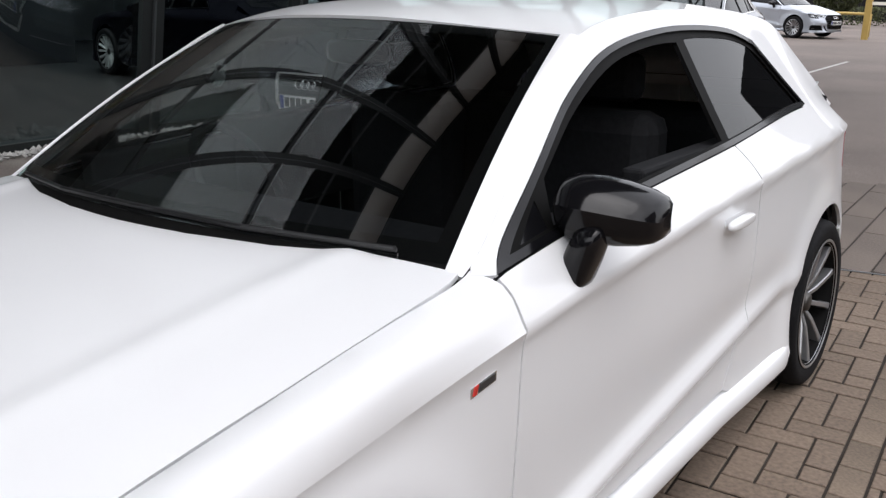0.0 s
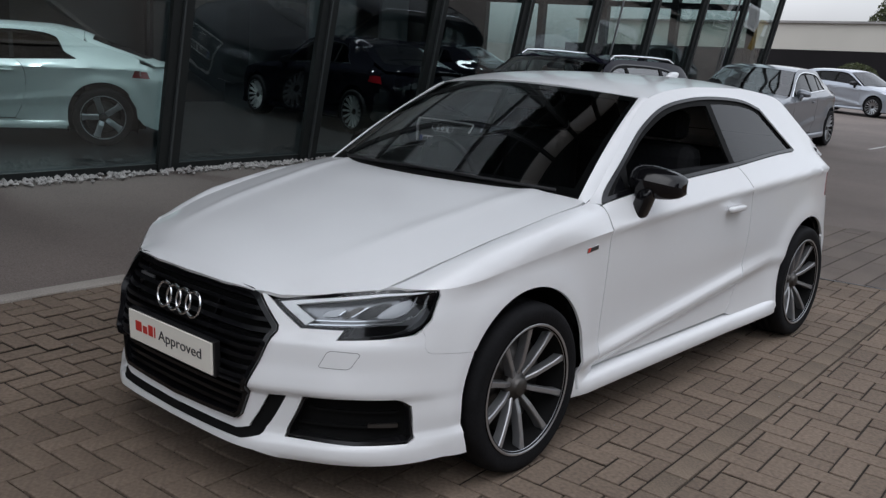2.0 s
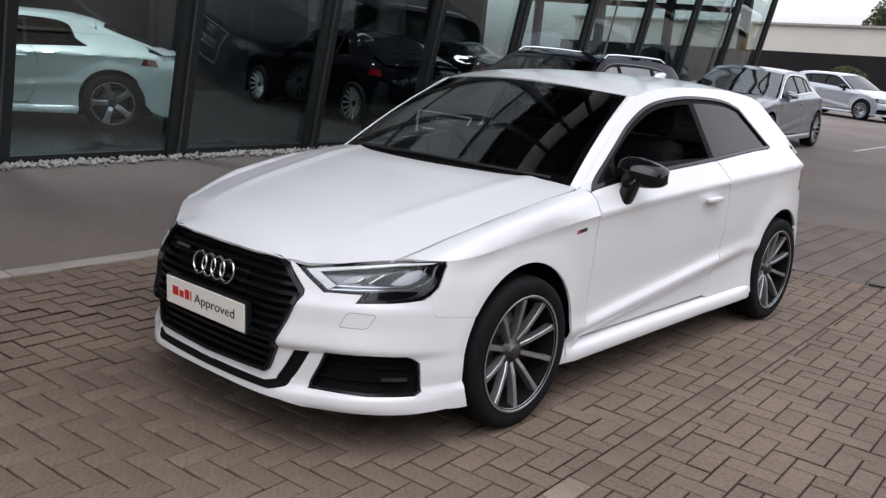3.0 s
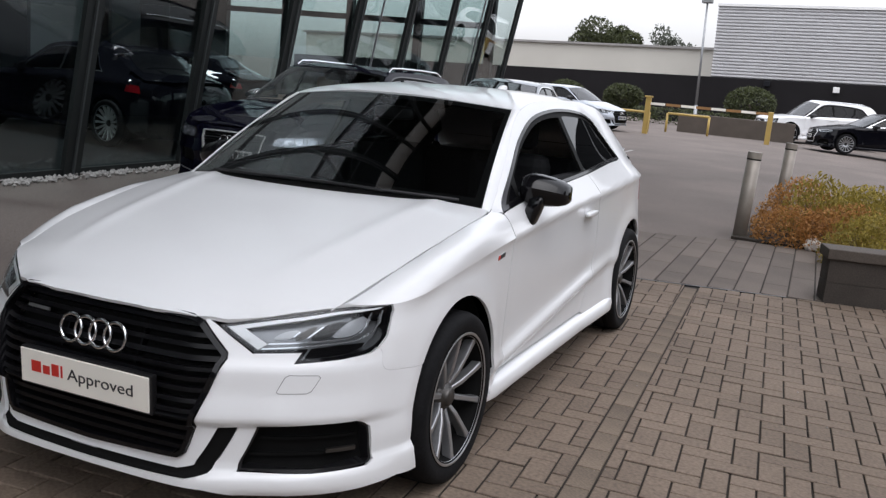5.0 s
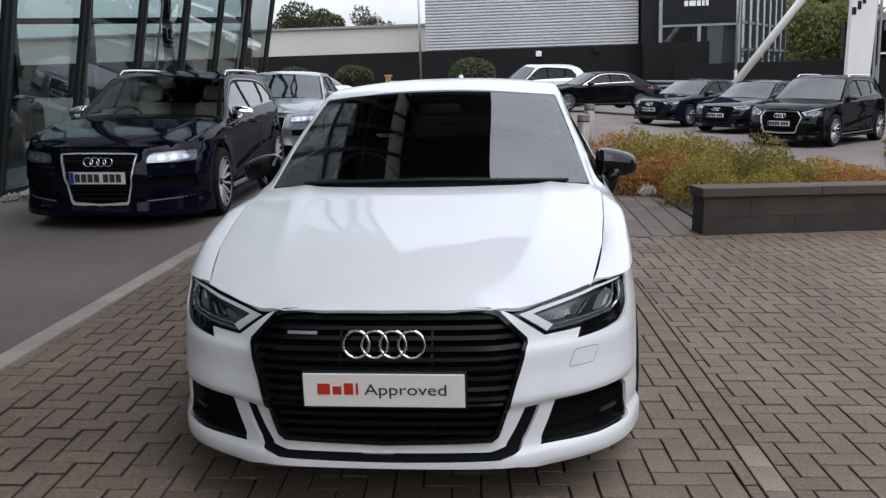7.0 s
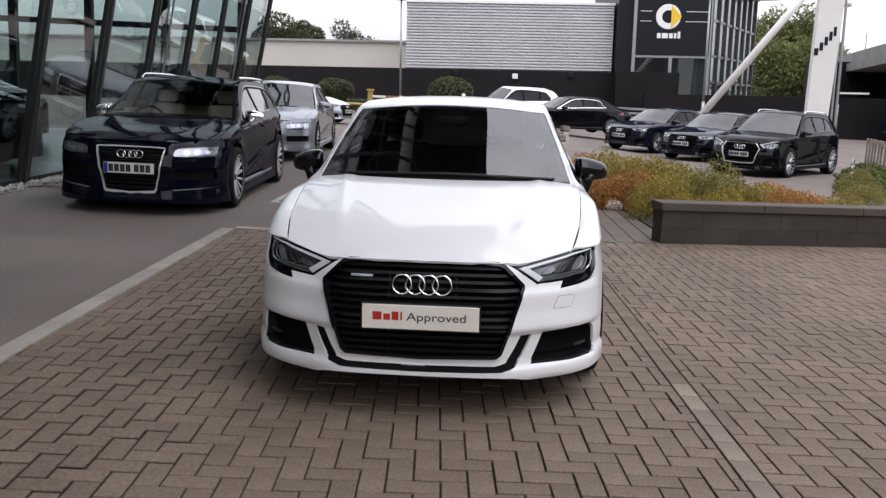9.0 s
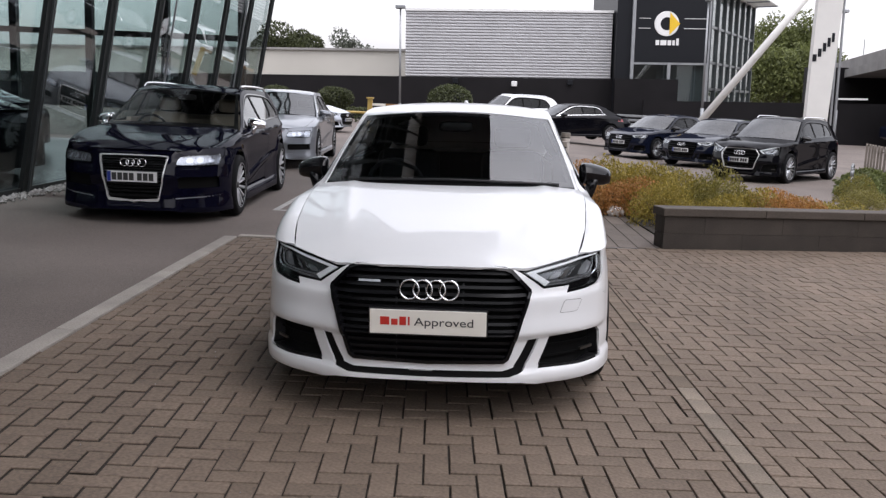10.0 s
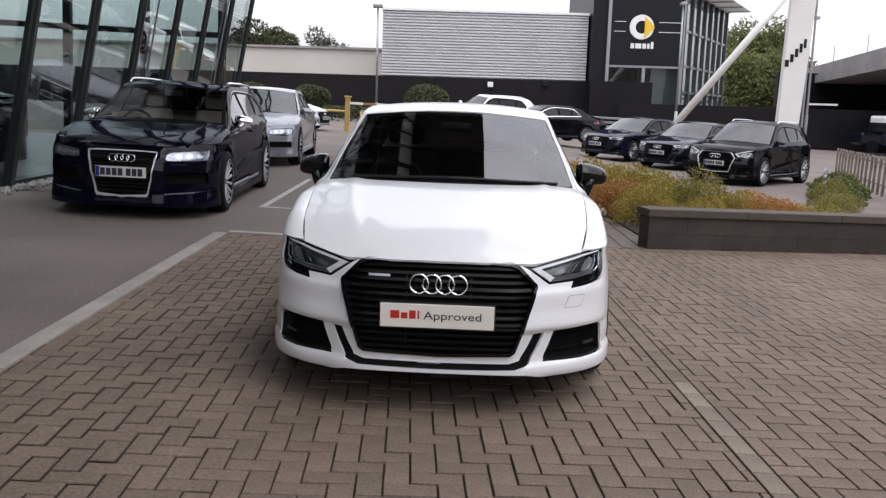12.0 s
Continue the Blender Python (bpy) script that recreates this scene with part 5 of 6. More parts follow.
# added lights with no known fixture, to brighten the showroom and its cars
for i, (x, y) in enumerate(((-9.5, 2.5), (-9.5, 8.0), (-13.5, 5.5), (-13.0, 11.5), (-9.8, 14.5), (-14, -2.0))):
    fix = empty("added_ceiling_light", "added square white light that brightens the showroom", "ceiling light", "showroom ceiling lights", Matrix.Translation((x, y, 7.2)))
    one("frame", MULLION, fix, boxes=[((-0.62, -0.62, -0.06), (0.62, 0.62, 0.0))])
    one("diffuser", SIGNWHITE, fix, boxes=[((-0.58, -0.58, -0.068), (0.58, 0.58, -0.061))])
    lamp = new("added_ceiling_lamp", bpy.data.lights.new("added_ceiling_lamp", "AREA"))
    lamp.data.size, lamp.data.energy, lamp.data.color, lamp.data.spread = 1.1, 95, (0.96, 1.0, 0.98), radians(75)
    lamp.matrix_world = Matrix.Translation((x, y, 7.12))
for i, (x, y, w, h, material, label) in enumerate(((-14.0, 8.6, 1.6, 3.3, SHOWDARK, "black display panel standing in the showroom"), (-18.5, 12.0, 3.0, 4.2, SHOWDARK, "tall black display wall in the showroom"),
                                                    (-17.5, 15.5, 1.7, 3.8, SHOWPALE, "pale green display panel standing in the showroom"), (-18.0, 19.0, 2.2, 4.0, SHOWPALE, "pale green display panel standing in the showroom"),
                                                    (-17.0, 5.4, 2.4, 4.0, SHOWDARK, "tall black display wall in the showroom"), (-17.5, 1.0, 2.6, 4.0, SHOWPALE, "pale green display panel standing in the showroom"))):
    bm = bmesh.new()
    box(bm, (x - 0.06, y - w / 2, 0), (x + 0.06, y + w / 2, h), 0.01)
    tagged(part("display_panel", bm, material), label, "partition", "showroom display panels")

# roof that runs out over the forecourt, mirrored in the glass of the car
eaves = empty("roof_overhang", "deep dark roof overhang high above the glass front", "roof", kind="structure")
one("soffit", SHOWDARK, eaves, boxes=[((-3.78, Y0, 14.0), (0.0, Y1 + 0.4, 14.15))])
one("fascia", MULLION, eaves, boxes=[((0.0, Y0, 13.98), (0.1, Y1 + 0.4, 14.7))])
one("roof_sheet", MULLION, eaves, boxes=[((-19.2, Y0 - 0.2, 14.55), (0.0, Y1 + 0.4, 14.7))])


# ---------------------------------------------------------------- buildings across the car park
def block(name, lo, hi, material, label="", category="", parent=None, bevel=0.0, kind="", group=""):
    bm = bmesh.new()
    box(bm, lo, hi, bevel)
    ob = part(name, bm, material, parent, label)
    if parent is None:
        ob.matrix_world = FAR
        tagged(ob, label, category, group, kind)
    return ob


block("wall_dark", (-32, 50.0, -1.0), (10.0, 50.5, 2.76), DARKWALLM, "long black clad wall across the car park", "wall", kind="structure")
block("wall_dark_low", (8.0, 47.0, -1.0), (26.0, 47.3, 1.55), DARKWALLM, "low black boundary fence behind the parked cars", "wall", kind="structure")
block("wall_dark_end", (6.6, 48.35, -1.0), (10.15, 48.75, 2.76), DARKWALLM, "end of the long black clad wall before the dealership", "wall", kind="structure")
cream = empty("low_building", "low flat-roofed building with a cream band above the black wall", "building", m=FAR)
block("wall", (-36, 58, -0.6), (-5.8, 70, 4.60), CREAM, parent=cream)
block("roof", (-36.2, 57.8, 4.60), (-5.8, 70, 4.74), CONCRETE, parent=cream)
shed = empty("shed", "warehouse clad in pale horizontal corrugated sheet above a black wall", "building", m=FAR)
block("wall", (-5.45, 50.1, 0), (6.55, 66, 6.5), CORRUGATED, parent=shed)
rib_v, rib_f = [], []
for i in range(22):
    z = 2.78 + i * 0.170
    k = len(rib_v)
    for dz, dy in ((0.0, 0.0), (0.035, -0.055), (0.095, -0.055), (0.13, 0.0)):
        rib_v += [(-5.46, 50.07 + dy, z + dz), (6.56, 50.07 + dy, z + dz)]
    rib_f += [(k + 2 * j, k + 2 * j + 1, k + 2 * j + 3, k + 2 * j + 2) for j in range(3)]
tagged(raw("cladding", rib_v, rib_f, CORRUGATED, shed, smooth=False), kind="stuff")
block("roof", (-5.5, 49.95, 6.52), (6.6, 66, 6.66), SIGNWHITE, parent=shed)
for x in (-2.5, 0.95, 4.2):
    lamp = empty("wall_light", "small floodlight on the black wall", "lamp", "wall floodlights", FAR @ Matrix.Translation((x, 49.95, 2.55 if x != 0.95 else 2.42)))
    one("bracket", SIGNBLACK, lamp, boxes=[((-0.04, -0.02, -0.02), (0.04, 0.04, 0.2))])
    one("lamp_head", SIGNWHITE if x == 0.95 else SIGNBLACK, lamp, boxes=[((-0.16, -0.2, -0.16), (0.16, -0.02, 0.14))], bevel=0.03)

dealer = empty("dealership", "two-storey glazed dealership with a black sign panel", "building", m=FAR)
block("corner_column", (6.68, 49.2, 0), (7.55, 60, 11.0), SIGNBLACK, parent=dealer)
block("core", (8.2, 53.2, 0), (12.0, 66, 10.2), SHOWWALL, parent=dealer)
sign = block("sign_panel", (7.72, 49.0, 3.72), (11.86, 49.25, 11.0), SIGNBLACK, parent=dealer)
ring = [(9.46 + v[1], 49.0 + v[0], 5.87 + v[2]) for v in lathe([(0.36, -0.06), (0.68, -0.06), (0.70, 0.0)], 40)[0]]
raw("sign_ring", ring, lathe([(0.36, -0.06), (0.68, -0.06), (0.70, 0.0)], 40)[1], SIGNWHITE, sign, smooth=False)
bm = bmesh.new()
tri = [bm.verts.new(p) for p in ((9.62, 48.92, 5.25), (10.2, 48.92, 5.87), (9.62, 48.92, 6.5))]
f = bm.faces.new(tri)
r = bmesh.ops.extrude_face_region(bm, geom=[f])
bmesh.ops.translate(bm, vec=(0, 0.07, 0), verts=[q for q in r["geom"] if isinstance(q, bmesh.types.BMVert)])
part("sign_arrow", bm, SIGNYELLOW, sign)
for i, w in enumerate((0.20, 0.34, 0.20, 0.14, 0.14)):
    x = 8.88 + sum((0.20, 0.34, 0.20, 0.14, 0.14)[:i]) + i * 0.07
    block("word_bar", (x, 48.95, 4.68), (x + w, 49.0, 4.96 if i != 4 else 5.06), SIGNWHITE, parent=sign)
for x0, x1 in ((7.9, 8.55), (10.45, 11.7)):
    for z in (5.6, 6.15):
        block("sign_line", (x0, 48.98, z), (x1, 49.0, z + 0.03), SIGNWHITE, parent=sign)
for i, x in enumerate((7.62, 9.72, 11.86)):
    block("post", (x - 0.09, 49.0, 0.0), (x + 0.09, 49.2, 3.72 if i == 1 else 11.0), GALV, parent=dealer)
block("sill_band", (7.7, 49.02, 3.60), (11.9, 49.2, 3.72), GALV, parent=dealer)
for x0, x1 in ((7.72, 9.63), (9.81, 11.77)):
    block("pane", (x0, 49.1, 1.1), (x1, 49.13, 3.58), FACADEGLASS, parent=dealer)
side_v = Vector((17.9 - 11.95, 61 - 49.1, 0))
turn = FAR @ Matrix.Translation((11.95, 49.1, 0)) @ Matrix.Rotation(math.atan2(side_v.y, side_v.x), 4, "Z")
wing = empty("dealership_wing", "long glazed side of the dealership with grey frames", "building", m=turn)
one("wall", SHOWWALL, wing, boxes=[((0.1, 0.12, 0), (side_v.length, 3.0, 7.95))])
one("roof", WHITEPAINT, wing, boxes=[((-0.1, -0.1, 8.0), (side_v.length + 0.6, 3.0, 8.3))])
for k in range(9):
    one("louvre", WHITEPAINT, wing, boxes=[((0.1, -1.5 + k * 0.16, 8.08), (side_v.length + 0.6, -1.40 + k * 0.16, 8.16))])
for k in range(5):
    x = 0.4 + k * side_v.length / 4.2
    one("bracket", GALV, wing, boxes=[((x - 0.05, -1.55, 8.0), (x + 0.05, -0.1, 8.08))])
for i in range(8):
    x = side_v.length * i / 7
    one("post", MULLIONLIGHT, wing, boxes=[((x - 0.06, -0.1, 0), (x + 0.06, 0.1, 8.0))])
for z in (2.2, 3.7, 5.7):
    one("rail", MULLIONLIGHT, wing, boxes=[((0.08, -0.04, z), (side_v.length - 0.08, 0.06, z + 0.14))])
for i in range(7):
    for z0, z1 in ((0.3, 2.2), (2.34, 3.7), (3.84, 5.7), (5.84, 7.9)):
        one("pane", FACADEGLASS, wing, boxes=[((side_v.length * i / 7 + 0.09, 0.03, z0), (side_v.length * (i + 1) / 7 - 0.09, 0.045, z1))])

# added dark blocks out of view, rear and side, that hold back skylight
back = empty("rear_light_block", "added dark block, unseen behind the forecourt, that cuts skylight", "building")
block("wall", (-24, -34, -1), (14, -30, 7.0), WALLBLOCK, parent=back)
block("roof", (-24.3, -34.3, 7.0), (14.3, -29.7, 7.3), MULLION, parent=back)
side_b = empty("side_light_block", "added tall dark block, unseen to one side, that cuts skylight", "building")
block("wall", (20, -30, -1), (25, 11, 14.5), WALLBLOCK, parent=side_b)
block("roof", (19.7, -30.3, 14.5), (25.3, 11.3, 14.8), MULLION, parent=side_b)

# pylon sign and its raking strut
pylon = empty("pylon_sign", "tall white fin sign with a raking white steel strut", "sign", m=FAR)
bm = bmesh.new()
prof = [(12.95, -0.4), (13.85, -0.4), (14.15, 5.3), (14.35, 9.5), (13.25, 9.5), (13.1, 5.3)]
f = bm.faces.new([bm.verts.new((x, 36, z)) for x, z in prof])
r = bmesh.ops.extrude_face_region(bm, geom=[f])
bmesh.ops.translate(bm, vec=(0, 0.35, 0), verts=[q for q in r["geom"] if isinstance(q, bmesh.types.BMVert)])
bmesh.ops.recalc_face_normals(bm, faces=bm.faces)
part("fin", bm, WHITEPAINT, pylon)
for x, z, w, h in ((13.06, 3.3, 0.17, 0.30), (13.27, 3.5, 0.15, 0.34), (13.46, 3.72, 0.14, 0.36), (13.64, 3.92, 0.13, 0.38), (13.81, 4.12, 0.12, 0.38)):
    block("letter_bar", (x, 35.985, z), (x + w, 36.0, z + h), SIGNBLACK, parent=pylon)
one("strut", WHITEPAINT, pylon, smooth=True, tubes=[((8.05, 35.8, 0.2), (14.85, 35.8, 8.9), 0.155, 0.155, 20)])
for x in (14.12, 14.3):
    one("mast", GALV, pylon, tubes=[((x, 36.2, -0.5), (x, 36.2, 8.5), 0.05)])

# elevated road with its dark underside
bridge = empty("flyover", "concrete elevated road with a dark space underneath", "bridge", m=FAR)
bm = bmesh.new()
a, b = Vector((24.6, 64, 3.2)), Vector((20.6, 36, 4.1))
for z0, z1, o in ((0.0, 0.55, 0.0), (0.55, 1.25, 0.25)):
    v = [bm.verts.new(p) for p in ((a.x + o, a.y, a.z + z0), (a.x + 14, a.y, a.z + z0), (b.x + 14, b.y, b.z + z0), (b.x + o, b.y, b.z + z0),
                                   (a.x + o, a.y, a.z + z1), (a.x + 14, a.y, a.z + z1), (b.x + 14, b.y, b.z + z1), (b.x + o, b.y, b.z + z1))]
    for q in ((3, 2, 1, 0), (4, 5, 6, 7), (0, 1, 5, 4), (1, 2, 6, 5), (2, 3, 7, 6), (3, 0, 4, 7)):
        bm.faces.new([v[i] for i in q])
part("deck", bm, CONCRETE, bridge)
one("abutment", DARKWALLM, bridge, boxes=[((21.5, 60, -1), (40, 60.6, 4.0)), ((30, 30, -1), (30.6, 60, 4.2))])
for k in range(5):
    p = a.lerp(b, k / 4)
    one("rail_post", GALV, bridge, tubes=[((p.x + 0.35, p.y, p.z + 1.2), (p.x + 0.35, p.y, p.z + 2.3), 0.03)])
one("strip_light", SIGNWHITE, bridge, boxes=[((18.6, 46.9, 1.75), (20.2, 46.98, 1.85))])


def lamp_post(x, y, h, label, head=0.5):
    post = empty("street_lamp", label, "street lamp", "street lamps", FAR @ Matrix.Translation((x, y, 0)))
    one("pole", GALV, post, smooth=True, tubes=[((0, 0, -0.8), (0, 0, 1.2), 0.085, 0.085, 14), ((0, 0, 1.2), (0, 0, h), 0.06, 0.045, 14)])
    one("lamp_head", GALV, post, boxes=[((-head / 2, -0.2, h), (head / 2, 0.2, h + 0.18))], bevel=0.04)


lamp_post(-5.2, 43, 5.95, "slim grey lamp column with a box head")
lamp_post(17.78, 45, 6.2, "slim grey lamp column beside the pylon", 0.4)
lamp_post(10.5, 44, 6.6, "grey camera mast in front of the dealership", 0.3)

# ---------------------------------------------------------------- the white hatchback
make_car("hatchback", "white three-door hatchback with black grille and mirrors on block paving", "car",
         pose(-1.599, 0.028, -0.019, 0, 0, -2.04) @ pose(0, 0, 0, 0, -1.39, 0), WHITE, hero=True, res=0.028, style="ten", face=ALLOY, four_door=False)

# ---------------------------------------------------------------- other cars
ESTATE = size_of(4.93, 2.85, 0.96, 0.345, 1.46, 1.0, 1.065, nose=0.76, roof_end=4.45, base_end=4.80, screen=(1.55, 2.2), sill=0.13)
make_car("estate_car", "dark navy estate car with chrome grille frame and silver mirrors", "car", pose(-4.985, 5.44, 0, 0, 0, 2.6), NAVY,
         style="multi", chrome_frame=True, rails=True, mirror=CHROME, face=WHEELSILVER, glass=ESTATEGLASS, cabin=TANCLOTH, screen_glass=CLEARSCREEN, drl=False, res=0.045, **ESTATE)
LIMO = size_of(5.14, 2.99, 0.95, 0.34, 1.46, 1.0, 1.09, nose=0.76, roof_end=3.75, base_end=4.55, screen=(1.55, 2.2))
make_car("saloon", "silver executive saloon parked along the glass showroom front", "car", pose(-5.33, 12.75, 0, 0, 0, 3), SHADEDSILVER,
         style="multi", chrome_frame=True, bright_trim=True, mirror=SHADEDSILVER, drl=False, res=0.07, **LIMO)
HATCH_SIZE = size_of(4.31, 2.63, 0.87, 0.318, 1.44, 1.0, 1.0, nose=0.73, roof_end=3.75, base_end=4.1, screen=(1.40, 2.0))
make_car("hatchback", "silver five-door hatchback parked by the yellow barrier", "car", pose(-6.15, 30.2, 0, 0, 0, 70), SILVER, res=0.09, style="multi", **HATCH_SIZE)
SUV = size_of(4.63, 2.81, 0.90, 0.37, 1.61, 1.08, 1.07, nose=0.88, roof_end=4.0, base_end=4.45, screen=(1.45, 2.05))
BIGSUV = size_of(5.05, 2.99, 0.92, 0.385, 1.74, 1.12, 1.11, nose=0.92, roof_end=4.4, base_end=4.85, screen=(1.50, 2.15))
MID = size_of(4.72, 2.82, 0.88, 0.335, 1.43, 0.98, 1.045, nose=0.74, roof_end=3.45, base_end=4.20, screen=(1.48, 2.12))
BIG = size_of(4.92, 2.91, 0.91, 0.34, 1.455, 0.99, 1.06, nose=0.75, roof_end=3.6, base_end=4.35, screen=(1.52, 2.15))


def parked(x, y, rz):
    return pose(x, y, fall(x, y) - 0.012, 0, 0, rz)


make_car("suv", "black compact SUV with roof bars and chrome grille frame", "car", parked(5.1, 18.45, -41), BLACKP, group="cars in the far row", style="multi", face=LAMPBRIGHT, chrome_frame=True, rails=True, res=0.07, **SUV)
make_car("saloon", "black saloon parked between two other dark cars", "car", parked(4.72, 23.0, -43), DARKBLUE, group="cars in the far row", style="multi", res=0.07, **BIG)
make_car("saloon", "dark blue saloon parked in the far row", "car", parked(3.35, 25.9, -48), DARKBLUE, group="cars in the far row", style="multi", res=0.08, **MID)
make_car("saloon", "black saloon parked sideways by the black wall", "car", parked(0.1, 32.6, -72), BLACKP, group="cars in the far row", style="multi", bright_trim=True, chrome_frame=True, res=0.09, **LIMO)
make_car("suv", "large white SUV parked by the black wall", "car", parked(-1.95, 36.9, -62), WHITE, group="cars in the far row", style="five", chrome_frame=True, rails=True, res=0.09, **BIGSUV)

# showroom cars
COUPE = size_of(4.22, 2.50, 0.86, 0.342, 1.37, 0.95, 1.03, nose=0.72, roof_end=3.05, base_end=4.06, screen=(1.35, 1.88))
make_car("coupe", "pale coupe with dark alloy wheels on the showroom floor", "car", pose(-11.34, 1.43, 0, 0, 0, -29), PALE, group="cars in the showroom", style="five", four_door=False, res=0.05, face=ALLOYCUT, **COUPE)
make_car("saloon", "black saloon on the dark showroom floor", "car", pose(-12.61, 9.56, 0, 0, 0, -99), BLACKP, group="cars in the showroom", style="multi", face=SATINALU, bright_trim=True, res=0.08, **BIG)
make_car("saloon", "black saloon further back in the showroom", "car", pose(-14.6, 13.2, 0, 0, 0, -80), BLACKP, group="cars in the showroom", style="multi", res=0.09, **MID)

# a small white van under the flyover
van = empty("van", "small white and dark blue van under the elevated road", "van", m=FAR @ Matrix.Translation((21.3, 44, -0.68)))
one("body", SIGNWHITE, van, boxes=[((0.2, 0, 1.15), (2.9, 1.7, 1.95))], bevel=0.12)
one("lower_body", DARKBLUE, van, boxes=[((0.2, 0.01, 0.4), (2.9, 1.69, 1.145))], bevel=0.05)
one("bonnet", DARKBLUE, van, boxes=[((-0.9, 0.05, 0.4), (0.4, 1.65, 1.05))], bevel=0.12)
one("window", SIGNBLACK, van, boxes=[((-0.15, -0.01, 1.1), (0.5, 1.0, 1.6))], bevel=0.03)
for x in (-0.3, 2.3):
    one("wheel", RUBBER, van, tubes=[((x, -0.03, 0.32), (x, 0.2, 0.32), 0.32, 0.32, 20)])


# ---------------------------------------------------------------- planting
def leaves(n, radii, size, seed, low=-0.2, shell=0.55, lumps=7):
    """Leaf quads strewn through a lumpy mound."""
    rng = np.random.default_rng(seed)
    d = rng.normal(size=(n, 3))
    d /= np.linalg.norm(d, axis=1)[:, None]
    bump = np.ones(n)
    for _ in range(lumps):
        c = rng.normal(size=3)
        c /= np.linalg.norm(c)
        bump += rng.uniform(-0.16, 0.26) * np.exp(-((1 - d @ c) / 0.18) ** 2)
    r = bump * (shell + (1 - shell) * rng.random(n) ** 0.5)
    p = d * r[:, None] * np.array(radii)
    p = p[p[:, 2] > low * radii[2]]
    n = len(p)
    u = rng.normal(size=(n, 3)) + np.array([0, 0, 0.1])
    u /= np.linalg.norm(u, axis=1)[:, None]
    w = np.cross(u, rng.normal(size=(n, 3)) + [0, 0, 1.2])
    w /= np.linalg.norm(w, axis=1)[:, None] + 1e-9
    s = size * rng.uniform(0.6, 1.3, n)[:, None]
    h = np.cross(u, w)
    v = np.stack([p - u * s, p + w * s * 0.42 + h * s * 0.12, p + u * s, p - w * s * 0.42 + h * s * 0.12], 1).reshape(-1, 3)
    k = np.arange(n)[:, None] * 4
    return v, (k + np.array([0, 1, 2])).tolist() + (k + np.array([0, 2, 3])).tolist()


flat("planting_bed", [(-0.35, 8.12), (0.62, 8.05), (0.72, 5.74), (3.6, 6.36), (4.0, 7.9), (3.0, 9.0), (1.9, 10.3), (-0.1, 10.6)], 0.02, SOIL, "dark soil of the shrub bed behind the low wall", "soil", thick=0.1)
rng = random.Random(4)
# across, along, radius, height, kind
SHRUBS = [(0.25, 8.40, 0.45, 0.42, 0), (0.70, 8.30, 0.48, 0.50, 0), (1.15, 7.95, 0.46, 0.52, 1), (0.55, 9.0, 0.50, 0.60, 1), (1.05, 8.8, 0.52, 0.64, 3), (0.30, 9.6, 0.50, 0.60, 0), (1.45, 8.6, 0.50, 0.58, 1),
          (0.95, 9.6, 0.50, 0.66, 1), (1.50, 9.5, 0.50, 0.58, 2), (0.98, 7.35, 0.40, 0.48, 1), (1.12, 6.85, 0.27, 0.40, 1), (1.42, 6.65, 0.33, 0.40, 1)]
SHRUBS += [(1.55, 7.6, 0.42, 0.52, 2), (1.95, 7.9, 0.42, 0.54, 2), (1.72, 7.0, 0.38, 0.46, 1), (2.0, 8.6, 0.45, 0.46, 1), (2.15, 7.35, 0.38, 0.46, 3), (2.45, 7.7, 0.42, 0.47, 0), (2.35, 6.9, 0.35, 0.44, 0), (2.68, 7.1, 0.35, 0.41, 0),
           (2.95, 7.3, 0.42, 0.37, 3), (3.3, 7.6, 0.42, 0.34, 1), (3.0, 6.8, 0.35, 0.35, 2), (3.6, 7.4, 0.36, 0.28, 3), (2.9, 8.1, 0.40, 0.35, 1)]
SHRUBS += [(5.15, 11.3, 0.36, 0.22, 2), (5.55, 12.2, 0.40, 0.28, 2), (5.80, 13.2, 0.42, 0.44, 2)]
KINDS = [(LEAFORANGE, "golden-orange low shrub in the planting bed"), (LEAFYELLOW, "yellow-green low shrub in the planting bed"), (LEAFOLIVE, "olive-green low shrub in the planting bed"), (LEAFYELLOW, "pale yellow ground-cover shrub in the planting bed")]
_bush = {}
for i, (x, y, r, h, kind) in enumerate(SHRUBS):
    h *= rng.uniform(0.9, 1.12)
    key = (kind, i % 3)
    if key not in _bush:
        v, f = leaves(5200, (1, 1, 1), 0.048, 20 + kind * 3 + i % 3, low=-0.1, shell=0.5)
        me = bpy.data.meshes.new("foliage")
        me.from_pydata(v.tolist(), [], f)
        me.materials.append(KINDS[kind][0])
        st = bmesh.new()
        for q in range(14):
            a = q * 2.4
            tube(st, (0, 0, -0.2), (0.6 * math.cos(a), 0.6 * math.sin(a), 0.55), 0.012, 0.005, 5)
        sm = bpy.data.meshes.new("stem")
        st.to_mesh(sm)
        st.free()
        sm.materials.append(BARK)
        _bush[key] = (me, sm)
    shrub = empty("shrub", KINDS[kind][1], "shrub", "shrubs in the bed", Matrix.Translation((x, y, fall(x, y) + 0.02)) @ Matrix.Rotation(rng.uniform(0, 6.28), 4, "Z") @ Matrix.Diagonal((r, r, h, 1)))
    for nm, me in zip(("foliage", "stem"), _bush[key]):
        ob = new(nm, me)
        ob.parent = shrub

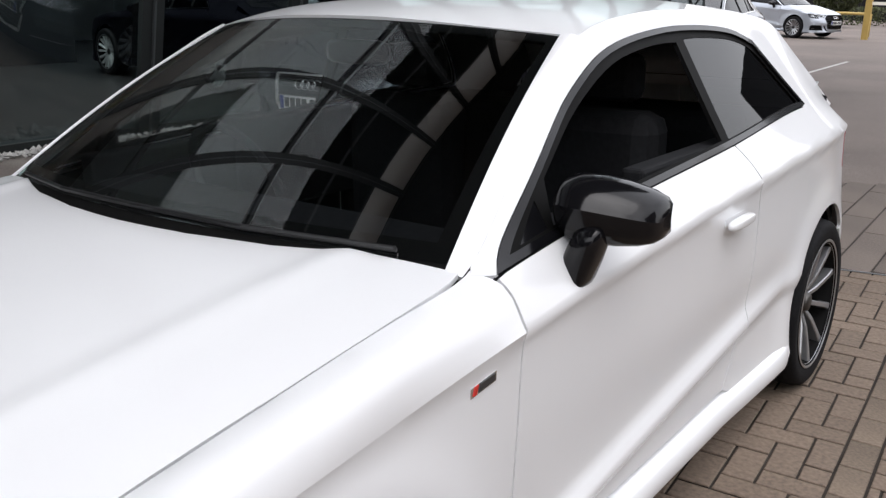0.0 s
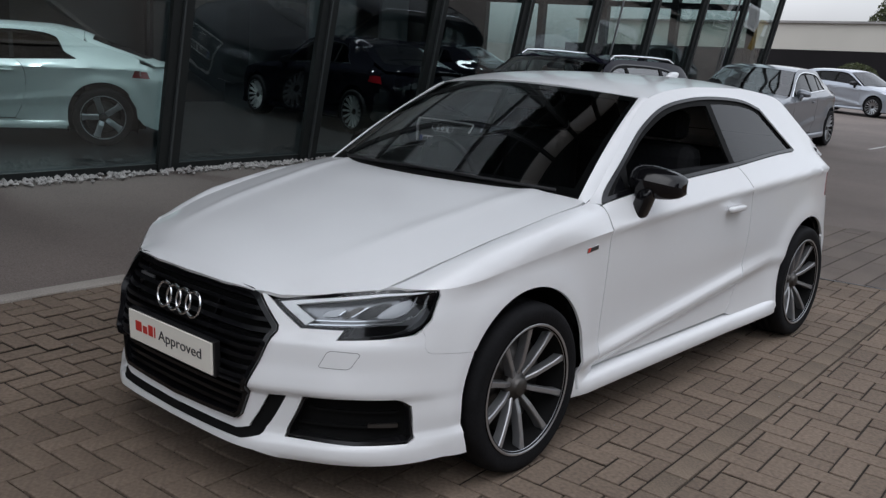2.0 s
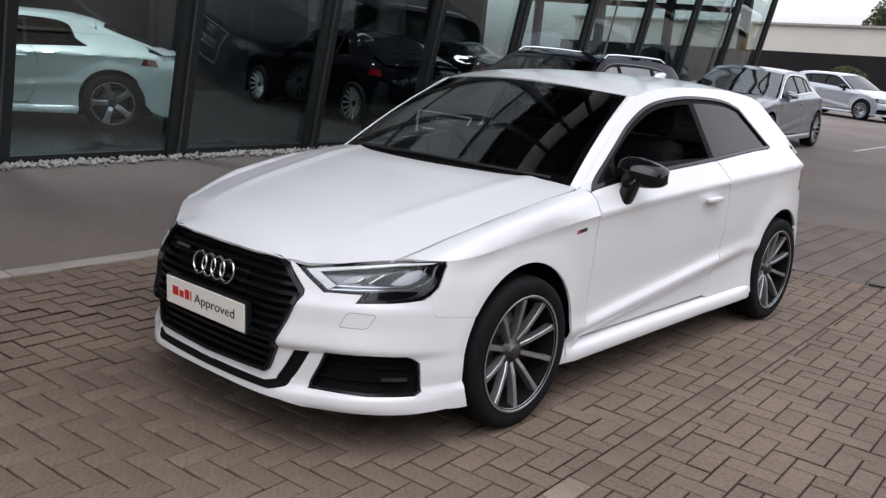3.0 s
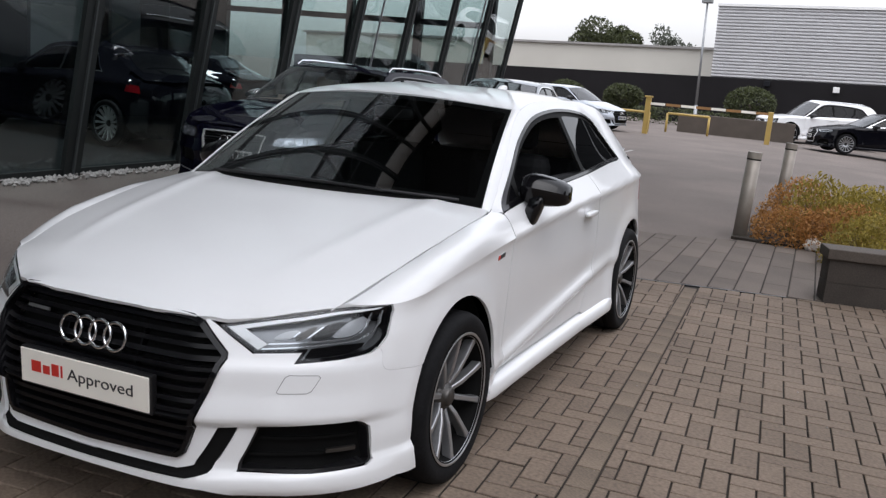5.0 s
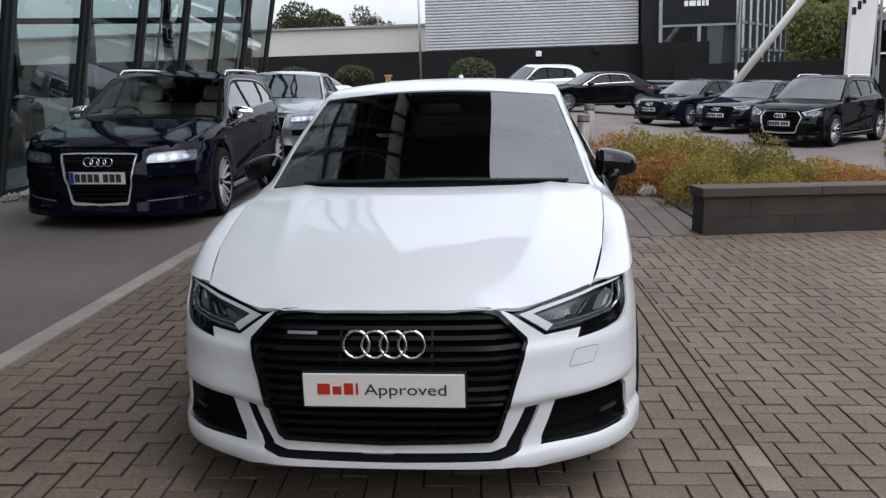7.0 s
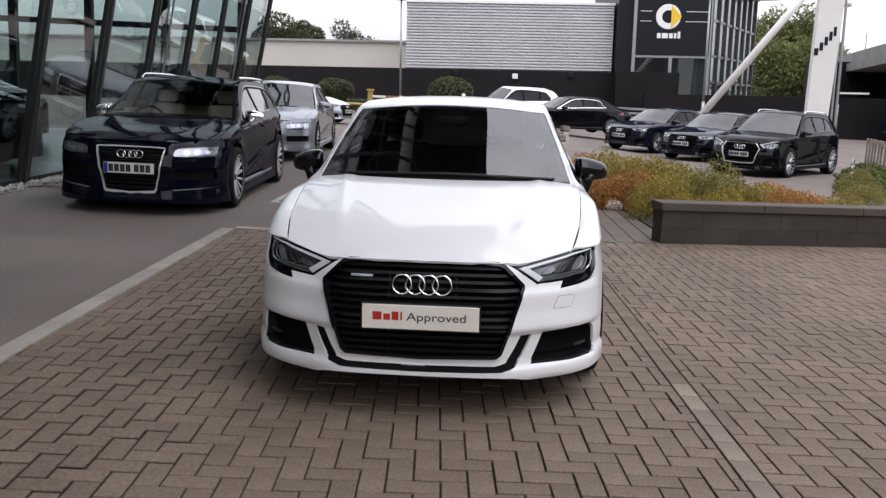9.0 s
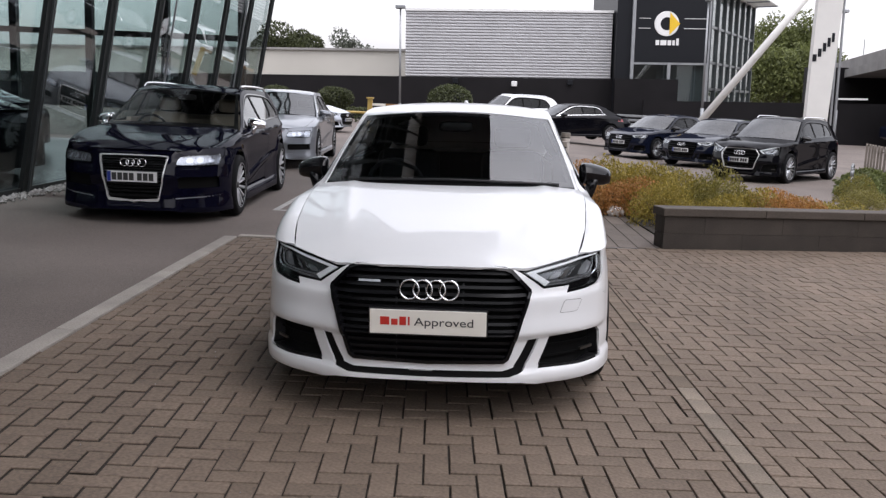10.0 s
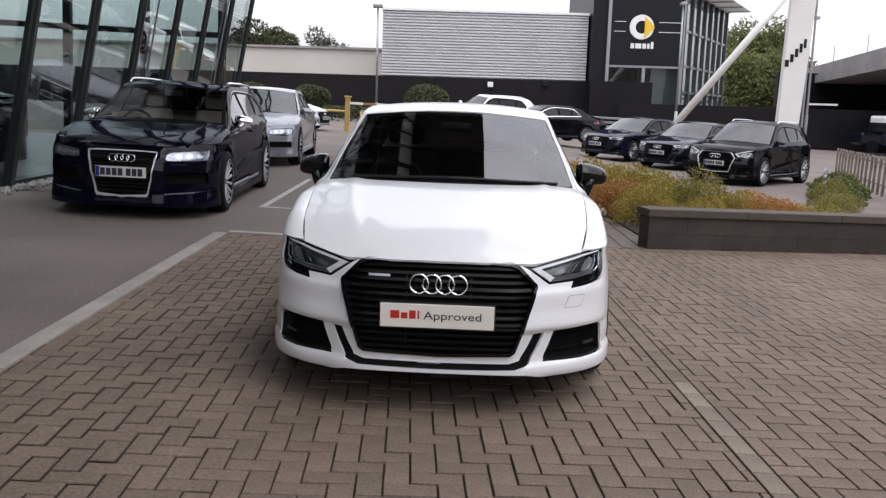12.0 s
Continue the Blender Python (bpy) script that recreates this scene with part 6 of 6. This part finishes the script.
wall = empty("planter_wall", "low brown block wall with a flat coping beside the paving", "planter wall", m=pose(0.58, 5.42, 0, 0, 0, 12))
one("core", JOINT, wall, boxes=[((0.012, 0.03, -0.05), (8.0, 0.225, 0.335))])
for i in range(7):
    one("coping_stone", CAPSTONE, wall, boxes=[((-0.025 + i * 1.15, -0.025, 0.342), (-0.025 + i * 1.15 + 1.146, 0.265, 0.425))], bevel=0.008)
for row in range(2):
    x = 0.0
    k = 0
    while x < 7.9:
        w = 0.89 if (k or row == 0) else 0.45
        one("wall_block", WALLBLOCK, wall, boxes=[((x + 0.0008, 0.0, -0.02 + row * 0.18), (x + w - 0.0012, 0.05, 0.158 + row * 0.18))], bevel=0.002)
        x += w
        k += 1
    one("end_block", WALLBLOCK, wall, boxes=[((0.0, 0.053, -0.02 + row * 0.18), (0.05, 0.235, 0.157 + row * 0.18))], bevel=0.004)

v, f = blob((0.20, 0.14, 0.12), 0.8, 12)
n_ = np.random.default_rng(3).normal(size=v.shape) * 0.012
tagged(raw("wrapper", (v + n_) + [0.50, 8.05, 0.055], f, CARRIER), "crumpled white wrapper lying by the shrubs", "litter")

for x, y, h, r in ((-0.28, 8.32, 0.94, 0.075), (0.02, 10.75, 0.98, 0.075)):
    b = empty("bollard", "weathered steel bollard with a dark slanted cap", "bollard", "bollards by the bed", Matrix.Translation((x, y, 0)) @ pose(0, 0, 0, 0, 2.0, 0))
    one("post", BOLLARDM, b, smooth=True, tubes=[((0, 0, -0.1), (0, 0, h - 0.07), r, r, 24)])
    one("cap", BOLLARDM, b, tubes=[((0, 0, h - 0.07), (0.0, 0, h), r * 1.04, r * 1.0, 24)])
    one("neck", SEAL, b, tubes=[((0, 0, h - 0.085), (0, 0, h - 0.07), r * 1.01, r * 1.01, 24)])


def topiary(x, y, w, z0, z1, label):
    t = empty("clipped_bush", label, "bush", "clipped bushes", FAR @ Matrix.Translation((x, y, 0)))
    v, f = leaves(2600, (w / 2, w / 2, (z1 - z0) / 2), 0.10, int(abs(x) * 10), low=-1, shell=0.82, lumps=3)
    raw("foliage", v + [0, 0, (z0 + z1) / 2], f, LEAFDARK, t, smooth=False)
    one("stem", BARK, t, tubes=[((0, 0, -0.6), (0, 0, (z0 + z1) / 2), 0.08)])


topiary(-11.4, 42, 1.9, 0.7, 2.03, "dark clipped rounded bush before the black wall")
topiary(-8.22, 40, 1.6, 0.75, 1.98, "dark clipped rounded bush before the black wall")
topiary(-2.55, 40, 2.15, 0.7, 2.16, "dark clipped rounded bush before the black wall")
hv, hf = leaves(6000, (9, 0.7, 0.75), 0.11, 77, low=-0.6, shell=0.85, lumps=0)
hedge = raw("hedge", hv + [-8.5, 44, 0.25], hf, LEAFDARK, smooth=False)
hedge.matrix_world = FAR
tagged(hedge, "low dark hedge along the foot of the black wall", "hedge")
verge = empty("verge_bush", "loose green bush beside the wooden fence", "bush", m=Matrix.Translation((6.3, 13.8, -0.2)))
for k, (dx, dy, r, h) in enumerate(((0.7, 1.8, 0.6, 0.28), (1.4, 3.2, 0.6, 0.34), (1.9, 4.6, 0.6, 0.42), (0.3, 0.7, 0.5, 0.2))):
    v, f = leaves(2200, (r, r, h), 0.07, 50 + k, low=-0.1, shell=0.5)
    raw("foliage", v + [dx, dy, 0], f, LEAFGREEN, verge, smooth=False)


def tree(x, y, h, crown, label, seed, material=LEAFGREEN, count=6000, bare=0.0):
    t = empty("tree", label, "tree", "", FAR @ Matrix.Translation((x, y, -1.6)))
    h += 1.1
    r = random.Random(seed)
    bm = bmesh.new()
    tube(bm, (0, 0, 0), (0.1, 0, h * 0.45), 0.28, 0.17, 10)
    tips = []
    for i in range(9):
        a = i * 2.4 + r.uniform(-0.3, 0.3)
        z0 = h * r.uniform(0.35, 0.5)
        tip = (crown[0] * 0.62 * math.cos(a) * r.uniform(0.5, 1), crown[1] * 0.62 * math.sin(a) * r.uniform(0.5, 1), h * r.uniform(0.6, 0.92))
        tube(bm, (0.08, 0, z0), tip, 0.11, 0.03, 7)
        tips.append(tip)
    part("trunk", bm, BARK, t)
    vs, fs, k = [], [], 0
    for i, tip in enumerate(tips + [(0, 0, h * 0.75)]):
        q = r.uniform(0.75, 1.15) * (1 - bare)
        v, f = leaves(count // 10, (crown[0] * 0.42 * q, crown[1] * 0.42 * q, crown[2] * 0.36 * q), 0.20, seed * 31 + i, low=-1, shell=0.35)
        vs.append(v + np.array(tip))
        fs += [tuple(w + k for w in g) for g in f]
        k += len(v)
    raw("crown", np.vstack(vs), fs, material, t, smooth=False)


tree(-20.4, 90, 8.7, (4.2, 4, 4.2), "dark leafy tree behind the low cream building", 5, LEAFDARK, 12000)
tree(-14.0, 92, 9.6, (3.6, 3, 4.4), "thin pale tree behind the low cream building", 6, LEAFPALE, 2600, 0.2)
tree(29.5, 90, 10.4, (5.0, 3.6, 8.5), "tall green tree beyond the dealership", 7, LEAFGREEN, 16000)
tree(33.5, 94, 8.6, (3.6, 3, 5.0), "green tree beyond the dealership", 8, LEAFGREEN, 12000)
tree(26.0, 96, 9.0, (3.4, 3, 5.0), "green tree beyond the dealership", 9, LEAFGREEN, 12000)
tree(28.0, 86, 6.2, (5.2, 3.6, 7.5), "full green tree behind the low fence", 11, LEAFGREEN, 14000)
tree(31.5, 86, 5.6, (4.6, 3.6, 7.0), "full green tree behind the low fence", 12, LEAFGREEN, 12000)
far_v, far_f = leaves(9000, (90, 5, 5.5), 0.5, 99, low=-0.3, shell=0.8, lumps=30)
w_ = raw("far_trees", far_v + [70, 130, 0], far_f, LEAFDARK, smooth=False)
tagged(w_, "distant line of dark trees on the horizon", "trees", kind="stuff")

# ---------------------------------------------------------------- barrier, fence and small things
bar = empty("road_barrier", "yellow rising road barrier with an orange-banded beam", "barrier")
one("post", YELLOWP, bar, boxes=[((-5.50, 30.9, -0.05), (-5.32, 31.1, 1.28))], bevel=0.02)
one("cap", YELLOWP, bar, boxes=[((-5.54, 30.86, 1.28), (-5.28, 31.14, 1.34))], bevel=0.01)
for i in range(8):
    x = -5.32 + i * 0.5
    one("beam_band", ORANGE if i % 2 else PLATEWHITE, bar, boxes=[((x, 30.96 + i * 0.25, 1.03), (x + 0.5, 31.04 + i * 0.25, 1.12))])
one("end_post", YELLOWP, bar, boxes=[((-1.40, 32.7, -0.05), (-1.22, 32.9, 1.15))], bevel=0.02)
for k, (x0, x1, y) in enumerate(((-7.2, -5.6, 32.6), (-5.2, -3.6, 34.4))):
    g = empty("guard_rail", "low yellow tubular guard rail", "guard rail", "yellow guard rails")
    one("top_rail", YELLOWP, g, smooth=True, tubes=[((x0, y, 0.72), (x1, y, 0.72), 0.045)])
    for x in (x0, x1):
        one("post", YELLOWP, g, smooth=True, tubes=[((x, y, -0.05), (x, y, 0.72), 0.045)])
bm = bmesh.new()
box(bm, (-5.0, 36.0, -0.2), (-0.5, 36.3, 0.75), 0.02)
tagged(part("low_wall", bm, CAPSTONE), "low brown wall behind the barrier", "wall")

fence = empty("picket_fence", "weathered grey wooden post fence with two thin rails", "fence")
fa, fb = Vector((10.9, 24.8, -0.25)), Vector((6.6, 10.4, -0.1))
d = (fb - fa).normalized()
rz = math.degrees(math.atan2(d.y, d.x))
n_p = int((fb - fa).length / 0.66)
pm = None
for i in range(n_p):
    p = fa + d * (i * 0.66)
    if pm is None:
        bm = bmesh.new()
        w = 0.028
        vv = [bm.verts.new(q) for s in (-0.028, 0.028) for q in ((-w, s, 0), (w, s, 0), (w, s, 0.86), (0, s, 0.90), (-w, s, 0.86))]
        bm.faces.new(vv[:5][::-1])
        bm.faces.new(vv[5:])
        for k in range(5):
            bm.faces.new((vv[k], vv[(k + 1) % 5], vv[5 + (k + 1) % 5], vv[5 + k]))
        bmesh.ops.recalc_face_normals(bm, faces=bm.faces)
        ob = part("picket", bm, WOODGREY, fence)
        pm = ob.data
    else:
        ob = new("picket", pm)
        ob.parent = fence
    ob.matrix_local = pose(p.x, p.y, p.z - 0.02, random.uniform(-1, 1), random.uniform(-1.5, 1.5), rz)
nrm = Vector((-d.y, d.x, 0)) * 0.030
for z in (0.22, 0.72):
    one("rail", WOODGREY, fence, tubes=[(fa + nrm + Vector((0, 0, z)), fb + nrm + Vector((0, 0, z)), 0.02, 0.02, 6)])
hoop = empty("hoop_rail", "pale steel hoop guard beside the parked SUV", "guard rail", m=Matrix.Translation((7.05, 16.5, -0.25)))
bends = smooth_path([(0, 0, 0), (0, 0, 0.50), (0.02, 0.05, 0.58), (0.08, 0.16, 0.63), (0.14, 0.27, 0.58), (0.16, 0.32, 0.50), (0.16, 0.32, 0)], 3)
one("hoop", GALV, hoop, smooth=True, tubes=[(p, q, 0.028) for p, q in zip(bends, bends[1:])])
pal = empty("pallet_stack", "stack of grey slatted panels by the black wall", "pallets", m=Matrix.Translation((7.2, 39, -0.15)) @ Matrix.Rotation(radians(-12), 4, "Z"))
for i in range(6):
    one("slat", GALV, pal, boxes=[((-2.2, 0, 0.1 + i * 0.2), (2.2, 0.5, 0.2 + i * 0.2))], bevel=0.01)

# ---------------------------------------------------------------- small pieces: gravel, setts, bricks
rng = np.random.default_rng(12)
n = 3600
gx, gy = -7.02 + rng.normal(size=n) * 0.085, rng.uniform(-6, 20, n)
gs = rng.uniform(0.012, 0.034, n)
base = np.array([(1, 0, 0), (-1, 0, 0), (0, 1, 0), (0, -1, 0), (0, 0, 0.8), (0, 0, -0.8)])
tris = np.array([(0, 2, 4), (2, 1, 4), (1, 3, 4), (3, 0, 4), (2, 0, 5), (1, 2, 5), (3, 1, 5), (0, 3, 5)])
gv = (base[None] * gs[:, None, None] * rng.uniform(0.7, 1.3, (n, 6, 1))) + np.stack([gx, gy, gs * 0.5], 1)[:, None]
gf = (tris[None] + (np.arange(n) * 6)[:, None, None]).reshape(-1, 3)
tagged(raw("gravel", gv.reshape(-1, 3), gf, GRAVELM, smooth=False), "strip of white gravel along the glass front", "gravel", kind="stuff")


def piece_mesh(name, w, l, material, h=0.03, b=0.003):
    bm = bmesh.new()
    lo = [bm.verts.new((x, y, -h)) for x, y in ((-w, -l), (w, -l), (w, l), (-w, l))]
    mid = [bm.verts.new((x, y, -b * 0.7)) for x, y in ((-w, -l), (w, -l), (w, l), (-w, l))]
    top = [bm.verts.new((x, y, 0)) for x, y in ((-w + b, -l + b), (w - b, -l + b), (w - b, l - b), (-w + b, l - b))]
    bm.faces.new(top)
    for p, q in ((lo, mid), (mid, top)):
        for i in range(4):
            bm.faces.new((p[i], p[(i + 1) % 4], q[(i + 1) % 4], q[i]))
    me = bpy.data.meshes.new(name)
    bm.to_mesh(me)
    bm.free()
    me.materials.append(material)
    return me


# herringbone of 200 x 100 blocks; it runs the other way past the channel of blocks
UNIT, GAP, TURN = 0.1040, 0.0086, radians(2.3)


def strip_x(y):
    """The middle of the channel of blocks."""
    return -0.252 - 0.026 * y


def cut(poly, nx, ny, c):
    """Keeps the part of a convex outline where nx * x + ny * y <= c."""
    out = []
    for p, q in zip(poly, poly[1:] + poly[:1]):
        dp, dq = nx * p[0] + ny * p[1] - c, nx * q[0] + ny * q[1] - c
        if dp <= 0:
            out.append(p)
        if dp * dq < 0:
            k = dp / (dp - dq)
            out.append((p[0] + (q[0] - p[0]) * k, p[1] + (q[1] - p[1]) * k))
    return out


def area_of(poly):
    return abs(sum(p[0] * q[1] - q[0] * p[1] for p, q in zip(poly, poly[1:] + poly[:1]))) / 2


flat_me, up_me = piece_mesh("brick", UNIT - GAP / 2, UNIT / 2 - GAP / 2, BRICK), piece_mesh("brick", UNIT / 2 - GAP / 2, UNIT - GAP / 2, BRICK)
joined_v, joined_f = [], []
rng = np.random.default_rng(5)
near = 0
ct, st = math.cos(TURN), math.sin(TURN)
FULL = 2 * UNIT * UNIT
for mirror, ox, oy in ((1, -1.376, -0.531), (-1, 0.214, 2.0)):
    for i in range(-130, 131):
        for j in range(-130, 131):
            k = (i - j) % 4
            if k not in (0, 3):
                continue
            w, l = (2, 1) if k == 0 else (1, 2)
            lx, ly = mirror * (i + w / 2 - 2) * UNIT, (j + l / 2 - 1) * UNIT
            cx, cy = ox + lx * ct - ly * st, oy + lx * st + ly * ct
            if not (-3.95 < cx < 9.0 and -9.1 < cy < 7.6) or mirror * (cx - strip_x(cy)) > 0.2:
                continue
            hw, hl = w * UNIT / 2, l * UNIT / 2
            poly = [(cx + a * hw * ct - b * hl * st, cy + a * hw * st + b * hl * ct) for a, b in ((-1, -1), (1, -1), (1, 1), (-1, 1))]
            poly = cut(poly, mirror, mirror * 0.026, mirror * -0.252 - 0.053)
            poly = cut(cut(cut(poly, -1, 0, 3.718), 1, 0, 8.8), 0, -1, 8.9)
            poly = cut(poly, -0.2126, 1, edge_line(0) - 0.012) if cx > -1.7 else cut(poly, 0, 1, 4.858)
            if len(poly) < 3 or area_of(poly) < 0.0009:
                continue
            z = rng.normal() * 0.0012 + dip(cx)
            tx, ty, a = rng.normal() * 0.004, rng.normal() * 0.004, rng.normal() * 0.006
            if area_of(poly) > 0.995 * FULL and -2.4 < cx < 1.1 and -0.98 < cy < 0.72 and near < 300:
                near += 1
                ob = new("brick", flat_me if k == 0 else up_me)
                ob.parent = pavement
                ob.matrix_local = Matrix.Translation((cx, cy, z)) @ Euler((tx, ty, TURN + a)).to_matrix().to_4x4()
                continue
            m = len(poly)
            low = shrink(poly, GAP / 2)
            top = shrink(poly, GAP / 2 + 0.003)
            n0 = len(joined_v)
            for ring, dz in ((low, -0.006), (low, -0.0025), (top, 0.0)):
                joined_v += [(x, y, z + dz + tx * (y - cy) - ty * (x - cx)) for x, y in ring]
            joined_f.append(tuple(n0 + 2 * m + q for q in range(m)))
            joined_f += [(n0 + r * m + q, n0 + r * m + (q + 1) % m, n0 + (r + 1) * m + (q + 1) % m, n0 + (r + 1) * m + q) for r in range(2) for q in range(m)]
field = raw("bricks", joined_v, joined_f, BRICKS, pavement, smooth=False)
tagged(field, kind="stuff")

pale_me = piece_mesh("channel_block", 0.047, 0.097, STRIPPALE)
strip_me = piece_mesh("channel_block", 0.047, 0.097, STRIPM)
for k in range(71):
    y = -8.8 + k * 0.2
    if y < edge_line(-0.38) - 0.12:
        ob = new("channel_block", pale_me if y < 0.75 else strip_me)
        ob.parent = pavement
        ob.matrix_local = pose(strip_x(y), y, 0.0015, 0, 0, 1.5)

drain = empty("drain_slot", "narrow dark drain slot between the brown paving and the setts", "drain", kind="structure")
one("slot", SIGNBLACK, drain, boxes=[((-1.75, 0.0, -0.03), (0.35, 0.014, 0.0))])
one("slot_edge", GALV, drain, boxes=[((-1.75, 0.014, -0.03), (0.35, 0.018, 0.003))])
drain.matrix_world = pose(0.58, 5.405, 0, 0, 0, 12) @ Matrix.Translation((-0.62, -0.002, 0))
sett_me = piece_mesh("sett", 0.094, 0.44, SLABM)
for i in range(12):
    x = -1.58 + i * 0.2
    y, end_y, first = edge_line(x) + 0.012, 7.44 + (x + 1.7) * 0.40, True
    while y < min(end_y, 8.16) - 0.12:
        long = min(0.45 if first and i % 2 else 0.9, min(end_y, 8.16) - y)
        ob = new("sett", sett_me)
        ob.parent = slab_bed
        ob.matrix_local = pose(x, y + long / 2, 0.002) @ Matrix.Diagonal((1, (long - 0.008) / 0.88, 1, 1))
        y, first = y + long, False

# grit and crumbs strewn on the paving
n = 170
px, py, ps = rng.uniform(-3.5, 4.0, n), rng.uniform(-4.0, 5.0, n), rng.uniform(0.002, 0.0055, n)
pv = (base[None] * ps[:, None, None] * rng.uniform(0.6, 1.4, (n, 6, 1))) + np.stack([px, py, ps * 0.5 + np.array([dip(q) for q in px]) + 0.002], 1)[:, None]
pf = (tris[None] + (np.arange(n) * 6)[:, None, None]).reshape(-1, 3)
tagged(raw("grit", pv.reshape(-1, 3), pf, GRAVELM, smooth=False), "pale grit and crumbs strewn over the paving", "grit", kind="stuff")
